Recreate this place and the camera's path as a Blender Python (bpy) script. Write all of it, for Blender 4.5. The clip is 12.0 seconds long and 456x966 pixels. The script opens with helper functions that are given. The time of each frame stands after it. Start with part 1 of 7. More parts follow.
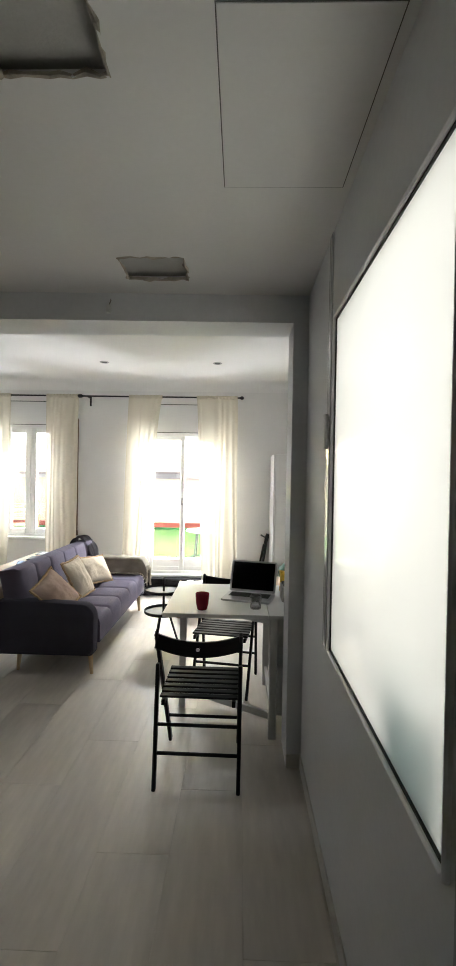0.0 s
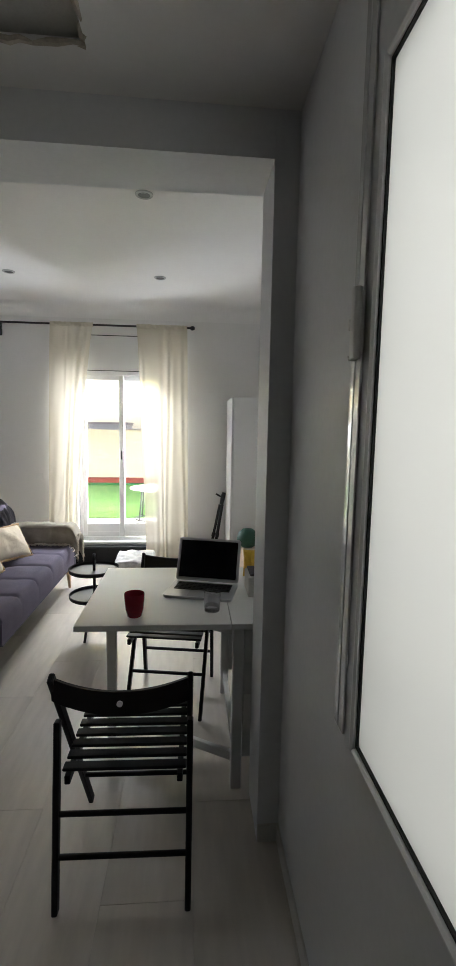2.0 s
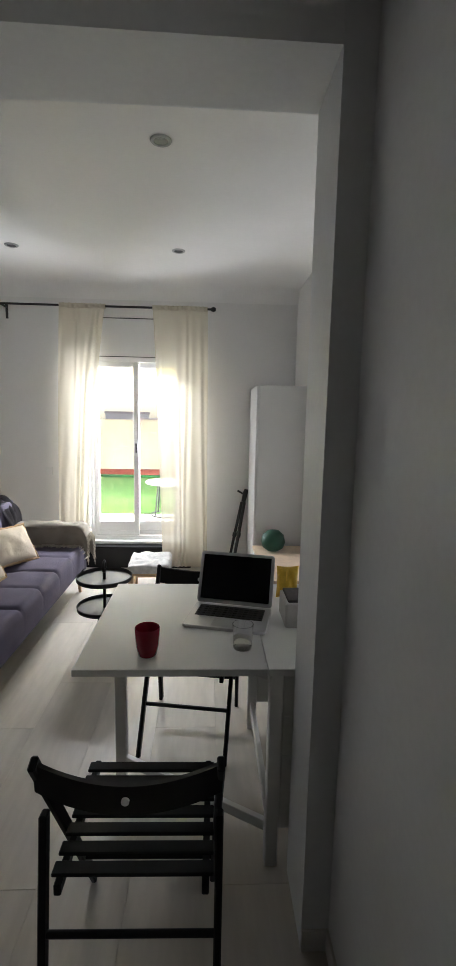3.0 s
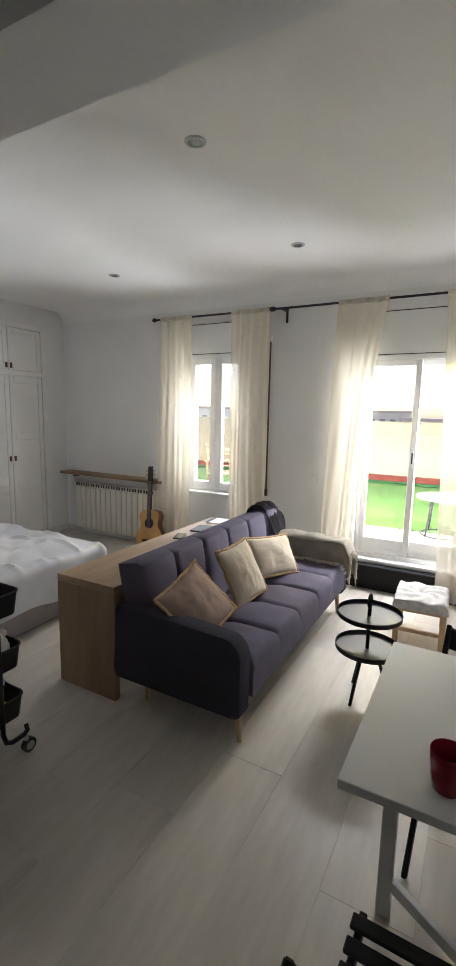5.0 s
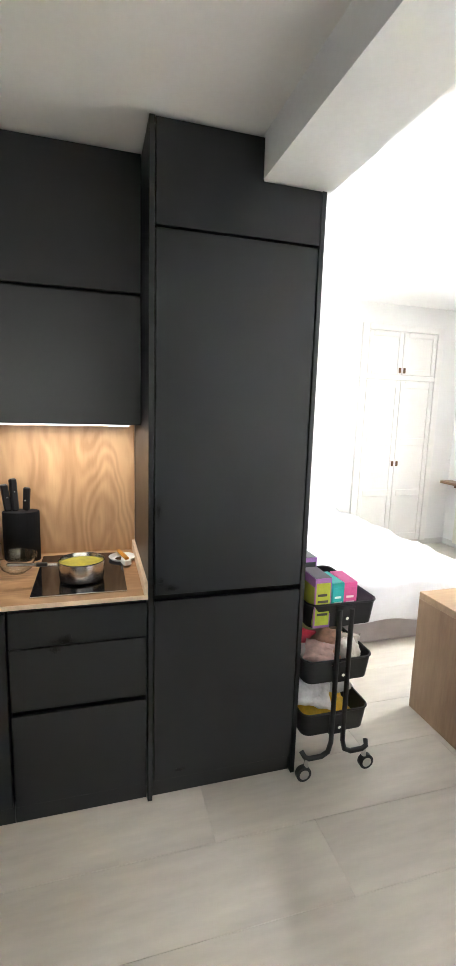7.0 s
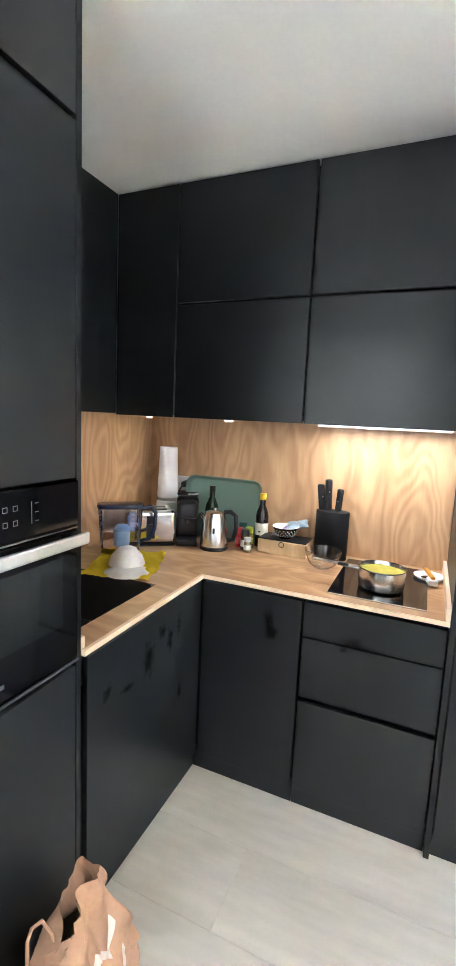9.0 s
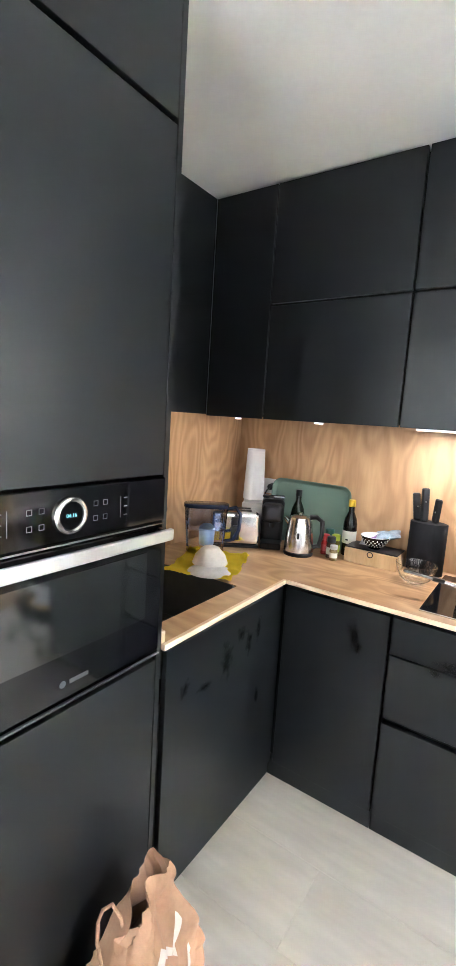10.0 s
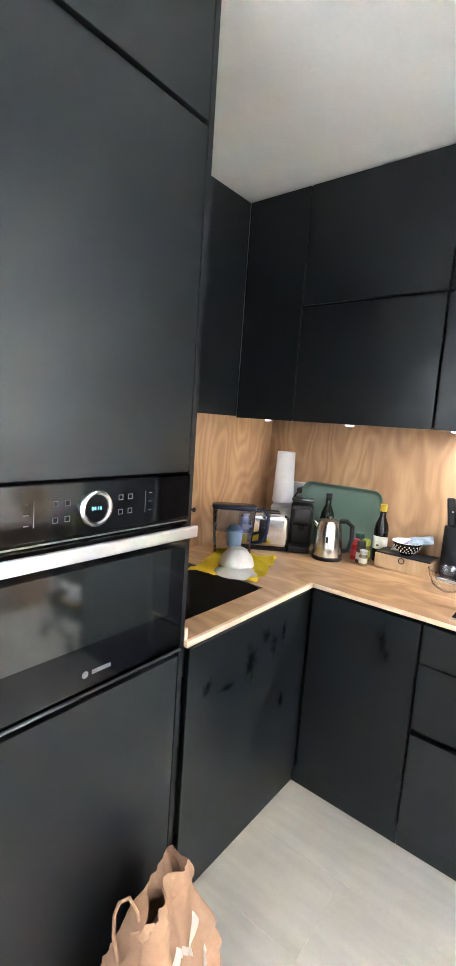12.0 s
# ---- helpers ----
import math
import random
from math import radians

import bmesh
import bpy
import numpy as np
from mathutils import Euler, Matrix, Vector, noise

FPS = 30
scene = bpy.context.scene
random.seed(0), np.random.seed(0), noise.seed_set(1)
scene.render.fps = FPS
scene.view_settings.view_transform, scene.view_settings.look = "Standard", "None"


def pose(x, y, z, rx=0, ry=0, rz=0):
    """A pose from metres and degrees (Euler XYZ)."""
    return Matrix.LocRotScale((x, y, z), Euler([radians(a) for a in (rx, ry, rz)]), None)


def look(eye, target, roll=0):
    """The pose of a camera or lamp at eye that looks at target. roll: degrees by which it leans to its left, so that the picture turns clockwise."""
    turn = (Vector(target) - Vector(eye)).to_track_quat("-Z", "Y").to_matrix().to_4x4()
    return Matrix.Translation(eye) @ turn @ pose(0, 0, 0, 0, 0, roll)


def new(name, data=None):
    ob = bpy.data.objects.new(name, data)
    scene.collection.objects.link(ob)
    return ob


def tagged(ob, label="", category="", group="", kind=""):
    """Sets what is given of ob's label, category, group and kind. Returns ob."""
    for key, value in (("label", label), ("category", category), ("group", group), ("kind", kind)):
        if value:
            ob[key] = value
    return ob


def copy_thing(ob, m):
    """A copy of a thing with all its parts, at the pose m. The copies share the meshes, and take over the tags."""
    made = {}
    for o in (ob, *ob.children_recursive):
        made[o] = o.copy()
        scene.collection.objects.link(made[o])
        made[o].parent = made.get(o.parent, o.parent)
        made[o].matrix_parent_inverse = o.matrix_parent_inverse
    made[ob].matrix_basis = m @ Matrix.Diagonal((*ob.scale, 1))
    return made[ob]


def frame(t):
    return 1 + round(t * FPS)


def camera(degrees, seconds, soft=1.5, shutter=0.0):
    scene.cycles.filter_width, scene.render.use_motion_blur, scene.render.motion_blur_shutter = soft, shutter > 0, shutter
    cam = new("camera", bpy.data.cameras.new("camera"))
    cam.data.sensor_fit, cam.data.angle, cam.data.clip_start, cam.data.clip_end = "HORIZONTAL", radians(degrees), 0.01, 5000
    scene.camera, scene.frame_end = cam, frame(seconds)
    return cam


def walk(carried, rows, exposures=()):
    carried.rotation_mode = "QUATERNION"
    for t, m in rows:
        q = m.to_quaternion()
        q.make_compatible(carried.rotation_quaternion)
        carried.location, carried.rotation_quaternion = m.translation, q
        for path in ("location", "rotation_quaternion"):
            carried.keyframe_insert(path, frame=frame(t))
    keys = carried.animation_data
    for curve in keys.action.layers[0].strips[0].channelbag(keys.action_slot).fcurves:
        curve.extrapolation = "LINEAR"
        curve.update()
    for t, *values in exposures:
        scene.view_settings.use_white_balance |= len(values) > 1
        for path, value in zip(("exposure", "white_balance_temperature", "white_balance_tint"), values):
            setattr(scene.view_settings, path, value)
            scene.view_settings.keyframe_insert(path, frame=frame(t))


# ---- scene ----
# Camera: seconds, place in metres, then yaw, pitch and roll in degrees.
cam = camera(52.42, 12.0, soft=1.6)
ROWS = [
    (0.0, 0.100, -0.212, 1.548, 1.40, -0.67, -1.00),
    (0.5, 0.151, 0.036, 1.534, -4.68, -1.33, -0.90),
    (1.0, 0.159, 0.234, 1.534, -4.36, -3.65, -0.92),
    (1.5, 0.127, 0.473, 1.532, -4.50, -5.62, -0.98),
    (2.0, 0.122, 0.713, 1.527, -4.39, -6.63, -1.01),
    (2.5, 0.123, 0.948, 1.539, -4.13, -7.31, -1.10),
    (2.7, 0.111, 1.018, 1.541, -3.61, -7.68, -1.17),
    (4.3, -0.057, 1.460, 1.556, 12.09, -8.55, -0.56),
    (4.5, -0.083, 1.493, 1.573, 16.27, -8.48, -0.72),
    (5.0, -0.110, 1.517, 1.594, 28.89, -8.67, -1.17),
    (5.5, -0.144, 1.495, 1.575, 41.74, -8.60, -1.34),
    (6.0, -0.168, 1.470, 1.575, 53.28, -8.67, -1.45),
    (6.5, -0.213, 1.501, 1.561, 62.20, -8.63, -1.53),
    (7.0, -0.239, 1.651, 1.576, 74.05, -8.97, -1.67),
    (7.5, -0.239, 1.748, 1.583, 86.55, -9.45, -1.93),
    (7.7, -0.238, 1.768, 1.576, 91.35, -9.35, -1.98),
    (9.3, -0.284, 1.713, 1.509, 117.49, -7.97, -3.01),
    (9.5, -0.289, 1.714, 1.508, 119.87, -8.04, -3.27),
    (10.0, -0.301, 1.711, 1.505, 124.74, -8.14, -3.52),
    (10.5, -0.305, 1.715, 1.508, 128.05, -8.17, -3.73),
    (11.0, -0.305, 1.716, 1.505, 129.57, -8.04, -3.99),
    (11.5, -0.302, 1.721, 1.496, 130.13, -7.91, -3.96),
    (12.0, -0.313, 1.731, 1.485, 128.97, -7.63, -3.93),
]
EXPOSURES = [(0.0, 3.0, 6250, 11), (0.5, 2.65, 6200, 11), (2.5, 2.35, 6050, 12), (4.5, 2.4, 6200, 13), (5.0, 2.45, 6200, 13), (5.5, 2.8, 6250, 13), (6.0, 3.7, 6300, 13), (6.5, 4.4, 6300, 13), (7.5, 5.2, 5900, 11), (9.5, 5.85, 5600, 12), (12.0, 5.95, 5600, 12)]
walk(cam, [(t, pose(x, y, z, 90 + pitch, roll, yaw)) for t, x, y, z, yaw, pitch, roll in ROWS], EXPOSURES)

# ---- world and lights ----
world = bpy.data.worlds.new("sky")
scene.world = world
world.use_nodes = True
wn = world.node_tree.nodes
sky = wn.new("ShaderNodeTexSky")
sky.sky_type = "NISHITA"
sky.sun_disc = False
sky.sun_elevation = radians(52)
sky.sun_rotation = radians(-62)
wn["Background"].inputs[1].default_value = 0.05
world.node_tree.links.new(sky.outputs[0], wn["Background"].inputs[0])


def lamp(name, kind, power, m, color=(1, 1, 1), size=None, angle=None):
    data = bpy.data.lights.new(name, kind)
    data.energy, data.color = power, color
    if size:
        data.shape, data.size, data.size_y = "RECTANGLE", size[0], size[1]
    if angle is not None:
        data.angle = radians(angle)
    ob = new(name, data)
    ob.matrix_world = m
    return ob


SUN_WAY = Vector((-math.sin(radians(62)) * math.cos(radians(52)), math.cos(radians(62)) * math.cos(radians(52)), math.sin(radians(52))))
lamp("sun", "SUN", 2.0, look(SUN_WAY * 20, (0, 0, 0)), (1, 0.95, 0.88), angle=0.5)
# daylight in the light well behind the frosted pane
lamp("light_well_daylight", "AREA", 3.5, look((1.3, 1.07, 1.75), (0.4, 1.07, 1.5)), (1, 0.98, 0.94), size=(1.1, 1.5))
# unseen fill lamp under the awning, standing in for sky at window and door
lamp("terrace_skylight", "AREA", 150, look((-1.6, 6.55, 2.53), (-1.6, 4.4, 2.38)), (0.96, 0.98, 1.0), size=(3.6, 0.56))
# two more unseen fill lamps beside the door, for light off terrace and sky
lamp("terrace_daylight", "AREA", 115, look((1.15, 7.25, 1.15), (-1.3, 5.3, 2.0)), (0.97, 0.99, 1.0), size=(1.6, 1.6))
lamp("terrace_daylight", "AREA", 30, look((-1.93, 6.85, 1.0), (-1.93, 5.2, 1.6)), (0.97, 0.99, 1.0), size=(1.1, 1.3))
# LED strip under the wall cabinet by the hob
lamp("led_strip_light", "AREA", 0.12, look((-2.3, 1.53, 1.488), (-2.3, 1.53, 0)), (1, 0.93, 0.84), size=(0.03, 0.5))
# the two short lit pieces near the corner
for led_y in (0.89, 0.475):
    lamp("led_piece_light", "AREA", 0.006, look((-2.17, led_y, 1.494), (-2.25, led_y, 0)), (1, 0.93, 0.84), size=(0.012, 0.04))

# ---- materials ----
def mat(name, color, rough=0.5, metal=0.0, vary=0.08, scale=6.0, bump=0.05, fine=120.0, stretch=(1, 1, 1), spec=0.5, per_object=0.0, stain=0.0, coat=0.0, trans=0.0, ior=1.45):
    """A surface with coarse and fine variation of its colour, roughness and relief."""
    m = bpy.data.materials.new(name)
    m.use_nodes = True
    nt = m.node_tree
    nd, ln = nt.nodes, nt.links
    b = nd["Principled BSDF"]
    b.inputs["Metallic"].default_value = metal
    b.inputs["Specular IOR Level"].default_value = spec
    b.inputs["Coat Weight"].default_value = coat
    b.inputs["Transmission Weight"].default_value = trans
    b.inputs["IOR"].default_value = ior
    co = nd.new("ShaderNodeTexCoord")
    mp = nd.new("ShaderNodeMapping")
    mp.inputs["Scale"].default_value = stretch
    ln.new(co.outputs["Object"], mp.inputs[0])
    big = nd.new("ShaderNodeTexNoise")
    big.inputs["Scale"].default_value, big.inputs["Detail"].default_value = scale, 5
    ln.new(mp.outputs[0], big.inputs["Vector"])
    small = nd.new("ShaderNodeTexNoise")
    small.inputs["Scale"].default_value, small.inputs["Detail"].default_value = fine, 3
    ln.new(mp.outputs[0], small.inputs["Vector"])
    both = nd.new("ShaderNodeMath")
    both.operation = "MULTIPLY_ADD"
    ln.new(small.outputs[0], both.inputs[0])
    both.inputs[1].default_value = 0.4
    ln.new(big.outputs[0], both.inputs[2])
    ramp = nd.new("ShaderNodeMapRange")
    ramp.inputs[1].default_value, ramp.inputs[2].default_value = 0.45, 0.95
    ramp.inputs[3].default_value, ramp.inputs[4].default_value = 1 - vary, 1 + vary
    ln.new(both.outputs[0], ramp.inputs[0])
    last = ramp.outputs[0]
    if per_object:
        info = nd.new("ShaderNodeObjectInfo")
        r = nd.new("ShaderNodeMapRange")
        r.inputs[3].default_value, r.inputs[4].default_value = 1 - per_object, 1 + per_object
        ln.new(info.outputs["Random"], r.inputs[0])
        mul = nd.new("ShaderNodeMath")
        mul.operation = "MULTIPLY"
        ln.new(last, mul.inputs[0])
        ln.new(r.outputs[0], mul.inputs[1])
        last = mul.outputs[0]
    col = nd.new("ShaderNodeMix")
    col.data_type, col.blend_type = "RGBA", "MULTIPLY"
    col.inputs[0].default_value = 1
    col.inputs[6].default_value = (*color, 1)
    ln.new(last, col.inputs[7])
    ln.new(col.outputs[2], b.inputs["Base Color"])
    rr = nd.new("ShaderNodeMapRange")
    rr.inputs[3].default_value, rr.inputs[4].default_value = max(rough - 0.06, 0.02), min(rough + 0.08, 1)
    ln.new(big.outputs[0], rr.inputs[0])
    ln.new(rr.outputs[0], b.inputs["Roughness"])
    if bump:
        bp = nd.new("ShaderNodeBump")
        bp.inputs["Strength"].default_value, bp.inputs["Distance"].default_value = bump, 0.004
        ln.new(small.outputs[0], bp.inputs["Height"])
        ln.new(bp.outputs[0], b.inputs["Normal"])
    return m


def wood(name, dark, light, rough=0.45, axis="X", scale=1.0, knots=True, bump=0.05):
    """Straight grain with wavy cathedrals and a few knots; the grain runs along the axis."""
    m = bpy.data.materials.new(name)
    m.use_nodes = True
    nt = m.node_tree
    nd, ln = nt.nodes, nt.links
    b = nd["Principled BSDF"]
    b.inputs["Roughness"].default_value = rough
    co = nd.new("ShaderNodeTexCoord")
    mp = nd.new("ShaderNodeMapping")
    k = {"X": (0.12, 1, 1), "Y": (1, 0.12, 1), "Z": (1, 1, 0.12)}[axis]
    mp.inputs["Scale"].default_value = [v * scale for v in k]
    ln.new(co.outputs["Object"], mp.inputs[0])
    warp = nd.new("ShaderNodeTexNoise")
    warp.inputs["Scale"].default_value, warp.inputs["Detail"].default_value = 4.5, 2
    if knots:
        # flat-sawn figure: nested ovals that close round scattered knots
        mk = nd.new("ShaderNodeMapping")
        mk.inputs["Scale"].default_value = [scale * (0.34 if v < 1 else 1) for v in k]
        ln.new(co.outputs["Object"], mk.inputs[0])
        ln.new(mk.outputs[0], warp.inputs["Vector"])
        vo = nd.new("ShaderNodeTexVoronoi")
        vo.inputs["Scale"].default_value = 3.6
        ln.new(mk.outputs[0], vo.inputs["Vector"])
        near = nd.new("ShaderNodeMapRange")
        near.inputs[1].default_value, near.inputs[2].default_value = 0.0, 0.5
        near.inputs[3].default_value, near.inputs[4].default_value = 0.48, 0.0
        ln.new(vo.outputs["Distance"], near.inputs[0])
        join = nd.new("ShaderNodeMath")
        join.operation = "ADD"
        ln.new(near.outputs[0], join.inputs[0])
        ln.new(warp.outputs[0], join.inputs[1])
    else:
        ln.new(mp.outputs[0], warp.inputs["Vector"])
    rings = nd.new("ShaderNodeMath")
    rings.operation = "MULTIPLY"
    rings.inputs[1].default_value = 9.5 if knots else 9.0
    ln.new(join.outputs[0] if knots else warp.outputs[0], rings.inputs[0])
    sine = nd.new("ShaderNodeMath")
    sine.operation = "SINE"
    two = nd.new("ShaderNodeMath")
    two.operation = "MULTIPLY"
    two.inputs[1].default_value = 6.283
    ln.new(rings.outputs[0], two.inputs[0])
    ln.new(two.outputs[0], sine.inputs[0])
    fine = nd.new("ShaderNodeTexNoise")
    fine.inputs["Scale"].default_value, fine.inputs["Detail"].default_value = 90, 4
    ln.new(mp.outputs[0], fine.inputs["Vector"])
    broad = nd.new("ShaderNodeTexNoise")
    broad.inputs["Scale"].default_value = 7
    ln.new(mp.outputs[0], broad.inputs["Vector"])
    a1 = nd.new("ShaderNodeMath")
    a1.operation = "MULTIPLY_ADD"
    a1.inputs[1].default_value = 0.085 if knots else 0.02
    ln.new(sine.outputs[0], a1.inputs[0])
    less = nd.new("ShaderNodeMath")
    less.operation = "MULTIPLY"
    less.inputs[1].default_value = 0.22 if knots else 0.32
    ln.new(fine.outputs[0], less.inputs[0])
    ln.new(less.outputs[0], a1.inputs[2])
    a2 = nd.new("ShaderNodeMath")
    a2.operation = "MULTIPLY_ADD"
    a2.inputs[1].default_value = 0.7
    ln.new(broad.outputs[0], a2.inputs[0])
    ln.new(a1.outputs[0], a2.inputs[2])
    ramp = nd.new("ShaderNodeValToRGB")
    ramp.color_ramp.elements[0].position, ramp.color_ramp.elements[0].color = 0.33, (*dark, 1)
    ramp.color_ramp.elements[1].position, ramp.color_ramp.elements[1].color = 0.68, (*light, 1)
    ln.new(a2.outputs[0], ramp.inputs[0])
    ln.new(ramp.outputs[0], b.inputs["Base Color"])
    bp = nd.new("ShaderNodeBump")
    bp.inputs["Strength"].default_value, bp.inputs["Distance"].default_value = bump, 0.003
    ln.new(a1.outputs[0], bp.inputs["Height"])
    ln.new(bp.outputs[0], b.inputs["Normal"])
    return m


def cloth_sheer(name, color, see=0.35, through_=0.5):
    """Thin woven curtain: part open weave, part light-scattering thread."""
    m = bpy.data.materials.new(name)
    m.use_nodes = True
    nd, ln = m.node_tree.nodes, m.node_tree.links
    nd.remove(nd["Principled BSDF"])
    out = nd["Material Output"]
    dif, tra, clear = nd.new("ShaderNodeBsdfDiffuse"), nd.new("ShaderNodeBsdfTranslucent"), nd.new("ShaderNodeBsdfTransparent")
    co = nd.new("ShaderNodeTexCoord")
    no = nd.new("ShaderNodeTexNoise")
    no.inputs["Scale"].default_value = 240
    ln.new(co.outputs["Object"], no.inputs["Vector"])
    col = nd.new("ShaderNodeMix")
    col.data_type = "RGBA"
    col.inputs[6].default_value = (*[c * 0.92 for c in color], 1)
    col.inputs[7].default_value = (*color, 1)
    ln.new(no.outputs[0], col.inputs[0])
    ln.new(col.outputs[2], dif.inputs[0])
    ln.new(col.outputs[2], tra.inputs[0])
    a, b = nd.new("ShaderNodeMixShader"), nd.new("ShaderNodeMixShader")
    a.inputs[0].default_value, b.inputs[0].default_value = through_, see
    ln.new(dif.outputs[0], a.inputs[1])
    ln.new(tra.outputs[0], a.inputs[2])
    ln.new(a.outputs[0], b.inputs[1])
    ln.new(clear.outputs[0], b.inputs[2])
    ln.new(b.outputs[0], out.inputs[0])
    return m


def glow(name, color, power):
    m = bpy.data.materials.new(name)
    m.use_nodes = True
    b = m.node_tree.nodes["Principled BSDF"]
    b.inputs["Base Color"].default_value = (*color, 1)
    b.inputs["Emission Color"].default_value = (*color, 1)
    b.inputs["Emission Strength"].default_value = power
    return m


def clear_glass(name, tint=(1, 1, 1), gloss=0.06):
    """A thin pane: light goes straight through, and a little is mirrored."""
    m = bpy.data.materials.new(name)
    m.use_nodes = True
    nd, ln = m.node_tree.nodes, m.node_tree.links
    nd.remove(nd["Principled BSDF"])
    t, g, x = nd.new("ShaderNodeBsdfTransparent"), nd.new("ShaderNodeBsdfGlossy"), nd.new("ShaderNodeMixShader")
    t.inputs[0].default_value = (*tint, 1)
    g.inputs["Roughness"].default_value = 0.02
    f = nd.new("ShaderNodeFresnel")
    f.inputs[0].default_value = 1.45
    ln.new(f.outputs[0], x.inputs[0])
    ln.new(t.outputs[0], x.inputs[1])
    ln.new(g.outputs[0], x.inputs[2])
    ln.new(x.outputs[0], nd["Material Output"].inputs[0])
    return m


def frosted(name):
    m = bpy.data.materials.new(name)
    m.use_nodes = True
    nd, ln = m.node_tree.nodes, m.node_tree.links
    nd.remove(nd["Principled BSDF"])
    t, g, x = nd.new("ShaderNodeBsdfTranslucent"), nd.new("ShaderNodeBsdfGlossy"), nd.new("ShaderNodeMixShader")
    t.inputs[0].default_value = (0.84, 0.84, 0.80, 1)
    g.inputs["Roughness"].default_value = 0.13
    f = nd.new("ShaderNodeFresnel")
    f.inputs[0].default_value = 1.32
    ln.new(f.outputs[0], x.inputs[0])
    ln.new(t.outputs[0], x.inputs[1])
    ln.new(g.outputs[0], x.inputs[2])
    ln.new(x.outputs[0], nd["Material Output"].inputs[0])
    return m


def faint(name, color, rough):
    """A film that thins out towards its ragged rim."""
    m = bpy.data.materials.new(name)
    m.use_nodes = True
    nd, ln = m.node_tree.nodes, m.node_tree.links
    b = nd["Principled BSDF"]
    b.inputs["Base Color"].default_value = (*color, 1)
    b.inputs["Roughness"].default_value = rough
    co = nd.new("ShaderNodeTexCoord")
    uv = nd.new("ShaderNodeUVMap")
    dist = nd.new("ShaderNodeVectorMath")
    dist.operation = "LENGTH"
    ln.new(uv.outputs[0], dist.inputs[0])
    no = nd.new("ShaderNodeTexNoise")
    no.inputs["Scale"].default_value, no.inputs["Detail"].default_value = 45, 4
    ln.new(co.outputs["Object"], no.inputs["Vector"])
    add = nd.new("ShaderNodeMath")
    add.operation = "MULTIPLY_ADD"
    add.inputs[1].default_value = 1.3
    ln.new(no.outputs[0], add.inputs[0])
    ln.new(dist.outputs["Value"], add.inputs[2])
    fade = nd.new("ShaderNodeMapRange")
    fade.inputs[1].default_value, fade.inputs[2].default_value = 0.7, 1.35
    fade.inputs[3].default_value, fade.inputs[4].default_value = 0.75, 0.0
    ln.new(add.outputs[0], fade.inputs[0])
    ln.new(fade.outputs[0], b.inputs["Alpha"])
    return m


WALL = mat("wall_paint", (0.80, 0.79, 0.77), 0.75, vary=0.03, scale=2.2, bump=0.12, fine=60)
HALL = mat("hall_paint", (0.79, 0.80, 0.81), 0.55, vary=0.05, scale=1.6, bump=0.12, fine=50)
CEIL = mat("ceiling_paint", (0.85, 0.84, 0.82), 0.8, vary=0.03, scale=1.8, bump=0.08, fine=50)
PLASTER = mat("raw_plaster", (0.50, 0.45, 0.37), 0.9, vary=0.3, scale=20, bump=0.5, fine=150)
WHITE_GLOSS = mat("white_lacquer", (0.78, 0.78, 0.76), 0.42, vary=0.02, scale=5, bump=0.02)
ALU = mat("white_aluminium", (0.82, 0.82, 0.81), 0.35, vary=0.02, bump=0.0)
GASKET = mat("black_gasket", (0.012, 0.012, 0.012), 0.5, bump=0)
TILE = mat("porcelain_plank", (0.55, 0.505, 0.44), 0.42, vary=0.16, scale=2.2, stretch=(2.2, 0.4, 1), bump=0.02, fine=14, per_object=0.05)
GROUT = mat("grout", (0.48, 0.45, 0.41), 0.9, vary=0.1)
BLACK_FRONT = mat("matt_black_laminate", (0.0075, 0.0092, 0.0108), 0.36, vary=0.12, scale=3, bump=0.012, fine=200, spec=0.6)
BLACK_CARCASS = mat("black_carcass", (0.004, 0.004, 0.004), 0.8, vary=0.1, bump=0.02)
SMEAR = faint("greasy_finger_smear", (0.004, 0.005, 0.006), 0.3)
OAK_TOP = wood("oak_worktop", (0.36, 0.20, 0.09), (0.60, 0.38, 0.195), 0.42, "Y", 1.0)
OAK_SPLASH = wood("oak_splashback", (0.40, 0.225, 0.105), (0.62, 0.39, 0.205), 0.45, "Z", 1.0)
OAK_EDGE = mat("oak_edge_band", (0.76, 0.59, 0.42), 0.5, vary=0.1, scale=20, bump=0.03)
OAK_DESK = wood("oak_desk", (0.25, 0.155, 0.09), (0.38, 0.26, 0.16), 0.5, "Z", 0.9, knots=False)
OAK_DESK_TOP = wood("oak_desk_top", (0.29, 0.19, 0.11), (0.46, 0.32, 0.195), 0.45, "Y", 0.9, knots=False)
BEECH = wood("pale_beech", (0.50, 0.33, 0.17), (0.68, 0.49, 0.28), 0.45, "Z", 2.0, knots=False)
STEEL = mat("brushed_steel", (0.62, 0.61, 0.59), 0.22, 1.0, vary=0.06, scale=30, stretch=(1, 1, 0.1), bump=0.0)
CHROME = mat("polished_steel", (0.72, 0.71, 0.70), 0.1, 1.0, vary=0.03, bump=0)
BLACK_GLASS = mat("black_glass", (0.004, 0.004, 0.005), 0.05, vary=0.02, bump=0, spec=0.5, ior=1.65)
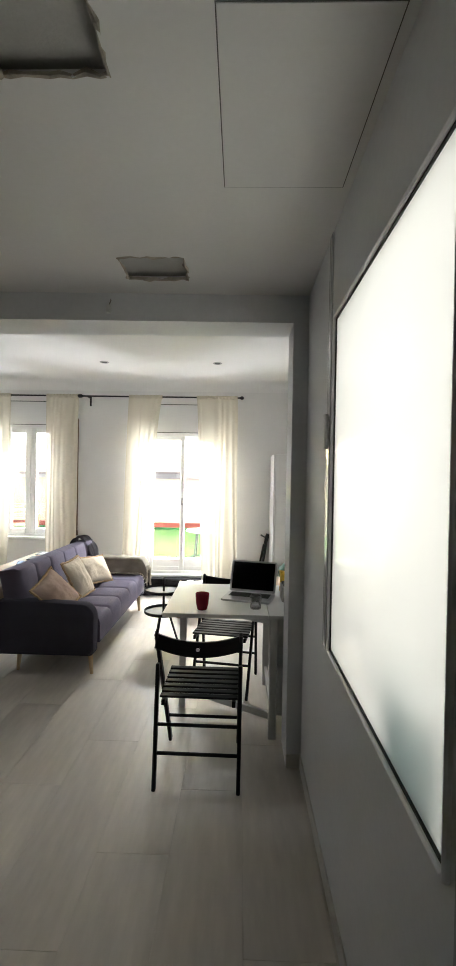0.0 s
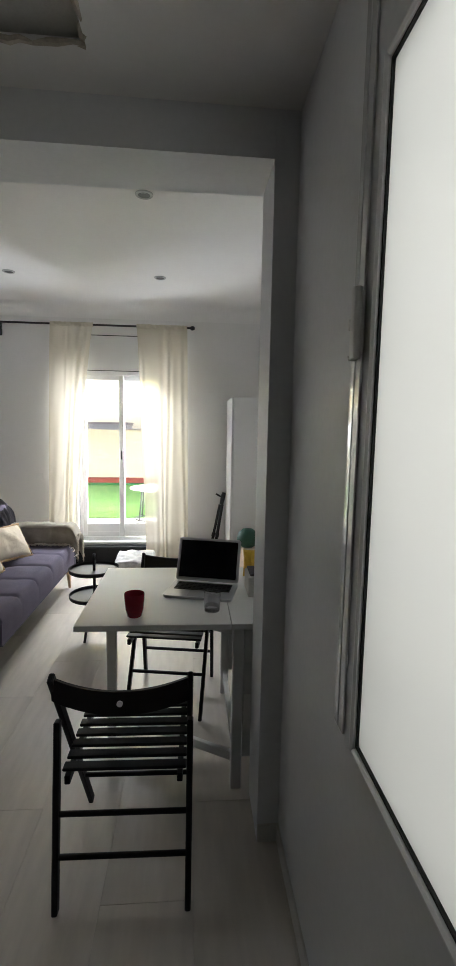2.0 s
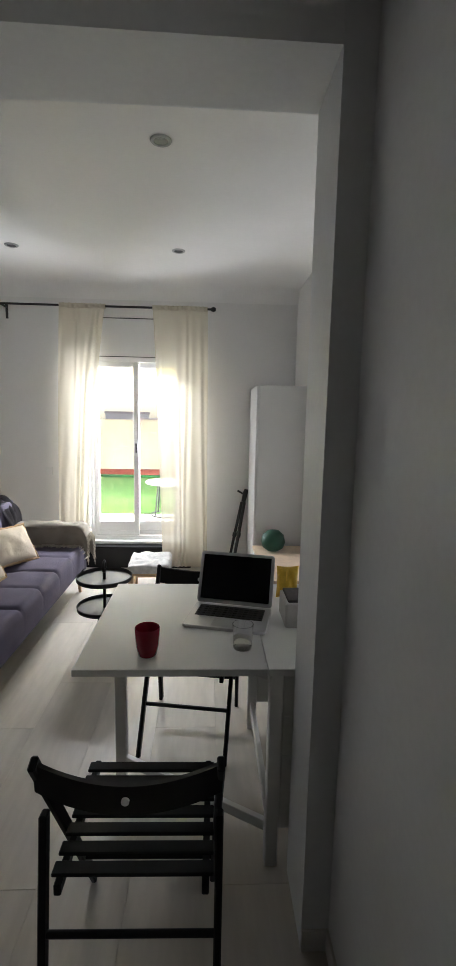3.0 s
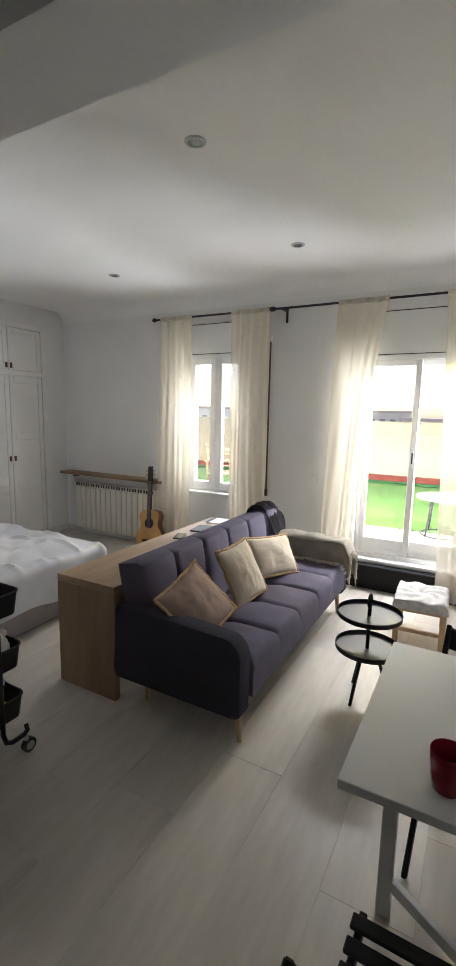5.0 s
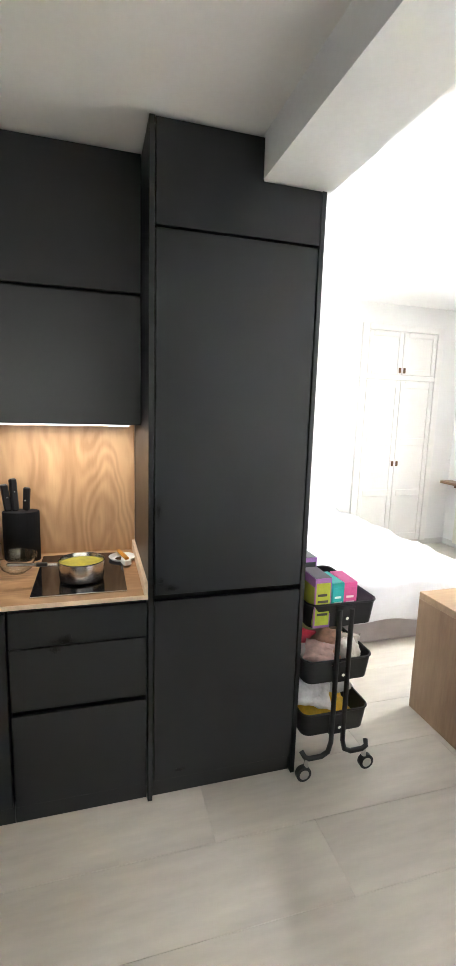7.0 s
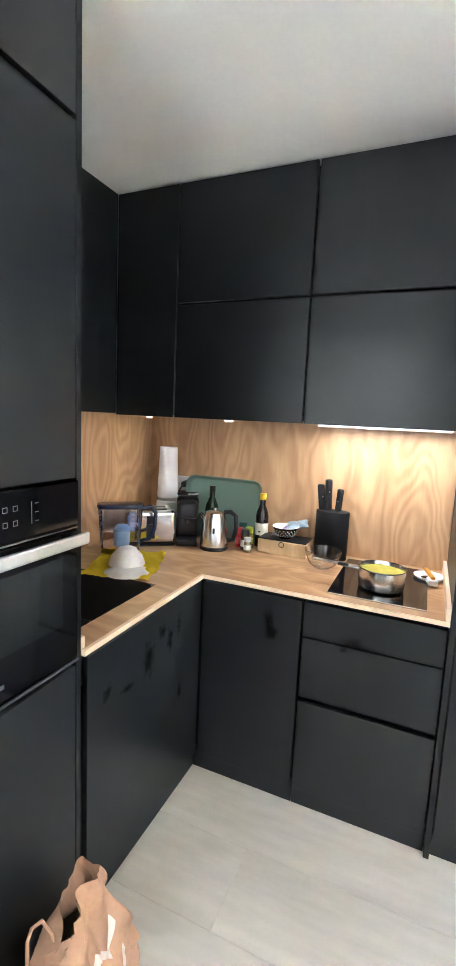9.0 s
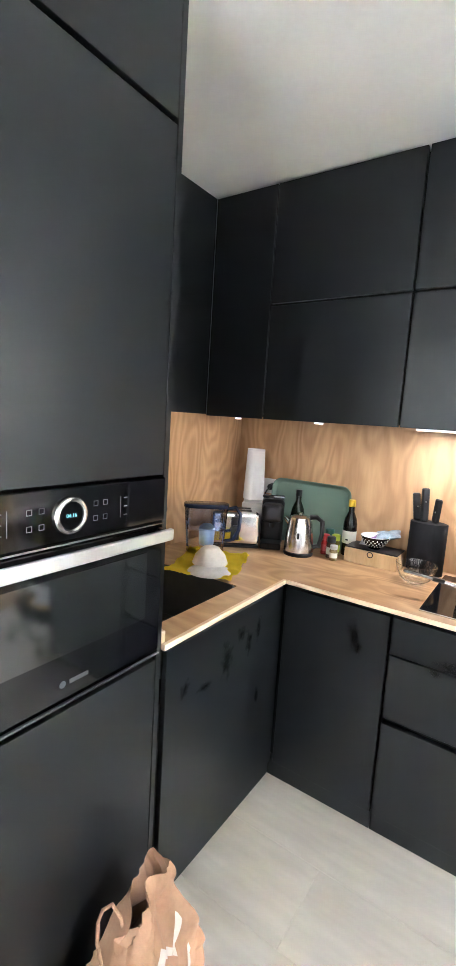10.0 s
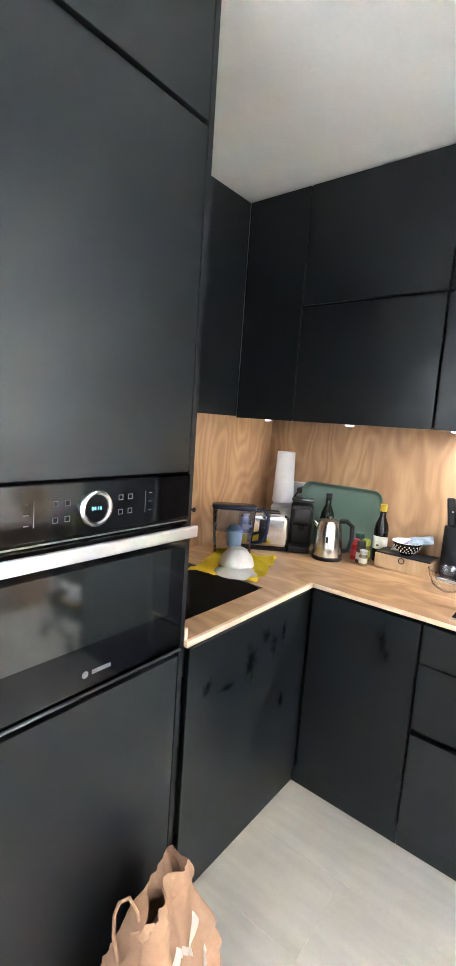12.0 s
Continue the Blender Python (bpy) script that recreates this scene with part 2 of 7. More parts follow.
BLACK_METAL = mat("black_powder_coat", (0.014, 0.014, 0.015), 0.45, vary=0.15, bump=0.05, fine=300)
BLACK_WOOD = mat("black_stained_beech", (0.007, 0.007, 0.008), 0.5, spec=0.3, vary=0.25, scale=12, stretch=(1, 1, 0.2), bump=0.05)
BLACK_PLASTIC = mat("black_plastic", (0.012, 0.012, 0.013), 0.35, vary=0.1, bump=0.02)
WHITE_PLASTIC = mat("white_plastic", (0.78, 0.78, 0.76), 0.4, vary=0.03, bump=0.01)
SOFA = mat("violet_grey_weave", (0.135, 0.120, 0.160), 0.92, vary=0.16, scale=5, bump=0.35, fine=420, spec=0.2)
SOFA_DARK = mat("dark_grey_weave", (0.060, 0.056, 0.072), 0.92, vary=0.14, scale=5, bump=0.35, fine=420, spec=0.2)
CURTAIN = cloth_sheer("cream_sheer_curtain", (0.88, 0.81, 0.65), 0.24, 0.24)
GLASS = clear_glass("window_glass")
FROST = frosted("frosted_glass")

# ---- building helpers ----
def bm_box(x0, x1, y0, y1, z0, z1, bevel=0.0, seg=1, bm=None):
    """Adds a box, with bevelled edges where bevel is given."""
    bm = bm or bmesh.new()
    b2 = bmesh.new() if bevel else bm
    made = bmesh.ops.create_cube(b2, size=1)["verts"]
    bmesh.ops.transform(b2, matrix=Matrix.LocRotScale(((x0 + x1) / 2, (y0 + y1) / 2, (z0 + z1) / 2), None, (abs(x1 - x0), abs(y1 - y0), abs(z1 - z0))), verts=made)
    if bevel:
        bmesh.ops.bevel(b2, geom=b2.edges[:], offset=bevel, segments=seg, affect="EDGES", profile=0.5)
        merge(bm, b2)
    return bm


def merge(bm, other, m=None):
    """Copies the other bmesh into bm and frees it."""
    if m is not None:
        bmesh.ops.transform(other, matrix=m, verts=other.verts[:])
    tmp = bpy.data.meshes.new("tmp")
    other.to_mesh(tmp)
    other.free()
    bm.from_mesh(tmp)
    bpy.data.meshes.remove(tmp)
    return bm


def bm_lathe(profile, seg=28, bm=None):
    """Turns a profile of (radius, z) about the z axis."""
    bm = bm or bmesh.new()
    rings = []
    for r, z in profile:
        if r < 1e-5:
            rings.append([bm.verts.new((0, 0, z))])
        else:
            rings.append([bm.verts.new((r * math.cos(2 * math.pi * i / seg), r * math.sin(2 * math.pi * i / seg), z)) for i in range(seg)])
    for a, b in zip(rings, rings[1:]):
        for i in range(seg):
            j = (i + 1) % seg
            if len(a) == 1 and len(b) == 1:
                continue
            if len(a) == 1:
                bm.faces.new((a[0], b[i], b[j]))
            elif len(b) == 1:
                bm.faces.new((a[i], b[0], a[j]))
            else:
                bm.faces.new((a[i], b[i], b[j], a[j]))
    bmesh.ops.recalc_face_normals(bm, faces=bm.faces[:])
    return bm


def bm_tube(points, r, seg=10, bm=None, closed=False):
    """A round bar along the points; r is a radius or one per point."""
    bm = bm or bmesh.new()
    pts = [Vector(p) for p in points]
    n = len(pts)
    rs = list(r) if isinstance(r, (list, tuple)) else [r] * n
    rings, up = [], None
    for i, p in enumerate(pts):
        a = pts[(i - 1) % n] if (i or closed) else p
        b = pts[(i + 1) % n] if (i < n - 1 or closed) else p
        d = (b - a).normalized()
        if up is None:
            up = d.orthogonal().normalized()
        up = (up - d * up.dot(d)).normalized()
        side = d.cross(up)
        rings.append([bm.verts.new(p + (up * math.cos(2 * math.pi * k / seg) + side * math.sin(2 * math.pi * k / seg)) * rs[i]) for k in range(seg)])
    pairs = list(zip(rings, rings[1:])) + ([(rings[-1], rings[0])] if closed else [])
    for a, b in pairs:
        for k in range(seg):
            bm.faces.new((a[k], a[(k + 1) % seg], b[(k + 1) % seg], b[k]))
    if not closed:
        bm.faces.new(rings[0][::-1])
        bm.faces.new(rings[-1])
    bmesh.ops.recalc_face_normals(bm, faces=bm.faces[:])
    return bm


def bm_bar(a, b, w, h, bevel=0.003, bm=None, roll=0.0):
    """A rectangular bar from a to b, w across and h deep."""
    a, b = Vector(a), Vector(b)
    o = bm_box(-w / 2, w / 2, -h / 2, h / 2, 0, (b - a).length, bevel)
    q = (b - a).to_track_quat("Z", "Y").to_matrix().to_4x4()
    return merge(bm or bmesh.new(), o, Matrix.Translation(a) @ q @ Matrix.Rotation(roll, 4, "Z"))


def bm_prism(outline, z0, z1, bm=None, bevel=0.0):
    """An upright prism over an outline of (x, y)."""
    o = bmesh.new()
    low = [o.verts.new((x, y, z0)) for x, y in outline]
    top = [o.verts.new((x, y, z1)) for x, y in outline]
    o.faces.new(low[::-1])
    o.faces.new(top)
    for i in range(len(low)):
        j = (i + 1) % len(low)
        o.faces.new((low[i], low[j], top[j], top[i]))
    bmesh.ops.recalc_face_normals(o, faces=o.faces[:])
    if bevel:
        bmesh.ops.bevel(o, geom=o.edges[:], offset=bevel, segments=2, affect="EDGES", profile=0.5)
    return merge(bm or bmesh.new(), o)


def rounded(x0, x1, y0, y1, r, n=6):
    """The outline of a rectangle with round corners."""
    pts = []
    for cx, cy, a0 in ((x1 - r, y1 - r, 0), (x0 + r, y1 - r, 90), (x0 + r, y0 + r, 180), (x1 - r, y0 + r, 270)):
        pts += [(cx + r * math.cos(radians(a0 + 90 * i / n)), cy + r * math.sin(radians(a0 + 90 * i / n))) for i in range(n + 1)]
    return pts


def part(name, bm, material, parent=None, label="", smooth=False, m=None):
    """Links a bmesh as one mesh object under its thing."""
    if m is not None:
        bmesh.ops.transform(bm, matrix=m, verts=bm.verts[:])
    me = bpy.data.meshes.new(name)
    bm.to_mesh(me)
    bm.free()
    for x in material if isinstance(material, (list, tuple)) else [material]:
        me.materials.append(x)
    if smooth:
        for p in me.polygons:
            p.use_smooth = True
        me.set_sharp_from_angle(angle=radians(40))
    ob = new(name, me)
    if parent:
        ob.parent = parent
    return tagged(ob, label) if label else ob


def thing(name, at, label, category, rz=0.0, group="", kind=""):
    """An empty at the base of a thing, which carries its parts."""
    ob = new(name)
    ob.empty_display_size = 0.05
    ob.matrix_world = pose(*at, 0, 0, rz)
    return tagged(ob, label, category, group, kind)


def setting(name, bm, material, label, category, smooth=False):
    return tagged(part(name, bm, material, None, "", smooth), label, category, kind="structure")

# ---- the setting ----
X_HALL, X_LIV, X_LEFT, Y_FAR, X_KIT, Y_KIT = 0.455, 0.95, -4.93, 5.85, -2.50, 0.275
Z_KIT, Z_LIV, Z_BEAM, Y_BEAM0, Y_BEAM1 = 2.52, 2.79, 2.375, 2.265, 2.505
WALL_T = 0.14


def box_set(name, boxes, material, label, category, bevel=0.0):
    bm = bmesh.new()
    for b in boxes:
        bm_box(*b, bevel, 1, bm)
    return setting(name, bm, material, label, category)


# floor bed; the planks lie on it
box_set("floor", [(-5.1, 1.2, -2.7, 6.1, -0.2, -0.004)], GROUT, "pale grey wood-look porcelain plank floor", "floor")
# hall wall with the opening of the frosted pane
PY0, PY1, PZ0, PZ1 = 0.548, 1.56, 0.89, 2.165
hall_wall = box_set("wall_hall", [
    (X_HALL, X_HALL + WALL_T, -2.6, PY0, 0, Z_KIT), (X_HALL, X_HALL + WALL_T, PY1, Y_BEAM0, 0, Z_KIT),
    (X_HALL, X_HALL + WALL_T, PY0, PY1, 0, PZ0), (X_HALL, X_HALL + WALL_T, PY0, PY1, PZ1, Z_KIT)], HALL, "light grey painted hall wall with scuffs", "wall")
box_set("wall_light_well", [(1.5, 1.6, 0.2, 2.0, 0, 2.8), (X_HALL + WALL_T, 1.5, 0.1, 0.2, 0, 2.8), (X_HALL + WALL_T, 1.5, 2.0, 2.1, 0, 2.8), (X_HALL + WALL_T, 1.6, 0.1, 2.1, 2.8, 2.9)], WALL, "plain white wall of the light well", "wall")
box_set("wall_pier", [(0.375, X_LIV + 0.02, Y_BEAM0, Y_BEAM1, 0, Z_LIV)], HALL, "grey painted pier beside the wide opening", "wall")
# the beam runs slightly out of square
setting("beam", bm_prism([(0.3745, Y_BEAM0), (0.3745, Y_BEAM1), (X_LEFT, Y_BEAM1), (X_LEFT, Y_BEAM0 - 0.075)], Z_BEAM, Z_LIV), HALL, "painted ceiling beam over the wide opening", "beam")
box_set("wall_east", [(X_LIV, X_LIV + WALL_T, Y_BEAM1, Y_FAR + 0.3, 0, Z_LIV)], WALL, "plain white living room wall", "wall")
box_set("wall_west", [(X_LEFT - WALL_T, X_LEFT, Y_BEAM0, Y_FAR + 0.3, 0, Z_LIV)], WALL, "plain white bedroom wall", "wall")
box_set("wall_bed_alcove", [(X_LEFT, X_KIT - WALL_T, Y_BEAM0 - 0.0, Y_BEAM1 - 0.03, 0, Z_BEAM - 0.003)], WALL, "plain white partition behind the bed", "wall")
box_set("wall_kitchen", [(X_KIT - WALL_T, X_KIT, Y_KIT - WALL_T, Y_BEAM1 - 0.03, 0, Z_BEAM - 0.003), (X_KIT - WALL_T, X_KIT, Y_KIT - WALL_T, Y_BEAM0 - 0.003, Z_BEAM - 0.003, Z_KIT)], HALL, "white kitchen wall behind the cabinets", "wall")
box_set("wall_sink", [(X_KIT, -0.585, Y_KIT - WALL_T, Y_KIT, 0, Z_KIT)], HALL, "white kitchen wall behind the sink", "wall")
box_set("wall_hall_end", [(-1.4, X_HALL, -2.7, -2.6, 0, Z_KIT), (-1.5, -1.4, -2.7, Y_KIT - WALL_T, 0, Z_KIT)], HALL, "plain hall end wall", "wall")

# far wall, with a window and a terrace door
WX0, WX1, WZ0, WZ1 = -3.05, -2.31, 0.72, 2.52
DX0, DX1, DZ0, DZ1 = -1.12, -0.18, 0.26, 2.50
ft = Y_FAR + 0.26
box_set("wall_north", [
    (X_LEFT, WX0, Y_FAR, ft, 0, Z_LIV), (WX1, DX0, Y_FAR, ft, 0, Z_LIV), (DX1, X_LIV, Y_FAR, ft, 0, Z_LIV),
    (WX0, WX1, Y_FAR, ft, 0, WZ0), (WX0, WX1, Y_FAR, ft, WZ1, Z_LIV), (DX0, DX1, Y_FAR, ft, 0, DZ0), (DX0, DX1, Y_FAR, ft, DZ1, Z_LIV)],
    WALL, "white wall with a window and a terrace door", "wall")

# cove along the far wall
cove = bmesh.new()
pts = [(0, 0)] + [(0.13 * (1 - math.sin(radians(a))), -0.13 * (1 - math.cos(radians(a)))) for a in range(0, 91, 15)]
vs = [[cove.verts.new((x, Y_FAR - u, Z_LIV + w)) for u, w in pts] for x in (X_LEFT, X_LIV)]
for i in range(len(pts)):
    j = (i + 1) % len(pts)
    cove.faces.new((vs[0][i], vs[0][j], vs[1][j], vs[1][i]))
bmesh.ops.recalc_face_normals(cove, faces=cove.faces[:])
setting("trim", cove, CEIL, "rounded plaster cove along the ceiling", "cornice", True)
box_set("ceiling_living", [(X_LEFT - 0.1, X_LIV + 0.1, Y_BEAM1 - 0.1, ft, Z_LIV, Z_LIV + 0.12)], CEIL, "white plaster ceiling of the living room", "ceiling")

# kitchen and hall ceiling, with two cut-out holes
HOLES = [(-0.50, -0.23, 0.66, 0.92), (-0.465, -0.165, 1.85, 2.08)]
xs = sorted({-2.6, 0.6, *[h[0] for h in HOLES], *[h[1] for h in HOLES]})
ys = sorted({-2.7, Y_BEAM0, *[h[2] for h in HOLES], *[h[3] for h in HOLES]})
kc = bmesh.new()
for xa, xb in zip(xs, xs[1:]):
    for ya, yb in zip(ys, ys[1:]):
        cx, cy = (xa + xb) / 2, (ya + yb) / 2
        if not any(h[0] < cx < h[1] and h[2] < cy < h[3] for h in HOLES):
            bm_box(xa, xb, ya, yb, Z_KIT, Z_KIT + 0.018, 0, 1, kc)
bmesh.ops.remove_doubles(kc, verts=kc.verts[:], dist=1e-5)
setting("ceiling_kitchen", kc, CEIL, "grey-white plasterboard ceiling with two cut-out holes", "ceiling")
box_set("ceiling_void", [(-2.6, 0.6, -2.7, Y_BEAM0, Z_KIT + 0.04, Z_KIT + 0.16)], mat("pale_slab", (0.62, 0.61, 0.57), 0.9, vary=0.1, bump=0.3), "rough slab above the plasterboard", "ceiling")
# ragged rims of the holes
for h in HOLES:
    rim = bmesh.new()
    rng = random.Random(int(h[2] * 100))
    for a, b in (((h[0], h[2]), (h[1], h[2])), ((h[1], h[2]), (h[1], h[3])), ((h[1], h[3]), (h[0], h[3])), ((h[0], h[3]), (h[0], h[2]))):
        n = 9
        line = [Vector((a[0] + (b[0] - a[0]) * i / n + rng.uniform(-.006, .006), a[1] + (b[1] - a[1]) * i / n + rng.uniform(-.006, .006), Z_KIT + 0.006 + rng.uniform(-.006, .004))) for i in range(n + 1)]
        bm_tube(line, [rng.uniform(0.004, 0.011) for _ in line], 6, rim)
    setting("trim", rim, PLASTER, "torn plasterboard edge round a ceiling hole", "hole edge")

# access hatch, a flush panel with a thin shadow gap
hat = box_set("ceiling_hatch", [(0.035, 0.425, 0.745, 1.345, Z_KIT - 0.003, Z_KIT + 0.01)], CEIL, "flush square access hatch in the ceiling", "hatch", 0.001)
gap = bmesh.new()
for b in ((0.032, 0.035, 0.742, 1.348), (0.425, 0.428, 0.742, 1.348), (0.035, 0.425, 0.742, 0.745), (0.035, 0.425, 1.345, 1.348)):
    bm_box(b[0], b[1], b[2], b[3], Z_KIT - 0.0012, Z_KIT + 0.008, 0, 1, gap)
part("joint", gap, mat("shadow_joint", (0.16, 0.16, 0.15), 0.8, bump=0), hat)

# skirting
SK = mat("skirting_tile", (0.64, 0.62, 0.59), 0.45, vary=0.12, scale=4)
box_set("baseboard", [(X_HALL - 0.008, X_HALL - 0.0005, -2.6, Y_BEAM0, 0, 0.07), (0.375, X_HALL - 0.008, Y_BEAM0 - 0.008, Y_BEAM0 - 0.0005, 0, 0.07)], SK, "low grey skirting tile along the hall", "skirting", 0.001)
box_set("baseboard", [(X_LEFT, WX1 + 0.9, Y_FAR - 0.01, Y_FAR - 0.0005, 0, 0.07), (0.0, X_LIV, Y_FAR - 0.01, Y_FAR - 0.0005, 0, 0.07), (X_LEFT + 0.0005, X_LEFT + 0.01, Y_BEAM1, Y_FAR - 0.01, 0, 0.07)], SK, "low grey skirting tile along the wall", "skirting", 0.001)

# ---- kitchen units ----
FX = -1.905  # fronts of the run along the kitchen wall
FY = 0.922   # fronts of the run along the sink wall
FT = 0.019   # thickness of a front


def front_x(name, y0, y1, z0, z1, parent, x=FX, label=""):
    return part(name, bm_box(x - FT, x, y0 + 0.0035, y1 - 0.0035, z0, z1, 0.0012), BLACK_FRONT, parent, label)


def front_y(name, x0, x1, z0, z1, parent, y=FY, label=""):
    return part(name, bm_box(x0 + 0.0035, x1 - 0.0035, y - FT, y, z0, z1, 0.0012), BLACK_FRONT, parent, label)


# tall fridge unit under the beam
fr = thing("fridge_cabinet", (0, 0, 0), "tall matt black built-in fridge cabinet notched under the beam", "cabinet")
bm = bmesh.new()
bm_box(X_KIT + 0.004, FX - FT - 0.03, 1.856, 2.236, 0.08, Z_KIT - 0.012, 0, 1, bm)
part("body", bm, BLACK_CARCASS, fr)
part("side_panel", bm_box(X_KIT + 0.004, FX + 0.002, 1.836, 1.8545, 0, Z_KIT - 0.012, 0.001), BLACK_FRONT, fr)
part("side_panel", bm_box(X_KIT + 0.004, FX + 0.002, 2.4605, 2.4785, 0, Z_BEAM - 0.006, 0.001), BLACK_FRONT, fr)
part("body", bm_box(X_KIT + 0.004, FX - FT - 0.03, 2.236, 2.459, 0.08, Z_BEAM - 0.006), BLACK_CARCASS, fr)
front_x("lower_door", 1.856, 2.459, 0.085, 0.851, fr)
front_x("upper_door", 1.856, 2.459, 0.876, 2.173, fr)
ob = bmesh.new()
# top flap, cut round the beam
for b in ((1.858, 2.234, 2.183, Z_KIT - 0.014), (2.234, 2.457, 2.183, Z_BEAM - 0.008)):
    bm_box(FX - FT, FX, b[0], b[1], b[2], b[3], 0, 1, ob)
bmesh.ops.remove_doubles(ob, verts=ob.verts[:], dist=1e-5)
part("top_flap", ob, BLACK_FRONT, fr)
part("plinth", bm_box(X_KIT + 0.05, FX - 0.024, 1.856, 2.459, 0, 0.08), BLACK_FRONT, fr)

# base units
du = thing("drawer_unit", (0, 0, 0), "matt black kitchen drawer unit under the hob", "cabinet")
part("body", bm_box(X_KIT + 0.004, FX - FT - 0.03, 1.345, 1.834, 0.08, 0.84), BLACK_CARCASS, du)
for n, za, zb in (("drawer_front", 0.717, 0.852), ("drawer_front", 0.474, 0.712), ("drawer_front", 0.085, 0.453)):
    front_x(n, 1.345, 1.834, za, zb, du)
part("plinth", bm_box(X_KIT + 0.05, FX - 0.024, 1.343, 1.834, 0, 0.08), BLACK_FRONT, du)
cu = thing("corner_cabinet", (0, 0, 0), "matt black corner base cabinet with greasy smears", "cabinet")
part("body", bm_box(X_KIT + 0.004, FX - FT - 0.03, FY - 0.045, 1.342, 0.08, 0.84), BLACK_CARCASS, cu)
front_x("door", FY + 0.006, 1.342, 0.085, 0.852, cu)
part("plinth", bm_box(X_KIT + 0.05, FX - 0.024, FY - 0.024, 1.341, 0, 0.08), BLACK_FRONT, cu)
su = thing("sink_cabinet", (0, 0, 0), "matt black sink base cabinet with greasy smears", "cabinet")
part("body", bm_box(X_KIT + 0.004, -1.210, Y_KIT + 0.004, FY - FT - 0.03, 0.08, 0.66), BLACK_CARCASS, su)
front_y("door", FX + 0.002, -1.210, 0.085, 0.852, su)
part("plinth", bm_box(FX - 0.024, -1.210, Y_KIT + 0.05, FY - 0.024, 0, 0.08), BLACK_FRONT, su)

# worktop, an L with the sink cut out
SX0, SX1, SY0, SY1 = -1.70, -1.26, 0.43, 0.83
wt = tagged(new("worktop"), "L-shaped oak-effect worktop with pale edge band", "worktop")
wt.empty_display_size = 0.05
bm = bmesh.new()
TZ0, TZ1 = 0.870, 0.885
for b in ((X_KIT + 0.003, FX + 0.012, FY, 1.834), (X_KIT + 0.003, SX0, Y_KIT + 0.003, FY), (SX1, -1.189, Y_KIT + 0.003, FY), (SX0, SX1, Y_KIT + 0.003, SY0), (SX0, SX1, SY1, FY)):
    bm_box(b[0], b[1], b[2], b[3], TZ0, TZ1, 0, 1, bm)
bmesh.ops.remove_doubles(bm, verts=bm.verts[:], dist=1e-5)
part("slab", bm, OAK_TOP, wt)
bm = bmesh.new()
bm_box(FX + 0.0125, FX + 0.0145, FY + 0.014, 1.834, TZ0 - 0.001, TZ1 + 0.001, 0, 1, bm)
bm_box(FX + 0.0125, -1.189, FY + 0.0005, FY + 0.0125, TZ0 - 0.001, TZ1 + 0.001, 0, 1, bm)
part("edge_band", bm, OAK_EDGE, wt, "pale edge band")
part("end_upstand", bm_box(X_KIT + 0.022, FX + 0.012, 1.820, 1.834, TZ1 + 0.001, TZ1 + 0.05, 0.001), OAK_EDGE, wt)
part("end_upstand", bm_box(-1.203, -1.189, 0.5, FY, TZ1 + 0.001, TZ1 + 0.035, 0.001), OAK_EDGE, wt)

# splashback
box_set("splashback", [(X_KIT + 0.002, X_KIT + 0.018, Y_KIT + 0.018, 1.834, TZ1 + 0.001, 1.515)], OAK_SPLASH, "oak-effect splashback panel with knots", "splashback")
box_set("splashback", [(X_KIT + 0.018, -1.189, Y_KIT + 0.002, Y_KIT + 0.018, TZ1 + 0.001, 1.515)], OAK_SPLASH, "oak-effect splashback panel behind the sink", "splashback")

# wall cabinets
UX = -2.15


def wall_unit(y0, y1, label):
    t = thing("wall_cabinet", (0, 0, 0), label, "cabinet", group="wall cabinets")
    part("body", bm_box(X_KIT + 0.004, UX - FT - 0.03, y0 + 0.001, y1 - 0.001, 1.515, Z_KIT - 0.016), BLACK_CARCASS, t)
    front_x("lower_door", y0, y1, 1.505, 1.999, t, UX)
    front_x("upper_door", y0, y1, 2.011, Z_KIT - 0.016, t, UX)
    return t


wall_unit(1.230, 1.836, "matt black two-door wall cabinet over the hob")
wall_unit(0.62, 1.228, "matt black two-door wall cabinet in the corner run")
cf = thing("wall_cabinet", (0, 0, 0), "matt black corner wall cabinet with blank panels", "cabinet", group="wall cabinets")
part("body", bm_box(X_KIT + 0.02, UX - 0.005, Y_KIT + 0.022, 0.617, 1.515, Z_KIT - 0.016), BLACK_CARCASS, cf)
part("filler_panel", bm_box(UX - 0.005, UX, Y_KIT + 0.022, 0.617, 1.505, Z_KIT - 0.016, 0.001), BLACK_FRONT, cf)
part("sink_panel", bm_box(UX + 0.001, -1.189, Y_KIT + 0.002, Y_KIT + 0.021, 1.512, Z_KIT - 0.016, 0.001), BLACK_FRONT, cf)

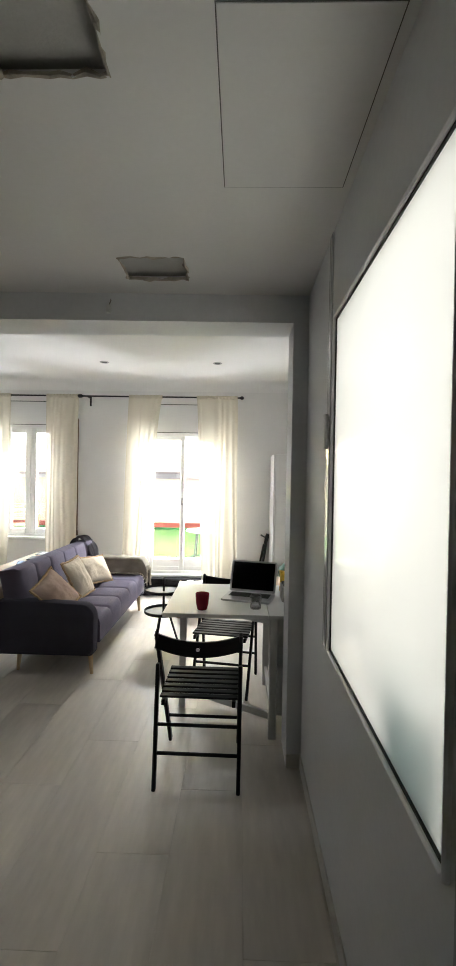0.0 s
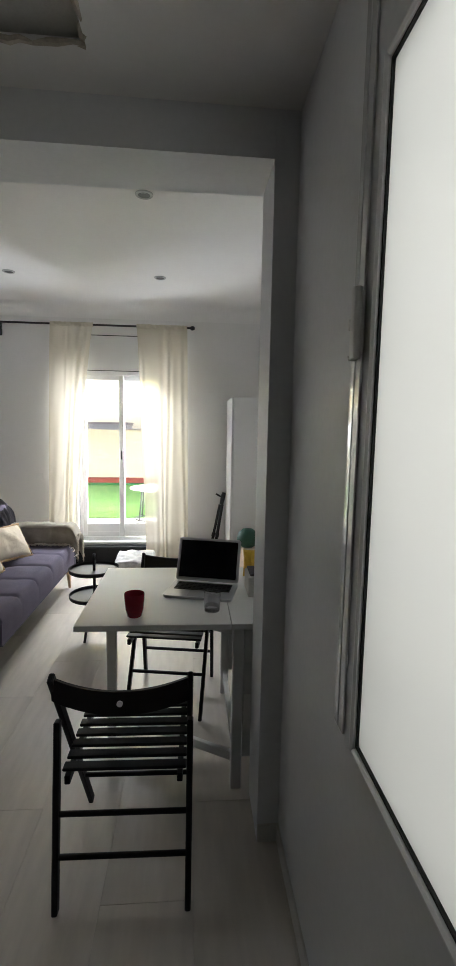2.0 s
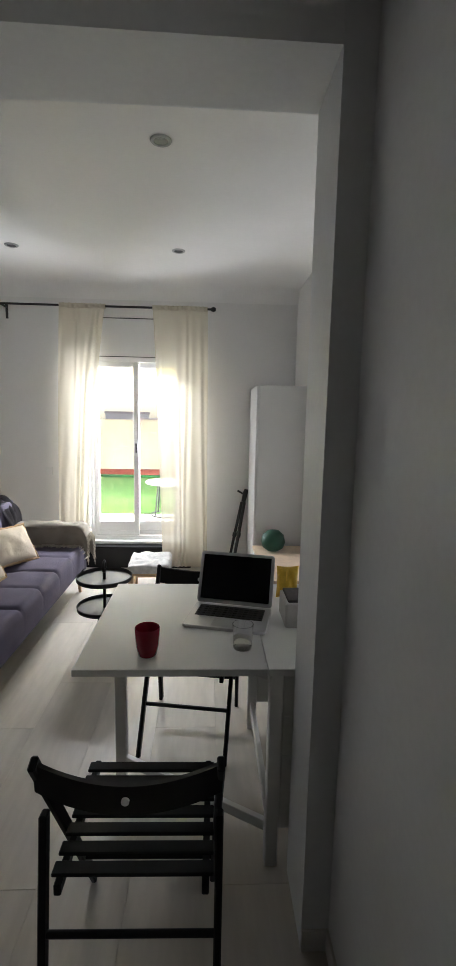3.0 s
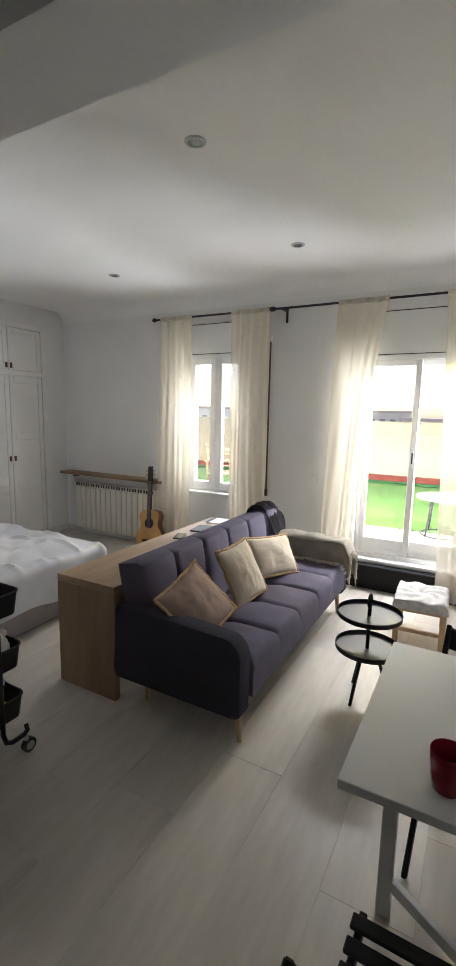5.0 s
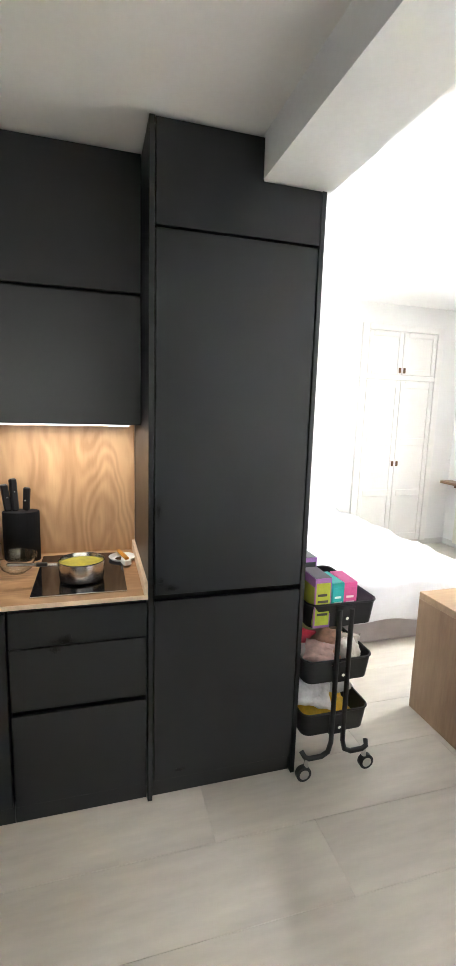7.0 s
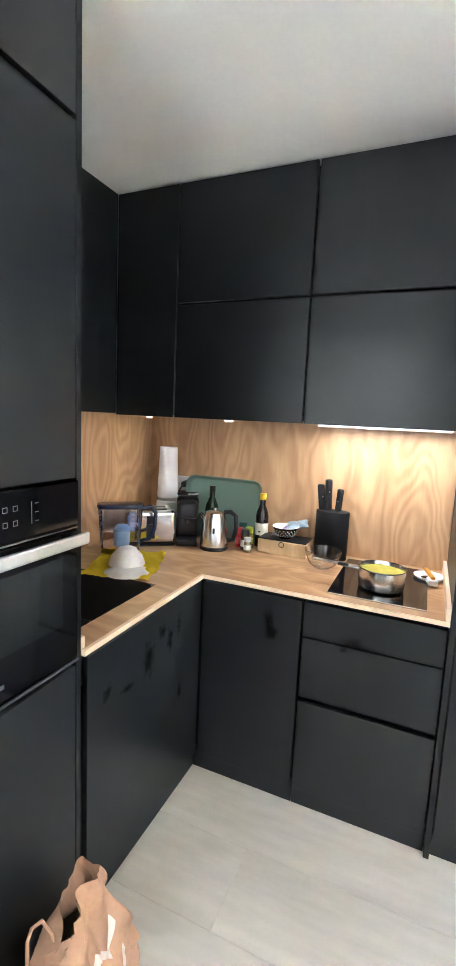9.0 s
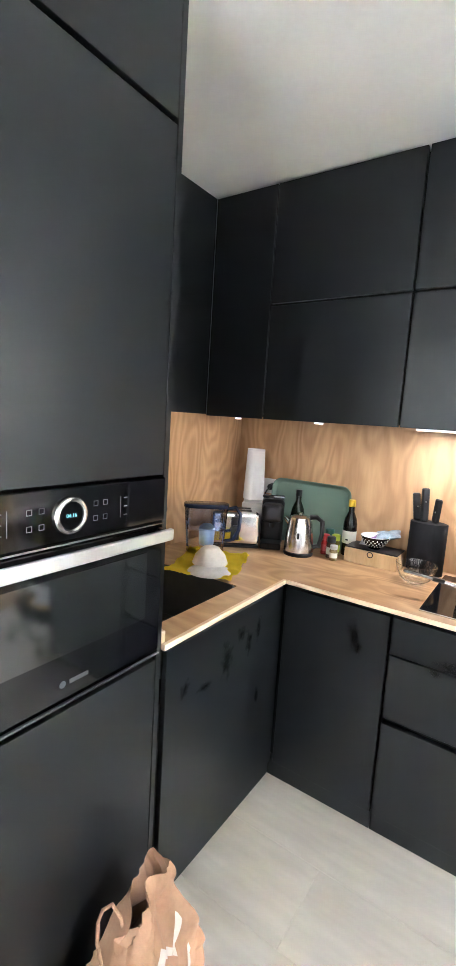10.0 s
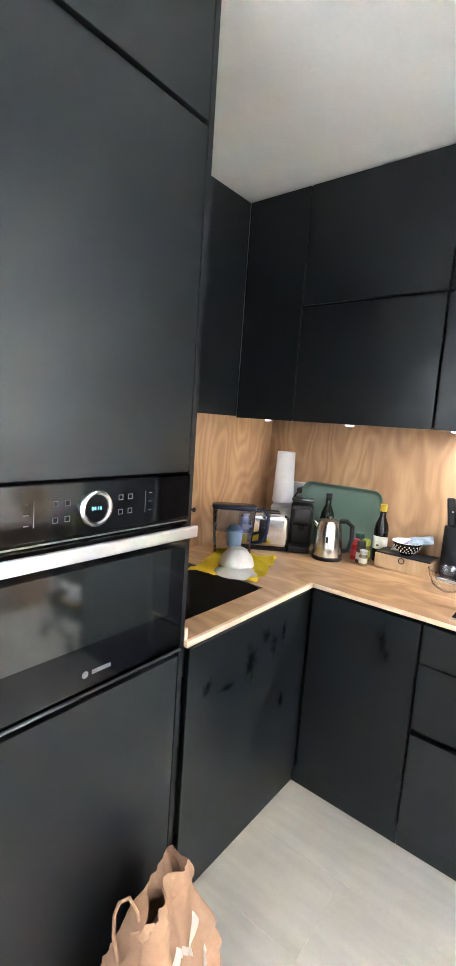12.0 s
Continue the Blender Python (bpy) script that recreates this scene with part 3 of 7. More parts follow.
# tall oven unit
OX0, OX1 = -1.185, -0.585
ov = thing("oven_cabinet", (0, 0, 0), "tall matt black oven housing cabinet", "cabinet")
part("side_panel", bm_box(OX0 - 0.004, OX0 + 0.014, Y_KIT - 0.1, FY - 0.001, 0, Z_KIT - 0.016, 0.001), BLACK_FRONT, ov)
part("side_panel", bm_box(OX1 - 0.014, OX1 + 0.004, Y_KIT - 0.1, FY - 0.001, 0, Z_KIT - 0.016, 0.001), BLACK_FRONT, ov)
part("body", bm_box(OX0 + 0.016, OX1 - 0.016, Y_KIT - 0.1, FY - 0.3, 0.08, Z_KIT - 0.016), BLACK_CARCASS, ov)
front_y("lower_door", OX0 + 0.014, OX1 - 0.014, 0.085, 0.850, ov)
front_y("upper_door", OX0 + 0.014, OX1 - 0.014, 1.350, 2.156, ov)
front_y("top_door", OX0 + 0.014, OX1 - 0.014, 2.168, Z_KIT - 0.006, ov)
part("plinth", bm_box(OX0 + 0.016, OX1 - 0.016, FY - 0.1, FY - 0.024, 0, 0.08), BLACK_FRONT, ov)

# ---- window, terrace door, frosted pane ----
WX0_, YF = WX0, Y_FAR + 0.06


def ring(bm, x0, x1, z0, z1, w, y0, y1, bevel=0.003):
    """A rectangular frame standing in a wall along x."""
    bm_box(x0, x0 + w, y0, y1, z0, z1, bevel, 1, bm)
    bm_box(x1 - w, x1, y0, y1, z0, z1, bevel, 1, bm)
    bm_box(x0 + w, x1 - w, y0, y1, z0, z0 + w, bevel, 1, bm)
    bm_box(x0 + w, x1 - w, y0, y1, z1 - w, z1, bevel, 1, bm)
    return bm


def shutter_box(x0, x1, z0, z1, parent):
    b = part("shutter_box", bm_box(x0 + 0.002, x1 - 0.002, Y_FAR + 0.03, ft - 0.02, z0 + 0.006, z1 - 0.008, 0.002), ALU, parent, "white roller shutter box")
    g = bmesh.new()
    bm_box(x0 + 0.002, x1 - 0.002, Y_FAR + 0.028, Y_FAR + 0.034, z0, z0 + 0.006, 0, 1, g)
    bm_box(x0 + 0.002, x1 - 0.002, Y_FAR + 0.028, Y_FAR + 0.034, z1 - 0.008, z1 - 0.001, 0, 1, g)
    part("shadow_gap", g, GASKET, b)


def lever(parent, x, z, y):
    bm = bm_box(x - 0.012, x + 0.012, y - 0.012, y, z - 0.06, z + 0.04, 0.004)
    bm_box(x - 0.009, x + 0.009, y - 0.045, y - 0.012, z + 0.005, z + 0.023, 0.003, 1, bm)
    bm_box(x - 0.010, x + 0.010, y - 0.05, y - 0.036, z - 0.10, z + 0.025, 0.004, 1, bm)
    part("window_handle", bm, ALU, parent)


WIN_TOP = 2.205
win = tagged(new("window_1"), "white two-leaf aluminium window with a roller shutter box", "window", kind="structure")
part("window_frame", ring(bmesh.new(), WX0, WX1, WZ0, WIN_TOP, 0.035, YF, YF + 0.07), ALU, win)
mid = (WX0 + WX1) / 2
for a, b in ((WX0 + 0.036, mid), (mid, WX1 - 0.036)):
    leaf = part("sash", ring(bmesh.new(), a, b, WZ0 + 0.036, WIN_TOP - 0.036, 0.072, YF - 0.012, YF + 0.05, 0.006), ALU, win)
    part("pane", bm_box(a + 0.071, b - 0.071, YF + 0.018, YF + 0.024, WZ0 + 0.105, WIN_TOP - 0.105), GLASS, leaf)
    sl = bmesh.new()
    for i in range(3):
        bm_box(a + 0.073, b - 0.073, YF + 0.075, YF + 0.086, WIN_TOP - 0.125 - 0.035 * i, WIN_TOP - 0.094 - 0.035 * i, 0.004, 1, sl)
    part("shutter_slat", sl, ALU, leaf)
lever(win, mid + 0.0, 1.27, YF - 0.012)
shutter_box(WX0, WX1, WIN_TOP, WZ1, win)
part("window_sill", bm_box(WX0 - 0.03, WX1 + 0.03, Y_FAR - 0.035, YF - 0.001, WZ0 - 0.035, WZ0, 0.004), ALU, win)

DOOR_TOP = 2.125
dr = tagged(new("door_1"), "white sliding aluminium terrace door on a raised sill", "door", kind="structure")
part("door_frame", ring(bmesh.new(), DX0, DX1, DZ0, DOOR_TOP, 0.04, YF, YF + 0.10), ALU, dr)
dm = -0.655
for a, b, yy in ((DX0 + 0.03, dm + 0.028, YF + 0.012), (dm - 0.028, DX1 - 0.03, YF + 0.052)):
    leaf = bmesh.new()
    ring(leaf, a, b, DZ0 + 0.041, DOOR_TOP - 0.041, 0.055, yy, yy + 0.034, 0.004)
    bm_box(a + 0.055, b - 0.055, yy, yy + 0.034, DZ0 + 0.096, DZ0 + 0.19, 0.003, 1, leaf)
    leaf = part("sliding_leaf", leaf, ALU, dr)
    part("pane", bm_box(a + 0.054, b - 0.054, yy + 0.014, yy + 0.02, DZ0 + 0.19, DOOR_TOP - 0.095), GLASS, leaf)
hb = bm_box(dm - 0.013, dm + 0.013, YF + 0.002, YF + 0.0125, 1.13, 1.31, 0.004)
lk = part("door_handle", hb, ALU, dr)
part("finger_recess", bm_box(dm - 0.006, dm + 0.006, YF - 0.001, YF + 0.004, 1.17, 1.27, 0.002), GASKET, lk)
shutter_box(DX0, DX1, DOOR_TOP, DZ1, dr)
part("door_sill", bm_box(DX0 - 0.02, DX1 + 0.02, Y_FAR - 0.03, YF, DZ0 - 0.03, DZ0 + 0.004, 0.004), ALU, dr)
for o in list(win.children_recursive) + list(dr.children_recursive):
    if o.name.startswith("pane"):
        o.visible_shadow = False

# black step below the terrace door
st = thing("door_step", (-0.66, 5.79, 0), "black painted wooden step below the terrace door", "step")
part("riser", bm_box(-0.58, 0.58, -0.035, 0.045, 0, 0.205, 0.003), BLACK_WOOD, st)
part("tread", bm_box(-0.6, 0.6, -0.05, 0.045, 0.205, 0.225, 0.004), BLACK_WOOD, st)

# frosted internal window of the hall
fw = tagged(new("window_2"), "large frosted glass hall window in a white frame", "window", kind="structure")


def ring_x(bm, y0, y1, z0, z1, w, x0, x1, bevel=0.0):
    bm_box(x0, x1, y0, y0 + w, z0, z1, bevel, 1, bm)
    bm_box(x0, x1, y1 - w, y1, z0, z1, bevel, 1, bm)
    bm_box(x0, x1, y0 + w, y1 - w, z0, z0 + w, bevel, 1, bm)
    bm_box(x0, x1, y0 + w, y1 - w, z1 - w, z1, bevel, 1, bm)
    return bm


part("window_frame", ring_x(bmesh.new(), PY0 - 0.004, PY1 + 0.004, PZ0 - 0.004, PZ1 + 0.004, 0.0125, X_HALL - 0.012, X_HALL + 0.06, 0.0045), mat("gloss_white_frame", (0.90, 0.90, 0.90), 0.3, vary=0.02, bump=0), fw)
part("gasket", ring_x(bmesh.new(), PY0 + 0.0087, PY1 - 0.0087, PZ0 + 0.0087, PZ1 - 0.0087, 0.006, X_HALL - 0.002, X_HALL + 0.05), GASKET, fw, "black rubber gasket")
part("pane", bm_box(X_HALL + 0.003, X_HALL + 0.009, PY0 + 0.0149, PY1 - 0.0149, PZ0 + 0.0149, PZ1 - 0.0149), FROST, fw, "backlit frosted pane")

# two glossy cover strips beside the frame, and the handset on their joint
STRIP = mat("glossy_grey_strip", (0.74, 0.75, 0.76), 0.16, vary=0.04, bump=0.0, coat=0.4)
for ya, yb, za, zb in ((1.618, 1.647, 0.878, Z_KIT - 0.004), (1.6505, 1.674, 0.878, Z_KIT - 0.004)):
    setting("trim", bm_box(X_HALL - 0.006, X_HALL - 0.0005, ya, yb, za, zb, 0.0022, 2), STRIP, "glossy grey cover strip beside the hall window", "trim")
hs = thing("wall_handset", (X_HALL - 0.0065, 1.617, 1.735), "white plastic wall handset beside the hall window", "handset")
part("base", bm_box(-0.008, 0, -0.013, 0.013, -0.060, 0.060, 0.003, 2), WHITE_PLASTIC, hs)
grip = bm_prism(rounded(-0.024, -0.008, -0.0145, 0.0145, 0.007, 4), -0.068, 0.068, None, 0.003)
for v in grip.verts:
    v.co.y *= 1 - 0.18 * (v.co.z / 0.068)
    v.co.x += 0.004 * (v.co.z / 0.068) ** 2
part("receiver", grip, WHITE_PLASTIC, hs, "", True)
part("button", bm_box(-0.010, 0.0, 0.048, 0.057, -0.004, 0.020, 0.003, 2), WHITE_PLASTIC, hs)
part("cradle_hook", bm_tube([(-0.002, 0.020, -0.066), (-0.012, 0.032, -0.064), (-0.012, 0.040, -0.058)], [0.003, 0.003, 0.002], 8), WHITE_PLASTIC, hs)

# hall door by the start of the walk
hd = tagged(new("door_2"), "plain grey hall door closed beside the frosted window", "door", kind="structure")
part("door_leaf", bm_box(X_HALL - 0.012, X_HALL - 0.0005, -0.35, 0.505, 0.004, 2.05, 0.003), mat("grey_door", (0.42, 0.42, 0.43), 0.45), hd)

# ---- living room ----
def bm_quilt(w, l, t, nw, nl, dip=0.03, edge=0.04, step=0.02, rng=None, tuft=0.0):
    """A padded slab w (x) by l (y), t thick, sewn into nw by nl panels, with rounded rims."""
    bm = bmesh.new()
    nx, ny = max(8, int(w / step)), max(8, int(l / step))

    def top(u, v):
        a, b = (u / w * nw) % 1, (v / l * nl) % 1
        sx = 0 if nw == 1 else math.exp(-(min(a, 1 - a) * w / nw / 0.011) ** 2)
        sy = 0 if nl == 1 else math.exp(-(min(b, 1 - b) * l / nl / 0.011) ** 2)
        if u < 0.02 or u > w - 0.02:
            sx = 0
        if v < 0.02 or v > l - 0.02:
            sy = 0
        puff = math.sqrt(max(0, 1 - (2 * a - 1) ** 2)) * 0.3 + math.sqrt(max(0, 1 - (2 * b - 1) ** 2)) * 0.7
        e = min(u, w - u, v, l - v)
        r = 0 if e >= edge else edge - math.sqrt(max(0, edge ** 2 - (edge - e) ** 2))
        wr = noise.noise(Vector((u * 9, v * 9, 3.1))) * 0.004
        tf = 0
        if tuft:
            db = min(b, 1 - b) * l / nl
            tf = tuft * math.exp(-((u - w * 0.45) ** 2 + db ** 2) / 0.05 ** 2)
        return t - r - dip * max(sx, sy) + 0.022 * (puff - 1) + wr - tf

    g = [[bm.verts.new((w * i / nx, l * j / ny, top(w * i / nx, l * j / ny))) for j in range(ny + 1)] for i in range(nx + 1)]
    for i in range(nx):
        for j in range(ny):
            bm.faces.new((g[i][j], g[i + 1][j], g[i + 1][j + 1], g[i][j + 1]))
    rim = [g[i][0] for i in range(nx + 1)] + [g[nx][j] for j in range(1, ny + 1)] + [g[i][ny] for i in range(nx - 1, -1, -1)] + [g[0][j] for j in range(ny - 1, 0, -1)]
    low = [bm.verts.new((v.co.x, v.co.y, 0)) for v in rim]
    for i in range(len(rim)):
        j = (i + 1) % len(rim)
        bm.faces.new((rim[j], rim[i], low[i], low[j]))
    bm.faces.new(low)
    bmesh.ops.recalc_face_normals(bm, faces=bm.faces[:])
    return bm


def sofa():
    s = thing("sofa", (-1.74, 3.27, 0), "violet-grey tufted fabric sofa bed on pale wooden legs", "sofa")
    L, D = 1.90, 0.76
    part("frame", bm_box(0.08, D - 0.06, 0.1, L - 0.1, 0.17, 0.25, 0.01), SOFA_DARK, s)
    part("seat", bm_quilt(0.62, L - 0.24, 0.205, 1, 5, 0.016, 0.05, 0.016, tuft=0.03), SOFA, s, "tufted seat pad", True, Matrix.Translation((0.145, 0.12, 0.235)))
    back = bm_quilt(0.46, L - 0.06, 0.16, 1, 6, 0.016, 0.04, 0.018, tuft=0.012)
    m = Matrix.Translation((0.005, 0.03, 0.795)) @ Matrix.Rotation(radians(79), 4, "Y")
    part("backrest", back, SOFA, s, "channelled backrest", True, m)
    for y0 in (0.0, L - 0.11):
        arc = lambda cx, cz, r, a0: [(cx + r * math.cos(radians(a0 + 11.25 * i)), cz + r * math.sin(radians(a0 + 11.25 * i))) for i in range(9)]
        pts = arc(0.650, 0.295, 0.105, 0) + arc(0.05, 0.375, 0.05, 90) + arc(0.03, 0.05, 0.05, 180) + arc(0.71, 0.045, 0.045, 270)
        o = bm_prism(pts, 0, 0.11, None, 0.018)
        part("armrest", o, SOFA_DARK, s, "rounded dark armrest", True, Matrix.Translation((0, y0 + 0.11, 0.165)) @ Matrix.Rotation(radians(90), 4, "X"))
    for x, y in ((0.70, 0.09), (0.13, 0.13), (0.70, L - 0.09), (0.13, L - 0.13)):
        dx = 0.03 if x > 0.4 else -0.03
        part("leg", bm_tube([(x, y, 0.19), (x + dx * 0.5, y, 0.0)], [0.022, 0.013], 12), BEECH, s, "pale tapered wooden leg", True)
    return s


sofa()


def bm_pillow(w, h, t, n=26, seed=0):
    bm = bmesh.new()
    layers = []
    for sgn in (1, -1):
        g = []
        for i in range(n + 1):
            row = []
            for j in range(n + 1):
                u, v = 2 * i / n - 1, 2 * j / n - 1
                k = (1 - u * u) ** 0.45 * (1 - v * v) ** 0.45 if abs(u) < 1 and abs(v) < 1 else 0
                x = u * w / 2 * (1 - 0.07 * (1 - v * v))
                y = v * h / 2 * (1 - 0.07 * (1 - u * u))
                wr = 0.012 * noise.noise(Vector((u * 2.2 + seed, v * 2.2, seed * 3.7))) + 0.005 * noise.noise(Vector((u * 6 + seed, v * 6, 1)))
                row.append(bm.verts.new((x, y, sgn * (t / 2 * k + wr * k))))
            g.append(row)
        for i in range(n):
            for j in range(n):
                f = (g[i][j], g[i + 1][j], g[i + 1][j + 1], g[i][j + 1])
                bm.faces.new(f if sgn > 0 else f[::-1])
        layers.append(g)
    bmesh.ops.remove_doubles(bm, verts=bm.verts[:], dist=1e-5)
    return bm


def leaning(at, tilt, roll, yaw):
    """The pose of a cushion that faces +x, leans back by tilt, is turned in its plane by roll and about the vertical by yaw."""
    return Matrix.Translation(at) @ Matrix.Rotation(radians(yaw), 4, "Z") @ Matrix.Rotation(radians(-tilt), 4, "Y") @ Matrix(((0, 0, 1, 0), (1, 0, 0, 0), (0, 1, 0, 0), (0, 0, 0, 1))) @ Matrix.Rotation(radians(roll), 4, "Z")


def cushion(at, w, h, t, material, trim, label, seed):
    c = new("cushion")
    c.matrix_world = at
    tagged(c, label, "cushion", "cushions on the sofa")
    part("cover", bm_pillow(w, h, t, 26, seed), material, c, "", True)
    rng = random.Random(seed)
    edge = []
    n = 20
    for k in range(4):
        for i in range(n):
            q = 2 * i / n - 1
            u, v = ((q, -1), (1, q), (-q, 1), (-1, -q))[k]
            r = 1.03 + rng.uniform(-0.012, 0.012)
            edge.append((u * w / 2 * (1 - 0.07 * (1 - v * v)) * r, v * h / 2 * (1 - 0.07 * (1 - u * u)) * r, rng.uniform(-.004, .004)))
    part("fringe", bm_tube(edge, [rng.uniform(0.007, 0.013) for _ in edge], 6, None, True), trim, c, "frayed trim", True)
    return c


ROSE = mat("dusty_rose_linen", (0.42, 0.31, 0.25), 0.9, vary=0.1, scale=6, bump=0.4, fine=350, spec=0.2)
CREAM = mat("cream_linen", (0.62, 0.54, 0.42), 0.9, vary=0.08, scale=6, bump=0.4, fine=350, spec=0.2)
OCHRE = mat("ochre_fringe", (0.48, 0.33, 0.18), 0.9, vary=0.2, scale=40, bump=0.5, fine=300, spec=0.2)
cushion(leaning((-1.36, 3.49, 0.585), 38, 24, -18), 0.35, 0.34, 0.13, ROSE, OCHRE, "dusty rose square cushion with a frayed ochre edge", 3)
cushion(leaning((-1.37, 4.03, 0.60), 26, 6, -10), 0.31, 0.36, 0.13, CREAM, OCHRE, "cream square cushion with a frayed ochre edge", 7)
cushion(leaning((-1.37, 4.50, 0.58), 32, -6, -16), 0.44, 0.29, 0.14, CREAM, OCHRE, "cream oblong cushion with a frayed edge", 11)


def drape(name, at, path, width, material, label, category, seed, wave=0.012, fringe=False):
    """A cloth that lies along a path of (x, z) points and is width deep along y."""
    o = thing(name, at, label, category)
    pts = []
    for (xa, za), (xb, zb) in zip(path, path[1:]):
        n = max(2, int(math.hypot(xb - xa, zb - za) / 0.015))
        pts += [(xa + (xb - xa) * i / n, za + (zb - za) * i / n) for i in range(n)]
    pts.append(path[-1])
    for _ in range(6):
        pts = [pts[0]] + [((a[0] + 2 * b[0] + c[0]) / 4, (a[1] + 2 * b[1] + c[1]) / 4) for a, b, c in zip(pts, pts[1:], pts[2:])] + [pts[-1]]
    bm = bmesh.new()
    ny = max(8, int(width / 0.015))
    g = []
    for i, (x, z) in enumerate(pts):
        row = []
        for j in range(ny + 1):
            y = width * j / ny
            f = abs(noise.noise(Vector((x * 5 + seed, y * 14, z * 5)))) * wave * 2 + noise.noise(Vector((x * 12, y * 30, z * 12 + seed))) * wave * 0.4
            row.append(bm.verts.new((x + f * 0.5, y + 0.01 * math.sin(i * 0.25 + seed), z + f)))
        g.append(row)
    for a, b in zip(g, g[1:]):
        for j in range(ny):
            bm.faces.new((a[j], b[j], b[j + 1], a[j + 1]))
    bmesh.ops.solidify(bm, geom=bm.faces[:], thickness=0.006)
    ends = [v.co.copy() for v in g[-1]]
    part("cloth", bm, material, o, "", True)
    if fringe:
        fr_ = bmesh.new()
        rng = random.Random(seed)
        for p in ends:
            for k in range(2):
                q = p + Vector((rng.uniform(-.006, .006), rng.uniform(-.008, .008), 0))
                bm_tube([q, q + Vector((rng.uniform(0, .015), rng.uniform(-.012, .012), -0.02)), q + Vector((rng.uniform(0, .03), rng.uniform(-.02, .02), -0.045))], [0.003, 0.0035, 0.0015], 5, fr_)
        part("fringe", fr_, material, o, "knotted fringe")
    return o


THROW = mat("greige_knit_throw", (0.30, 0.27, 0.22), 0.95, vary=0.15, scale=10, bump=0.6, fine=260, spec=0.15)
DARKKNIT = mat("dark_knit", (0.045, 0.040, 0.042), 0.95, vary=0.2, scale=14, bump=0.6, fine=260, spec=0.15)
# the far arm carries a fringed throw, the back a dark cardigan
th = thing("throw_blanket", (-1.74, 5.02, 0), "greige knitted throw with fringe over the sofa arm", "blanket")
bm = bmesh.new()
nx, ny = 46, 44
g = []
for i in range(nx + 1):
    x = 0.06 + 0.75 * i / nx
    row = []
    for j in range(ny + 1):
        s_ = j / ny
        L1 = 0.30
        # over the arm: seat side, crown, outer side
        d = s_ * 0.62
        if d < 0.20:
            y, z = -0.045, 0.44 + d * 0.80
        elif d < 0.40:
            a = (d - 0.20) / 0.20 * math.pi
            y, z = 0.035 - 0.085 * math.cos(a), 0.60 + 0.03 * math.sin(a)
        else:
            y, z = 0.165, 0.60 - (d - 0.40) * 1.0
        if i > nx * 0.9:
            q = (i - nx * 0.9) / (nx * 0.1)
            z -= 0.10 * q * q
        f = noise.noise(Vector((x * 7, d * 9, 2.0))) * 0.02 + abs(noise.noise(Vector((x * 16, d * 4, 5)))) * 0.014
        row.append(bm.verts.new((x, y + f * (1 if y > 0 else -1) * 0.8, z + f)))
    g.append(row)
for a, b in zip(g, g[1:]):
    for j in range(ny):
        bm.faces.new((a[j], b[j], b[j + 1], a[j + 1]))
rng = random.Random(4)
fr_ = bmesh.new()
for i in range(nx + 1):
    p = g[i][0].co.copy()
    for k in range(3):
        q = p + Vector((rng.uniform(-.008, .008), 0, 0.01))
        bm_tube([q, q + Vector((rng.uniform(-.01, .01), -0.025, rng.uniform(-.004, .012))), q + Vector((rng.uniform(-.02, .02), -0.06 - rng.uniform(0, .02), rng.uniform(-.004, .01)))], [0.0035, 0.004, 0.002], 5, fr_)
for j in range(0, ny + 1):
    p = g[nx][j].co.copy()
    for k in range(2):
        q = p + Vector((0, rng.uniform(-.008, .008), 0.004))
        bm_tube([q, q + Vector((0.012, rng.uniform(-.01, .01), -0.025)), q + Vector((rng.uniform(0, .02), rng.uniform(-.015, .015), -0.06))], [0.0035, 0.004, 0.002], 5, fr_)
bmesh.ops.recalc_face_normals(bm, faces=bm.faces[:])
bmesh.ops.solidify(bm, geom=bm.faces[:], thickness=0.008)
part("cloth", bm, THROW, th, "", True)
part("fringe", fr_, mat("pale_fringe", (0.52, 0.47, 0.38), 0.95, vary=0.15, scale=60), th, "pale knotted fringe")
drape("cardigan", (-1.74, 4.86, 0), [(-0.035, 0.60), (-0.03, 0.80), (0.02, 0.845), (0.08, 0.85), (0.15, 0.80), (0.20, 0.70), (0.22, 0.62)], 0.26, DARKKNIT, "dark knitted cardigan hung over the sofa back", "cardigan", 6, 0.02)


# oak console desk behind the sofa
dk = thing("console_desk", (-1.97, 4.16, 0), "oak-veneer console desk standing behind the sofa", "desk")
DY = 0.87
part("desktop", bm_box(-0.22, 0.21, -DY, DY, 0.622, 0.66, 0.002), OAK_DESK_TOP, dk)
part("end_panel", bm_box(-0.22, 0.21, -DY, -DY + 0.038, 0, 0.6215, 0.002), OAK_DESK, dk)
part("end_panel", bm_box(-0.22, 0.21, DY - 0.038, DY, 0, 0.6215, 0.002), OAK_DESK, dk)
part("back_panel", bm_box(0.17, 0.19, -DY + 0.04, DY - 0.04, 0.12, 0.62, 0.001), OAK_DESK, dk)
lt = thing("tablet", (-2.0, 4.90, 0.6605), "closed silver tablet lying on the console desk", "tablet", 4)
part("body", bm_prism(rounded(-0.13, 0.13, -0.09, 0.09, 0.012), 0, 0.010, None, 0.002), mat("silver_shell", (0.66, 0.66, 0.67), 0.3, 0.6, bump=0), lt)
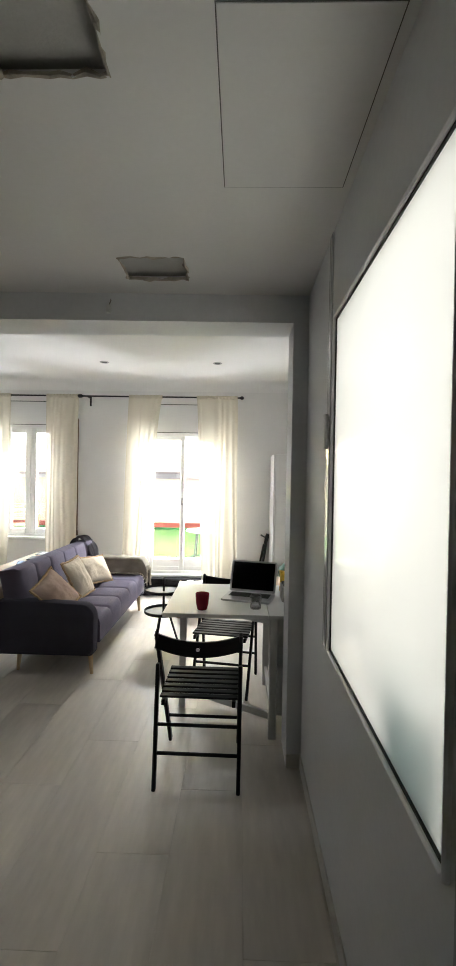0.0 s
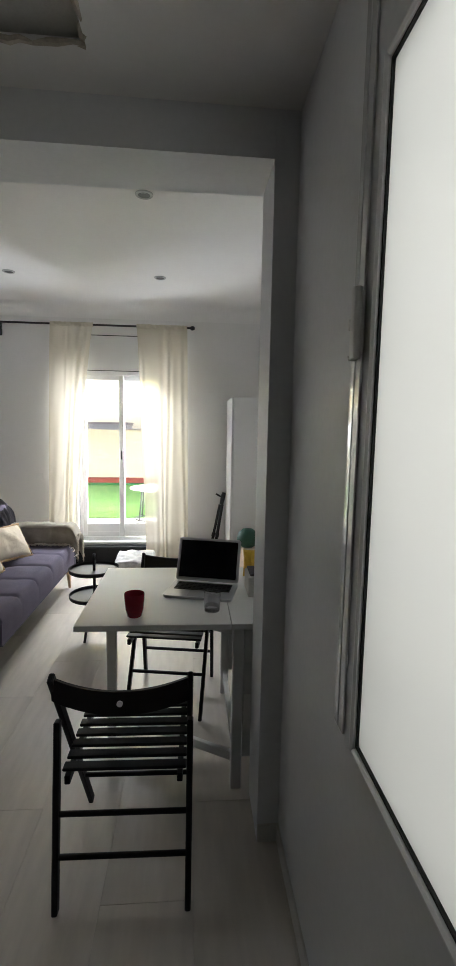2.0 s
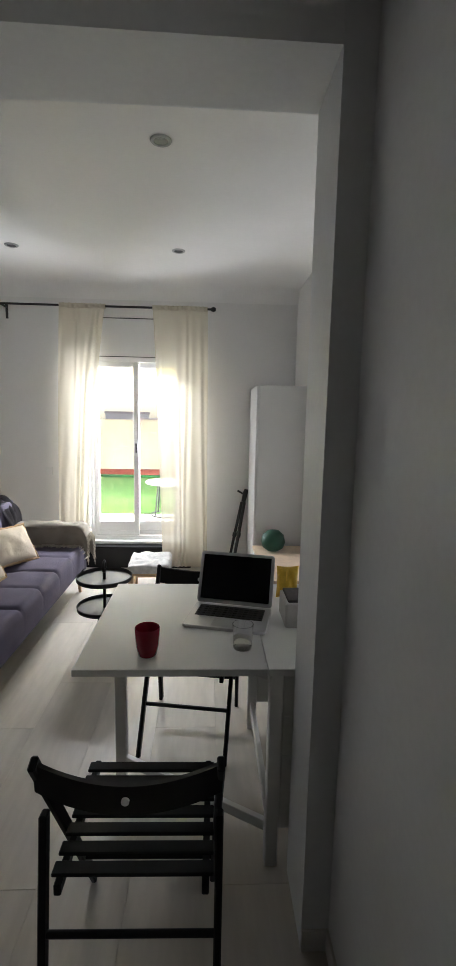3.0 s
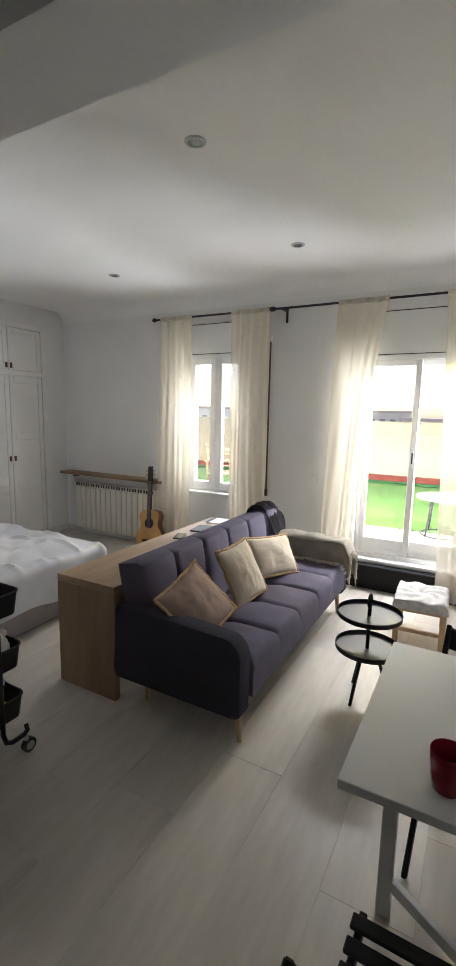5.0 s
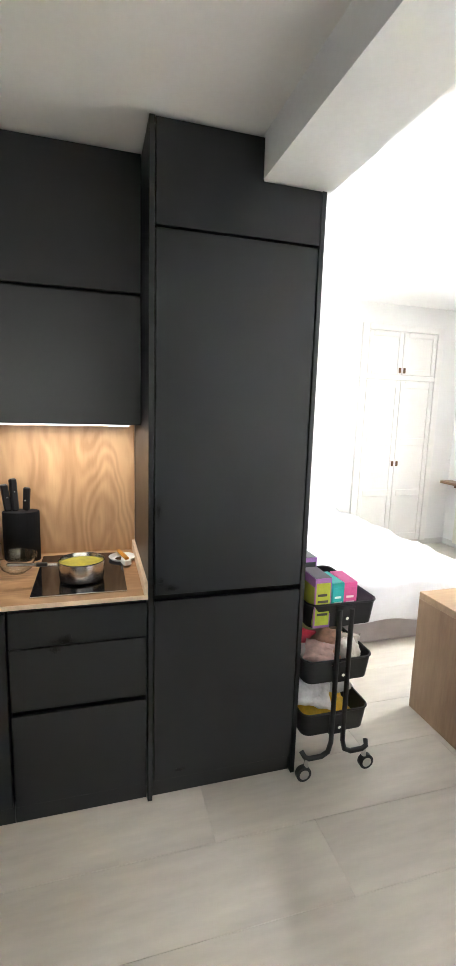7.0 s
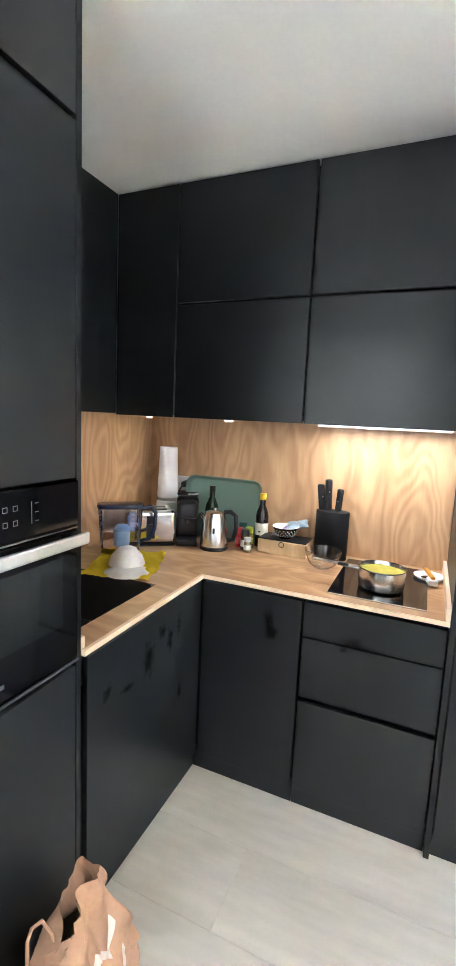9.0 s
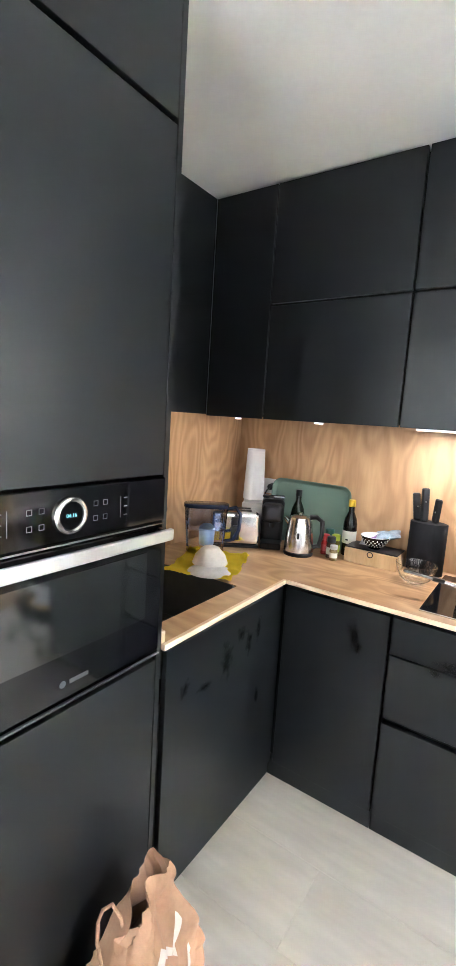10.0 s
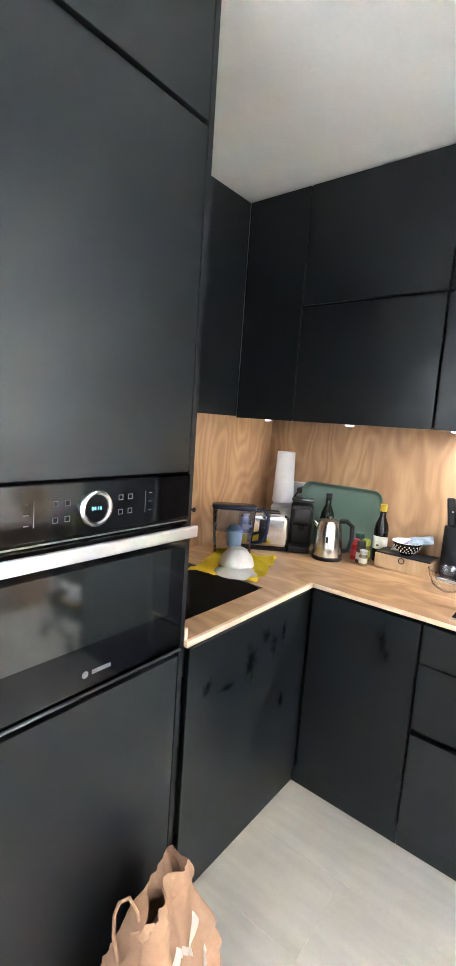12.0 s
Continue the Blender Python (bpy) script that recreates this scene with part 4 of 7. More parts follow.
part("cover_strip", bm_box(-0.13, -0.10, -0.088, 0.088, 0.0102, 0.012), BLACK_PLASTIC, lt)
ph = thing("phone", (-2.05, 4.32, 0.6605), "black phone lying on the console desk", "phone", 20)
part("body", bm_prism(rounded(-0.036, 0.036, -0.075, 0.075, 0.01), 0, 0.009, None, 0.002), BLACK_PLASTIC, ph)
part("screen", bm_prism(rounded(-0.033, 0.033, -0.071, 0.071, 0.008), 0.0091, 0.0098), BLACK_GLASS, ph)
nb = thing("notebook", (-2.02, 4.60, 0.6605), "dark notebook with a pen on the console desk", "notebook", 8)
part("cover", bm_box(-0.07, 0.07, -0.1, 0.1, 0, 0.012, 0.002), mat("grey_cover", (0.10, 0.10, 0.11), 0.6), nb)
part("pages", bm_box(-0.066, 0.068, -0.097, 0.097, 0.002, 0.010), WHITE_PLASTIC, nb)
rc = thing("remote_control", (-1.93, 4.72, 0.6605), "black remote control on the console desk", "remote", -30)
part("body", bm_box(-0.02, 0.02, -0.07, 0.07, 0, 0.016, 0.005, 2), BLACK_PLASTIC, rc)


# two-tier side table
sd = thing("side_table", (-0.58, 4.05, 0), "black two-tier round metal tray table with a loop handle", "side table")
for nm, z in (("upper_tray", 0.485), ("lower_tray", 0.29)):
    part(nm, bm_lathe([(0, z), (0.170, z), (0.176, z + 0.004), (0.178, z + 0.028), (0.174, z + 0.030), (0.171, z + 0.008), (0, z + 0.006)], 48), BLACK_METAL, sd, "", True)
part("post", bm_tube([(0, 0, 0.25), (0, 0, 0.56)], 0.011, 12), BLACK_METAL, sd, "", True)
part("handle", bm_tube([(0, 0.03 * math.cos(a), 0.575 + 0.035 * math.sin(a)) for a in [2 * math.pi * i / 24 for i in range(24)]], 0.009, 8, None, True), BLACK_METAL, sd, "", True)
for a in (250, 10, 130):
    c, s_ = math.cos(radians(a)), math.sin(radians(a))
    part("leg", bm_tube([(0.05 * c, 0.05 * s_, 0.285), (0.14 * c, 0.14 * s_, 0.0)], [0.010, 0.009], 10), BLACK_METAL, sd, "", True)


# low stool with a woven cushion
WEAVE = mat("pale_woven_cotton", (0.58, 0.56, 0.53), 0.95, vary=0.22, scale=22, bump=0.8, fine=160, spec=0.2)
sl = thing("footstool", (-0.40, 5.03, 0), "low wooden stool with a pale woven cushion top", "stool", 3)
for x in (-0.15, 0.15):
    for y in (-0.19, 0.19):
        part("leg", bm_box(x - 0.02, x + 0.02, y - 0.02, y + 0.02, 0, 0.255, 0.006, 2), BEECH, sl)
for y in (-0.19, 0.19):
    part("rail", bm_box(-0.13, 0.13, y - 0.012, y + 0.012, 0.09, 0.115, 0.004), BEECH, sl)
for x in (-0.15, 0.15):
    part("rail", bm_box(x - 0.012, x + 0.012, -0.17, 0.17, 0.09, 0.115, 0.004), BEECH, sl)
part("seat_frame", bm_box(-0.165, 0.165, -0.205, 0.205, 0.24, 0.27, 0.006), BEECH, sl)
seat = bm_quilt(0.36, 0.44, 0.075, 1, 1, 0.0, 0.03, 0.010)
for v in seat.verts:
    if v.co.z > 0.02:
        r = math.hypot(v.co.x - 0.18, v.co.y - 0.22)
        v.co.z += 0.007 * math.sin(r * 38 + 7 * math.atan2(v.co.y - 0.22, v.co.x - 0.18)) * min(1, r * 8) - 0.02 * math.exp(-(r / 0.05) ** 2)
part("cushion_top", seat, WEAVE, sl, "swirled woven cushion", True, Matrix.Translation((-0.18, -0.22, 0.262)))


# white gateleg table
tb = thing("gateleg_table", (0.29, 2.90, 0), "white painted gateleg table with one leaf raised", "table")
part("leaf", bm_box(-0.632, -0.002, -0.39, 0.39, 0.715, 0.74, 0.003, 2), WHITE_GLOSS, tb)
part("fixed_top", bm_box(0.0, 0.26, -0.39, 0.39, 0.715, 0.74, 0.003, 2), WHITE_GLOSS, tb)
part("hanging_leaf", bm_box(0.265, 0.288, -0.39, 0.39, 0.10, 0.712, 0.003), WHITE_GLOSS, tb)
for x in (0.03, 0.235):
    for y in (-0.36, 0.36):
        part("leg", bm_box(x - 0.022, x + 0.022, y - 0.022, y + 0.022, 0, 0.7148, 0.003), WHITE_GLOSS, tb)
    part("rail", bm_box(x - 0.011, x + 0.011, -0.336, 0.336, 0.10, 0.145, 0.002), WHITE_GLOSS, tb)
for y in (-0.36, 0.36):
    part("apron", bm_box(0.054, 0.212, y - 0.011, y + 0.011, 0.14, 0.7145, 0.002), WHITE_GLOSS, tb)
for i, z in enumerate((0.30, 0.44, 0.58)):
    d = part("drawer", bm_box(0.056, 0.21, -0.376, -0.372, z, z + 0.125, 0.001), WHITE_GLOSS, tb)
    part("knob", bm_tube([(0.133, -0.376, z + 0.06), (0.133, -0.388, z + 0.06)], [0.006, 0.009], 10), WHITE_GLOSS, d)
gl = (-0.55, 0.0)
part("gate_leg", bm_box(gl[0] - 0.022, gl[0] + 0.022, gl[1] - 0.022, gl[1] + 0.022, 0, 0.7145, 0.003), WHITE_GLOSS, tb)
part("gate_rail", bm_bar((gl[0] + 0.02, gl[1] - 0.008, 0.12), (0.012, -0.33, 0.12), 0.04, 0.022, 0.002, None, radians(90)), WHITE_GLOSS, tb)
part("gate_rail", bm_bar((gl[0] + 0.02, gl[1] - 0.008, 0.69), (0.012, -0.33, 0.69), 0.04, 0.022, 0.002, None, radians(90)), WHITE_GLOSS, tb)


def folding_chair():
    c = thing("folding_chair", (0, 0, 0), "black-stained wooden folding chair with a slatted seat", "chair", group="chairs at the table")
    W = 0.21
    for s_ in (-1, 1):
        # long rail from the backrest to the front foot, and the rear leg
        part("side_rail", bm_bar((s_ * W, 0.02, 0.775), (s_ * (W - 0.012), 0.45, 0.002), 0.018, 0.034, 0.004), BLACK_WOOD, c)
        part("leg", bm_bar((s_ * (W - 0.0), 0.075, 0.60), (s_ * (W - 0.002), -0.005, 0.002), 0.019, 0.034, 0.004), BLACK_WOOD, c)
        part("seat_rail", bm_bar((s_ * (W - 0.032), 0.05, 0.411), (s_ * (W - 0.032), 0.455, 0.418), 0.018, 0.03, 0.003), BLACK_WOOD, c)
    for i in range(7):
        y = 0.086 + i * 0.055
        z = 0.427 + (y - 0.05) * 0.017
        part("slat", bm_box(-W + 0.012, W - 0.012, y - 0.019, y + 0.019, z, z + 0.011, 0.003), BLACK_WOOD, c)
    # curved back board, with a solid white disc for light through its grip hole
    bm = bmesh.new()
    n = 16
    prof = []
    for i in range(n + 1):
        u = 2 * i / n - 1
        x = u * (W + 0.004)
        y = 0.035 - 0.035 * (1 - u * u)
        sag = 0.028 * (1 - u * u)
        prof.append([bm.verts.new((x, y + d, z - sag)) for d, z in ((0, 0.690), (0.012, 0.690), (0.012 - 0.01, 0.770), (-0.01, 0.770))])
    for a, b in zip(prof, prof[1:]):
        for k in range(4):
            bm.faces.new((a[k], a[(k + 1) % 4], b[(k + 1) % 4], b[k]))
    bm.faces.new(prof[0])
    bm.faces.new(prof[-1][::-1])
    bmesh.ops.recalc_face_normals(bm, faces=bm.faces[:])
    back = part("backrest", bm, BLACK_WOOD, c, "curved back board", True)
    part("grip_hole", bm_tube([(0, -0.012, 0.705), (0, 0.016, 0.705)], 0.009, 16), WHITE_GLOSS, back, "solid white disc for light through the grip hole", True)
    for z, yy in ((0.175, 0.019), (0.31, 0.035)):
        part("rung", bm_tube([(-W, yy, z), (W, yy, z)], 0.009, 10), BLACK_WOOD, c, "", True)
    part("rung", bm_tube([(-W + 0.01, 0.34, 0.20), (W - 0.01, 0.34, 0.20)], 0.009, 10), BLACK_WOOD, c, "", True)
    return c


ch = folding_chair()
ch.matrix_world = pose(-0.087, 2.042, 0, 0, 0, -1)
copy_thing(ch, pose(0.05, 3.46, 0, 0, 0, 171))

# things on the table
RED = mat("red_glaze", (0.28, 0.013, 0.028), 0.22, vary=0.12, scale=10, bump=0.02, coat=0.3)
mg = thing("mug", (-0.113, 2.606, 0.74), "dark red glazed ceramic beaker on the table", "mug")
part("body", bm_lathe([(0, 0.001), (0.026, 0.0), (0.031, 0.004), (0.038, 0.035), (0.0415, 0.075), (0.042, 0.098), (0.0405, 0.1), (0.0385, 0.097), (0.037, 0.07), (0.033, 0.03), (0.026, 0.01), (0, 0.008)], 40), RED, mg, "", True)

SILVER = mat("silver_aluminium", (0.62, 0.62, 0.63), 0.32, 0.85, vary=0.03, bump=0)
lp = thing("laptop", (0.175, 2.885, 0.74), "open silver laptop with a dark screen on the table", "laptop", -14)
part("base", bm_prism(rounded(-0.162, 0.162, -0.113, 0.113, 0.014), 0.002, 0.015, None, 0.002), SILVER, lp)
part("keyboard_well", bm_box(-0.137, 0.137, -0.018, 0.092, 0.0151, 0.0156), BLACK_PLASTIC, lp)
for r in range(5):
    for k in range(13):
        x = -0.126 + k * 0.021
        part("key", bm_box(x - 0.008, x + 0.008, 0.076 - r * 0.021 - 0.008, 0.076 - r * 0.021 + 0.008, 0.0157, 0.0172), BLACK_PLASTIC, lp)
part("trackpad", bm_box(-0.05, 0.05, -0.1, -0.028, 0.0151, 0.0155), mat("trackpad_grey", (0.5, 0.5, 0.51), 0.3, 0.5, bump=0), lp)
lid = part("lid", bm_prism(rounded(-0.162, 0.162, 0, 0.218, 0.014), -0.003, 0.003, None, 0.0015), SILVER, lp, "", False, Matrix.Translation((0, 0.112, 0.017)) @ Matrix.Rotation(radians(68), 4, "X"))
part("screen", bm_box(-0.148, 0.148, 0.016, 0.205, 0.0031, 0.0037), BLACK_GLASS, lid, "dark glossy screen", False, Matrix.Translation((0, 0.112, 0.017)) @ Matrix.Rotation(radians(68), 4, "X"))

TUMBLER = mat("clear_tumbler", (1, 1, 1), 0.03, vary=0.0, bump=0, trans=1.0, ior=1.45)
gs = thing("drinking_glass", (0.215, 2.655, 0.74), "clear empty drinking glass beside the laptop", "glass")
part("body", bm_lathe([(0, 0.0), (0.031, 0.0), (0.033, 0.003), (0.037, 0.088), (0.0352, 0.088), (0.0315, 0.008), (0, 0.007)], 36), TUMBLER, gs, "", True)
yb = thing("snack_bag", (0.45, 3.12, 0.74), "small yellow snack bag standing on the table", "bag")
part("body", bm_pillow(0.10, 0.15, 0.06, 16, 5), mat("yellow_foil", (0.72, 0.46, 0.04), 0.35, vary=0.15, scale=12), yb, "", True, Matrix.Translation((0, 0, 0.075)) @ Matrix.Rotation(radians(90), 4, "X"))
wb = thing("storage_basket", (0.45, 2.88, 0.74), "small white basket of odds and ends on the table", "basket")
part("body", bm_box(-0.06, 0.06, -0.08, 0.08, 0.001, 0.10, 0.008, 2), mat("off_white_card", (0.55, 0.53, 0.49), 0.7, vary=0.1), wb)
part("lining", bm_box(-0.05, 0.05, -0.07, 0.07, 0.1005, 0.112, 0.004), mat("dark_contents", (0.06, 0.05, 0.05), 0.7, vary=0.4, scale=30), wb)


# tall white cabinet, its low wooden ledge and the folded tripod
cb = thing("tall_cabinet", (0.5, 5.18, 0), "tall plain white cabinet in the corner", "cabinet")
part("body", bm_box(0.02, 0.44, 0.0, 0.63, 0.0, 1.83, 0.004), WHITE_GLOSS, cb)
part("door", bm_box(0.0, 0.018, 0.003, 0.627, 0.05, 1.83, 0.003), WHITE_GLOSS, cb)
lw = thing("low_shelf_unit", (0.5, 4.25, 0), "low white unit with an oak top beside the cabinet", "shelf unit")
part("top", bm_box(-0.005, 0.44, 0.0, 0.92, 0.385, 0.41, 0.003), OAK_EDGE, lw, "pale oak top")
part("side", bm_box(0.01, 0.43, 0.01, 0.03, 0, 0.3848, 0.002), WHITE_GLOSS, lw)
part("side", bm_box(0.01, 0.43, 0.89, 0.91, 0, 0.3848, 0.002), WHITE_GLOSS, lw)
part("back", bm_box(0.41, 0.43, 0.03, 0.89, 0.02, 0.3848, 0.002), WHITE_GLOSS, lw)
part("door", bm_box(0.0, 0.018, 0.032, 0.888, 0.03, 0.38, 0.002), WHITE_GLOSS, lw)
gb = thing("green_ball", (0.66, 5.02, 0.41), "dark green round ornament on the low unit", "ornament")
part("body", bm_lathe([(0, 0.0), (0.05, 0.002), (0.09, 0.03), (0.105, 0.08), (0.09, 0.14), (0.05, 0.175), (0, 0.185)], 30), mat("dark_green_glaze", (0.010, 0.06, 0.035), 0.4, vary=0.2), gb, "", True)
tp = thing("tripod", (0.32, 5.66, 0), "folded black camera tripod leaning in the corner", "tripod")
tip = Vector((0.13, 0.10, 0.70))
for dx, dy in ((-0.03, 0.0), (0.02, 0.03), (0.02, -0.03)):
    leg = part("leg", bm_tube([(dx, dy, 0.002), tip * 0.55 + Vector((dx, dy, 0)) * 0.8, tip + Vector((dx, dy, 0)) * 0.5], [0.012, 0.015, 0.016], 10), BLACK_METAL, tp, "", True)
    part("clamp", bm_tube([tip * 0.5 + Vector((dx, dy, 0)) * 0.85, tip * 0.56 + Vector((dx, dy, 0)) * 0.85], 0.02, 10), BLACK_PLASTIC, leg, "", True)
part("head", bm_tube([tip, tip + Vector((0.02, 0.015, 0.09)), tip + Vector((0.03, 0.015, 0.13))], [0.022, 0.026, 0.02], 12), BLACK_PLASTIC, tp, "", True)
part("pan_handle", bm_tube([tip + Vector((0.02, 0.01, 0.07)), tip + Vector((-0.06, -0.03, 0.12))], [0.008, 0.010], 8), BLACK_PLASTIC, tp, "", True)


# curtains and rods
def curtain(top, bottom, y, z0, z1, folds, seed, label):
    t = thing("curtain", ((top[0] + top[1]) / 2, y, z0), label, "curtain", group="cream curtains")
    bm = bmesh.new()
    nx, nz = folds * 18, 44
    cx = (top[0] + top[1]) / 2
    g = []
    for k in range(nz + 1):
        h = k / nz
        q = (1 - h) ** 0.8
        a = top[0] + (bottom[0] - top[0]) * q
        b = top[1] + (bottom[1] - top[1]) * q
        row = []
        for i in range(nx + 1):
            u = i / nx
            ph = u * folds + 1.1 * noise.noise(Vector((u * 2.6, h * 0.9, seed)))
            amp = (0.004 + 0.010 * (1 - h) ** 0.7) * (0.6 + 1.1 * noise.noise(Vector((u * 3, h * 1.1, seed + 3))))
            yy = amp * math.sin(2 * math.pi * ph) + 0.012 * noise.noise(Vector((u * 5, h * 2.5, seed + 9))) * (1 - h * 0.6)
            xx = a + (b - a) * u + 0.003 * math.sin(26 * u + seed + 2 * h)
            zz = z0 + (z1 - z0) * h
            if k == nz:
                zz += 0.006 * math.sin(2 * math.pi * ph * 2)
            row.append(bm.verts.new((xx - cx, yy, zz - z0)))
        g.append(row)
    for a, b in zip(g, g[1:]):
        for i in range(nx):
            bm.faces.new((a[i], a[i + 1], b[i + 1], b[i]))
    part("cloth", bm, CURTAIN, t, "", True)
    # doubled heading round the rod
    hd_ = bmesh.new()
    gg = []
    for i in range(nx + 1):
        u = i / nx
        x = top[0] + (top[1] - top[0]) * u - cx
        w = 0.018 + 0.004 * math.sin(u * folds * 12.6)
        gg.append([hd_.verts.new((x, w * math.cos(c_), z1 - z0 - 0.02 + 0.022 * math.sin(c_))) for c_ in [2 * math.pi * m_ / 8 for m_ in range(8)]])
    for a, b in zip(gg, gg[1:]):
        for m_ in range(8):
            hd_.faces.new((a[m_], b[m_], b[(m_ + 1) % 8], a[(m_ + 1) % 8]))
    part("heading", hd_, CURTAIN, t, "gathered rod pocket", True)
    return t


YC = 5.71
curtain((-3.27, -2.86), (-3.34, -2.89), YC, 0.03, 2.585, 5, 1, "cream sheer curtain at the window reaching the floor")
curtain((-2.40, -1.98), (-2.40, -2.0), YC, 0.03, 2.585, 5, 2, "cream sheer curtain at the window gathered beside the strap")
curtain((-1.33, -0.90), (-1.40, -1.13), YC, 0.24, 2.585, 5, 3, "cream sheer curtain drawn aside at the terrace door")
curtain((-0.46, 0.06), (-0.36, 0.09), YC, 0.03, 2.585, 6, 4, "cream sheer curtain hanging beside the terrace door")


def rod(x0, x1, label):
    t = thing("curtain_rod", ((x0 + x1) / 2, YC, 2.565), label, "curtain rod", group="curtain rods")
    h = (x1 - x0) / 2
    part("pole", bm_tube([(-h, 0, 0), (h, 0, 0)], 0.010, 12), BLACK_METAL, t, "", True)
    for s_ in (-1, 1):
        part("finial", bm_tube([(s_ * h, 0, 0), (s_ * (h + 0.015), 0, 0), (s_ * (h + 0.03), 0, 0), (s_ * (h + 0.05), 0, 0)], [0.010, 0.021, 0.023, 0.014], 12), BLACK_METAL, t, "", True)
        part("bracket", bm_box(s_ * (h - 0.06) - 0.008, s_ * (h - 0.06) + 0.008, 0.0, Y_FAR - YC - 0.001, -0.012, 0.004, 0.002), BLACK_METAL, t)
        part("wall_plate", bm_box(s_ * (h - 0.06) - 0.012, s_ * (h - 0.06) + 0.012, Y_FAR - YC - 0.008, Y_FAR - YC - 0.001, -0.11, 0.02, 0.002), BLACK_METAL, t)
    return t


rod(-3.33, -2.00, "black metal curtain rod over the window")
rod(-1.93, 0.09, "black metal curtain rod over the terrace door")

sp = thing("shutter_strap", (-2.03, Y_FAR - 0.001, 0.75), "brown roller shutter strap on the wall by the window", "strap")
part("strap", bm_box(-0.009, 0.009, -0.012, -0.010, 0.05, 1.56, 0), mat("brown_webbing", (0.16, 0.10, 0.06), 0.9), sp)
part("guide", bm_box(-0.012, 0.012, -0.018, 0, 1.54, 1.60, 0.002), WHITE_PLASTIC, sp)
part("winder", bm_box(-0.014, 0.014, -0.02, 0, 0.0, 0.07, 0.003), mat("brown_plate", (0.12, 0.07, 0.04), 0.5), sp)
sk_ = thing("light_switch", (-1.52, Y_FAR - 0.001, 0.98), "white wall switch plate between the windows", "switch")
part("plate", bm_box(-0.035, 0.035, -0.009, 0, -0.04, 0.04, 0.003), WHITE_PLASTIC, sk_)
part("rocker", bm_box(-0.022, 0.022, -0.013, -0.009, -0.025, 0.025, 0.002), WHITE_PLASTIC, sk_)


# recessed ceiling spots
def spot():
    t = thing("ceiling_spot", (0, 0, 0), "recessed white ceiling spotlight, switched off", "ceiling light", group="ceiling spots")
    part("bezel", bm_lathe([(0.032, 0.0), (0.034, -0.006), (0.046, -0.006), (0.050, -0.002), (0.050, 0.0)], 32), mat("matt_grey_bezel", (0.42, 0.42, 0.41), 0.5, bump=0), t, "", True)
    part("lens", bm_lathe([(0, -0.001), (0.033, -0.001), (0.033, -0.004), (0, -0.005)], 32), mat("grey_lens", (0.14, 0.14, 0.14), 0.25), t, "", True)
    return t


s0 = spot()
SPOTS = [(-0.15, 3.43), (-0.16, 4.84), (-1.36, 3.43), (-1.40, 4.84), (-3.15, 4.86)]
s0.matrix_world = pose(*SPOTS[0], Z_LIV - 0.0005)
for p in SPOTS[1:]:
    copy_thing(s0, pose(*p, Z_LIV - 0.0005))
pd = thing("lamp_socket", (-0.61, Y_BEAM0 - 0.001, 2.41), "bare lamp socket with loose wires on the beam", "lamp socket")
part("socket", bm_tube([(0, -0.02, 0.0), (0, -0.02, 0.03), (0, -0.02, 0.045)], [0.014, 0.016, 0.008], 12), WHITE_PLASTIC, pd, "", True)
part("wire", bm_tube([(0, -0.02, 0.04), (0.01, -0.015, 0.07), (0.0, 0.0, 0.10)], 0.003, 6), mat("grey_wire", (0.25, 0.24, 0.22), 0.6), pd)
part("mount", bm_box(-0.02, 0.02, -0.012, 0, -0.01, 0.02, 0.003), WHITE_PLASTIC, pd)

# ---- bed corner ----
SHEET = mat("white_cotton_sheet", (0.66, 0.655, 0.665), 0.85, vary=0.04, scale=5, bump=0.25, fine=300, spec=0.2)
BEDBASE = mat("grey_fabric_bed_base", (0.42, 0.38, 0.37), 0.9, vary=0.12, scale=6, bump=0.3, fine=300)
bd = thing("bed", (-3.88, 3.52, 0), "double bed with a grey fabric divan base", "bed")
part("base", bm_box(-1.02, 1.02, -0.72, 0.74, 0.0, 0.27, 0.015, 2), BEDBASE, bd)
part("mattress", bm_box(-1.03, 1.04, -0.73, 0.75, 0.272, 0.47, 0.05, 3), SHEET, bd)
sh = thing("bed_sheet", (-3.88, 3.52, 0), "rumpled white cotton sheet thrown over the bed", "bed sheet")
bm = bmesh.new()
nx, ny = 120, 100
x0, x1, y0, y1 = -1.06, 1.36, -0.8, 1.02
g = []
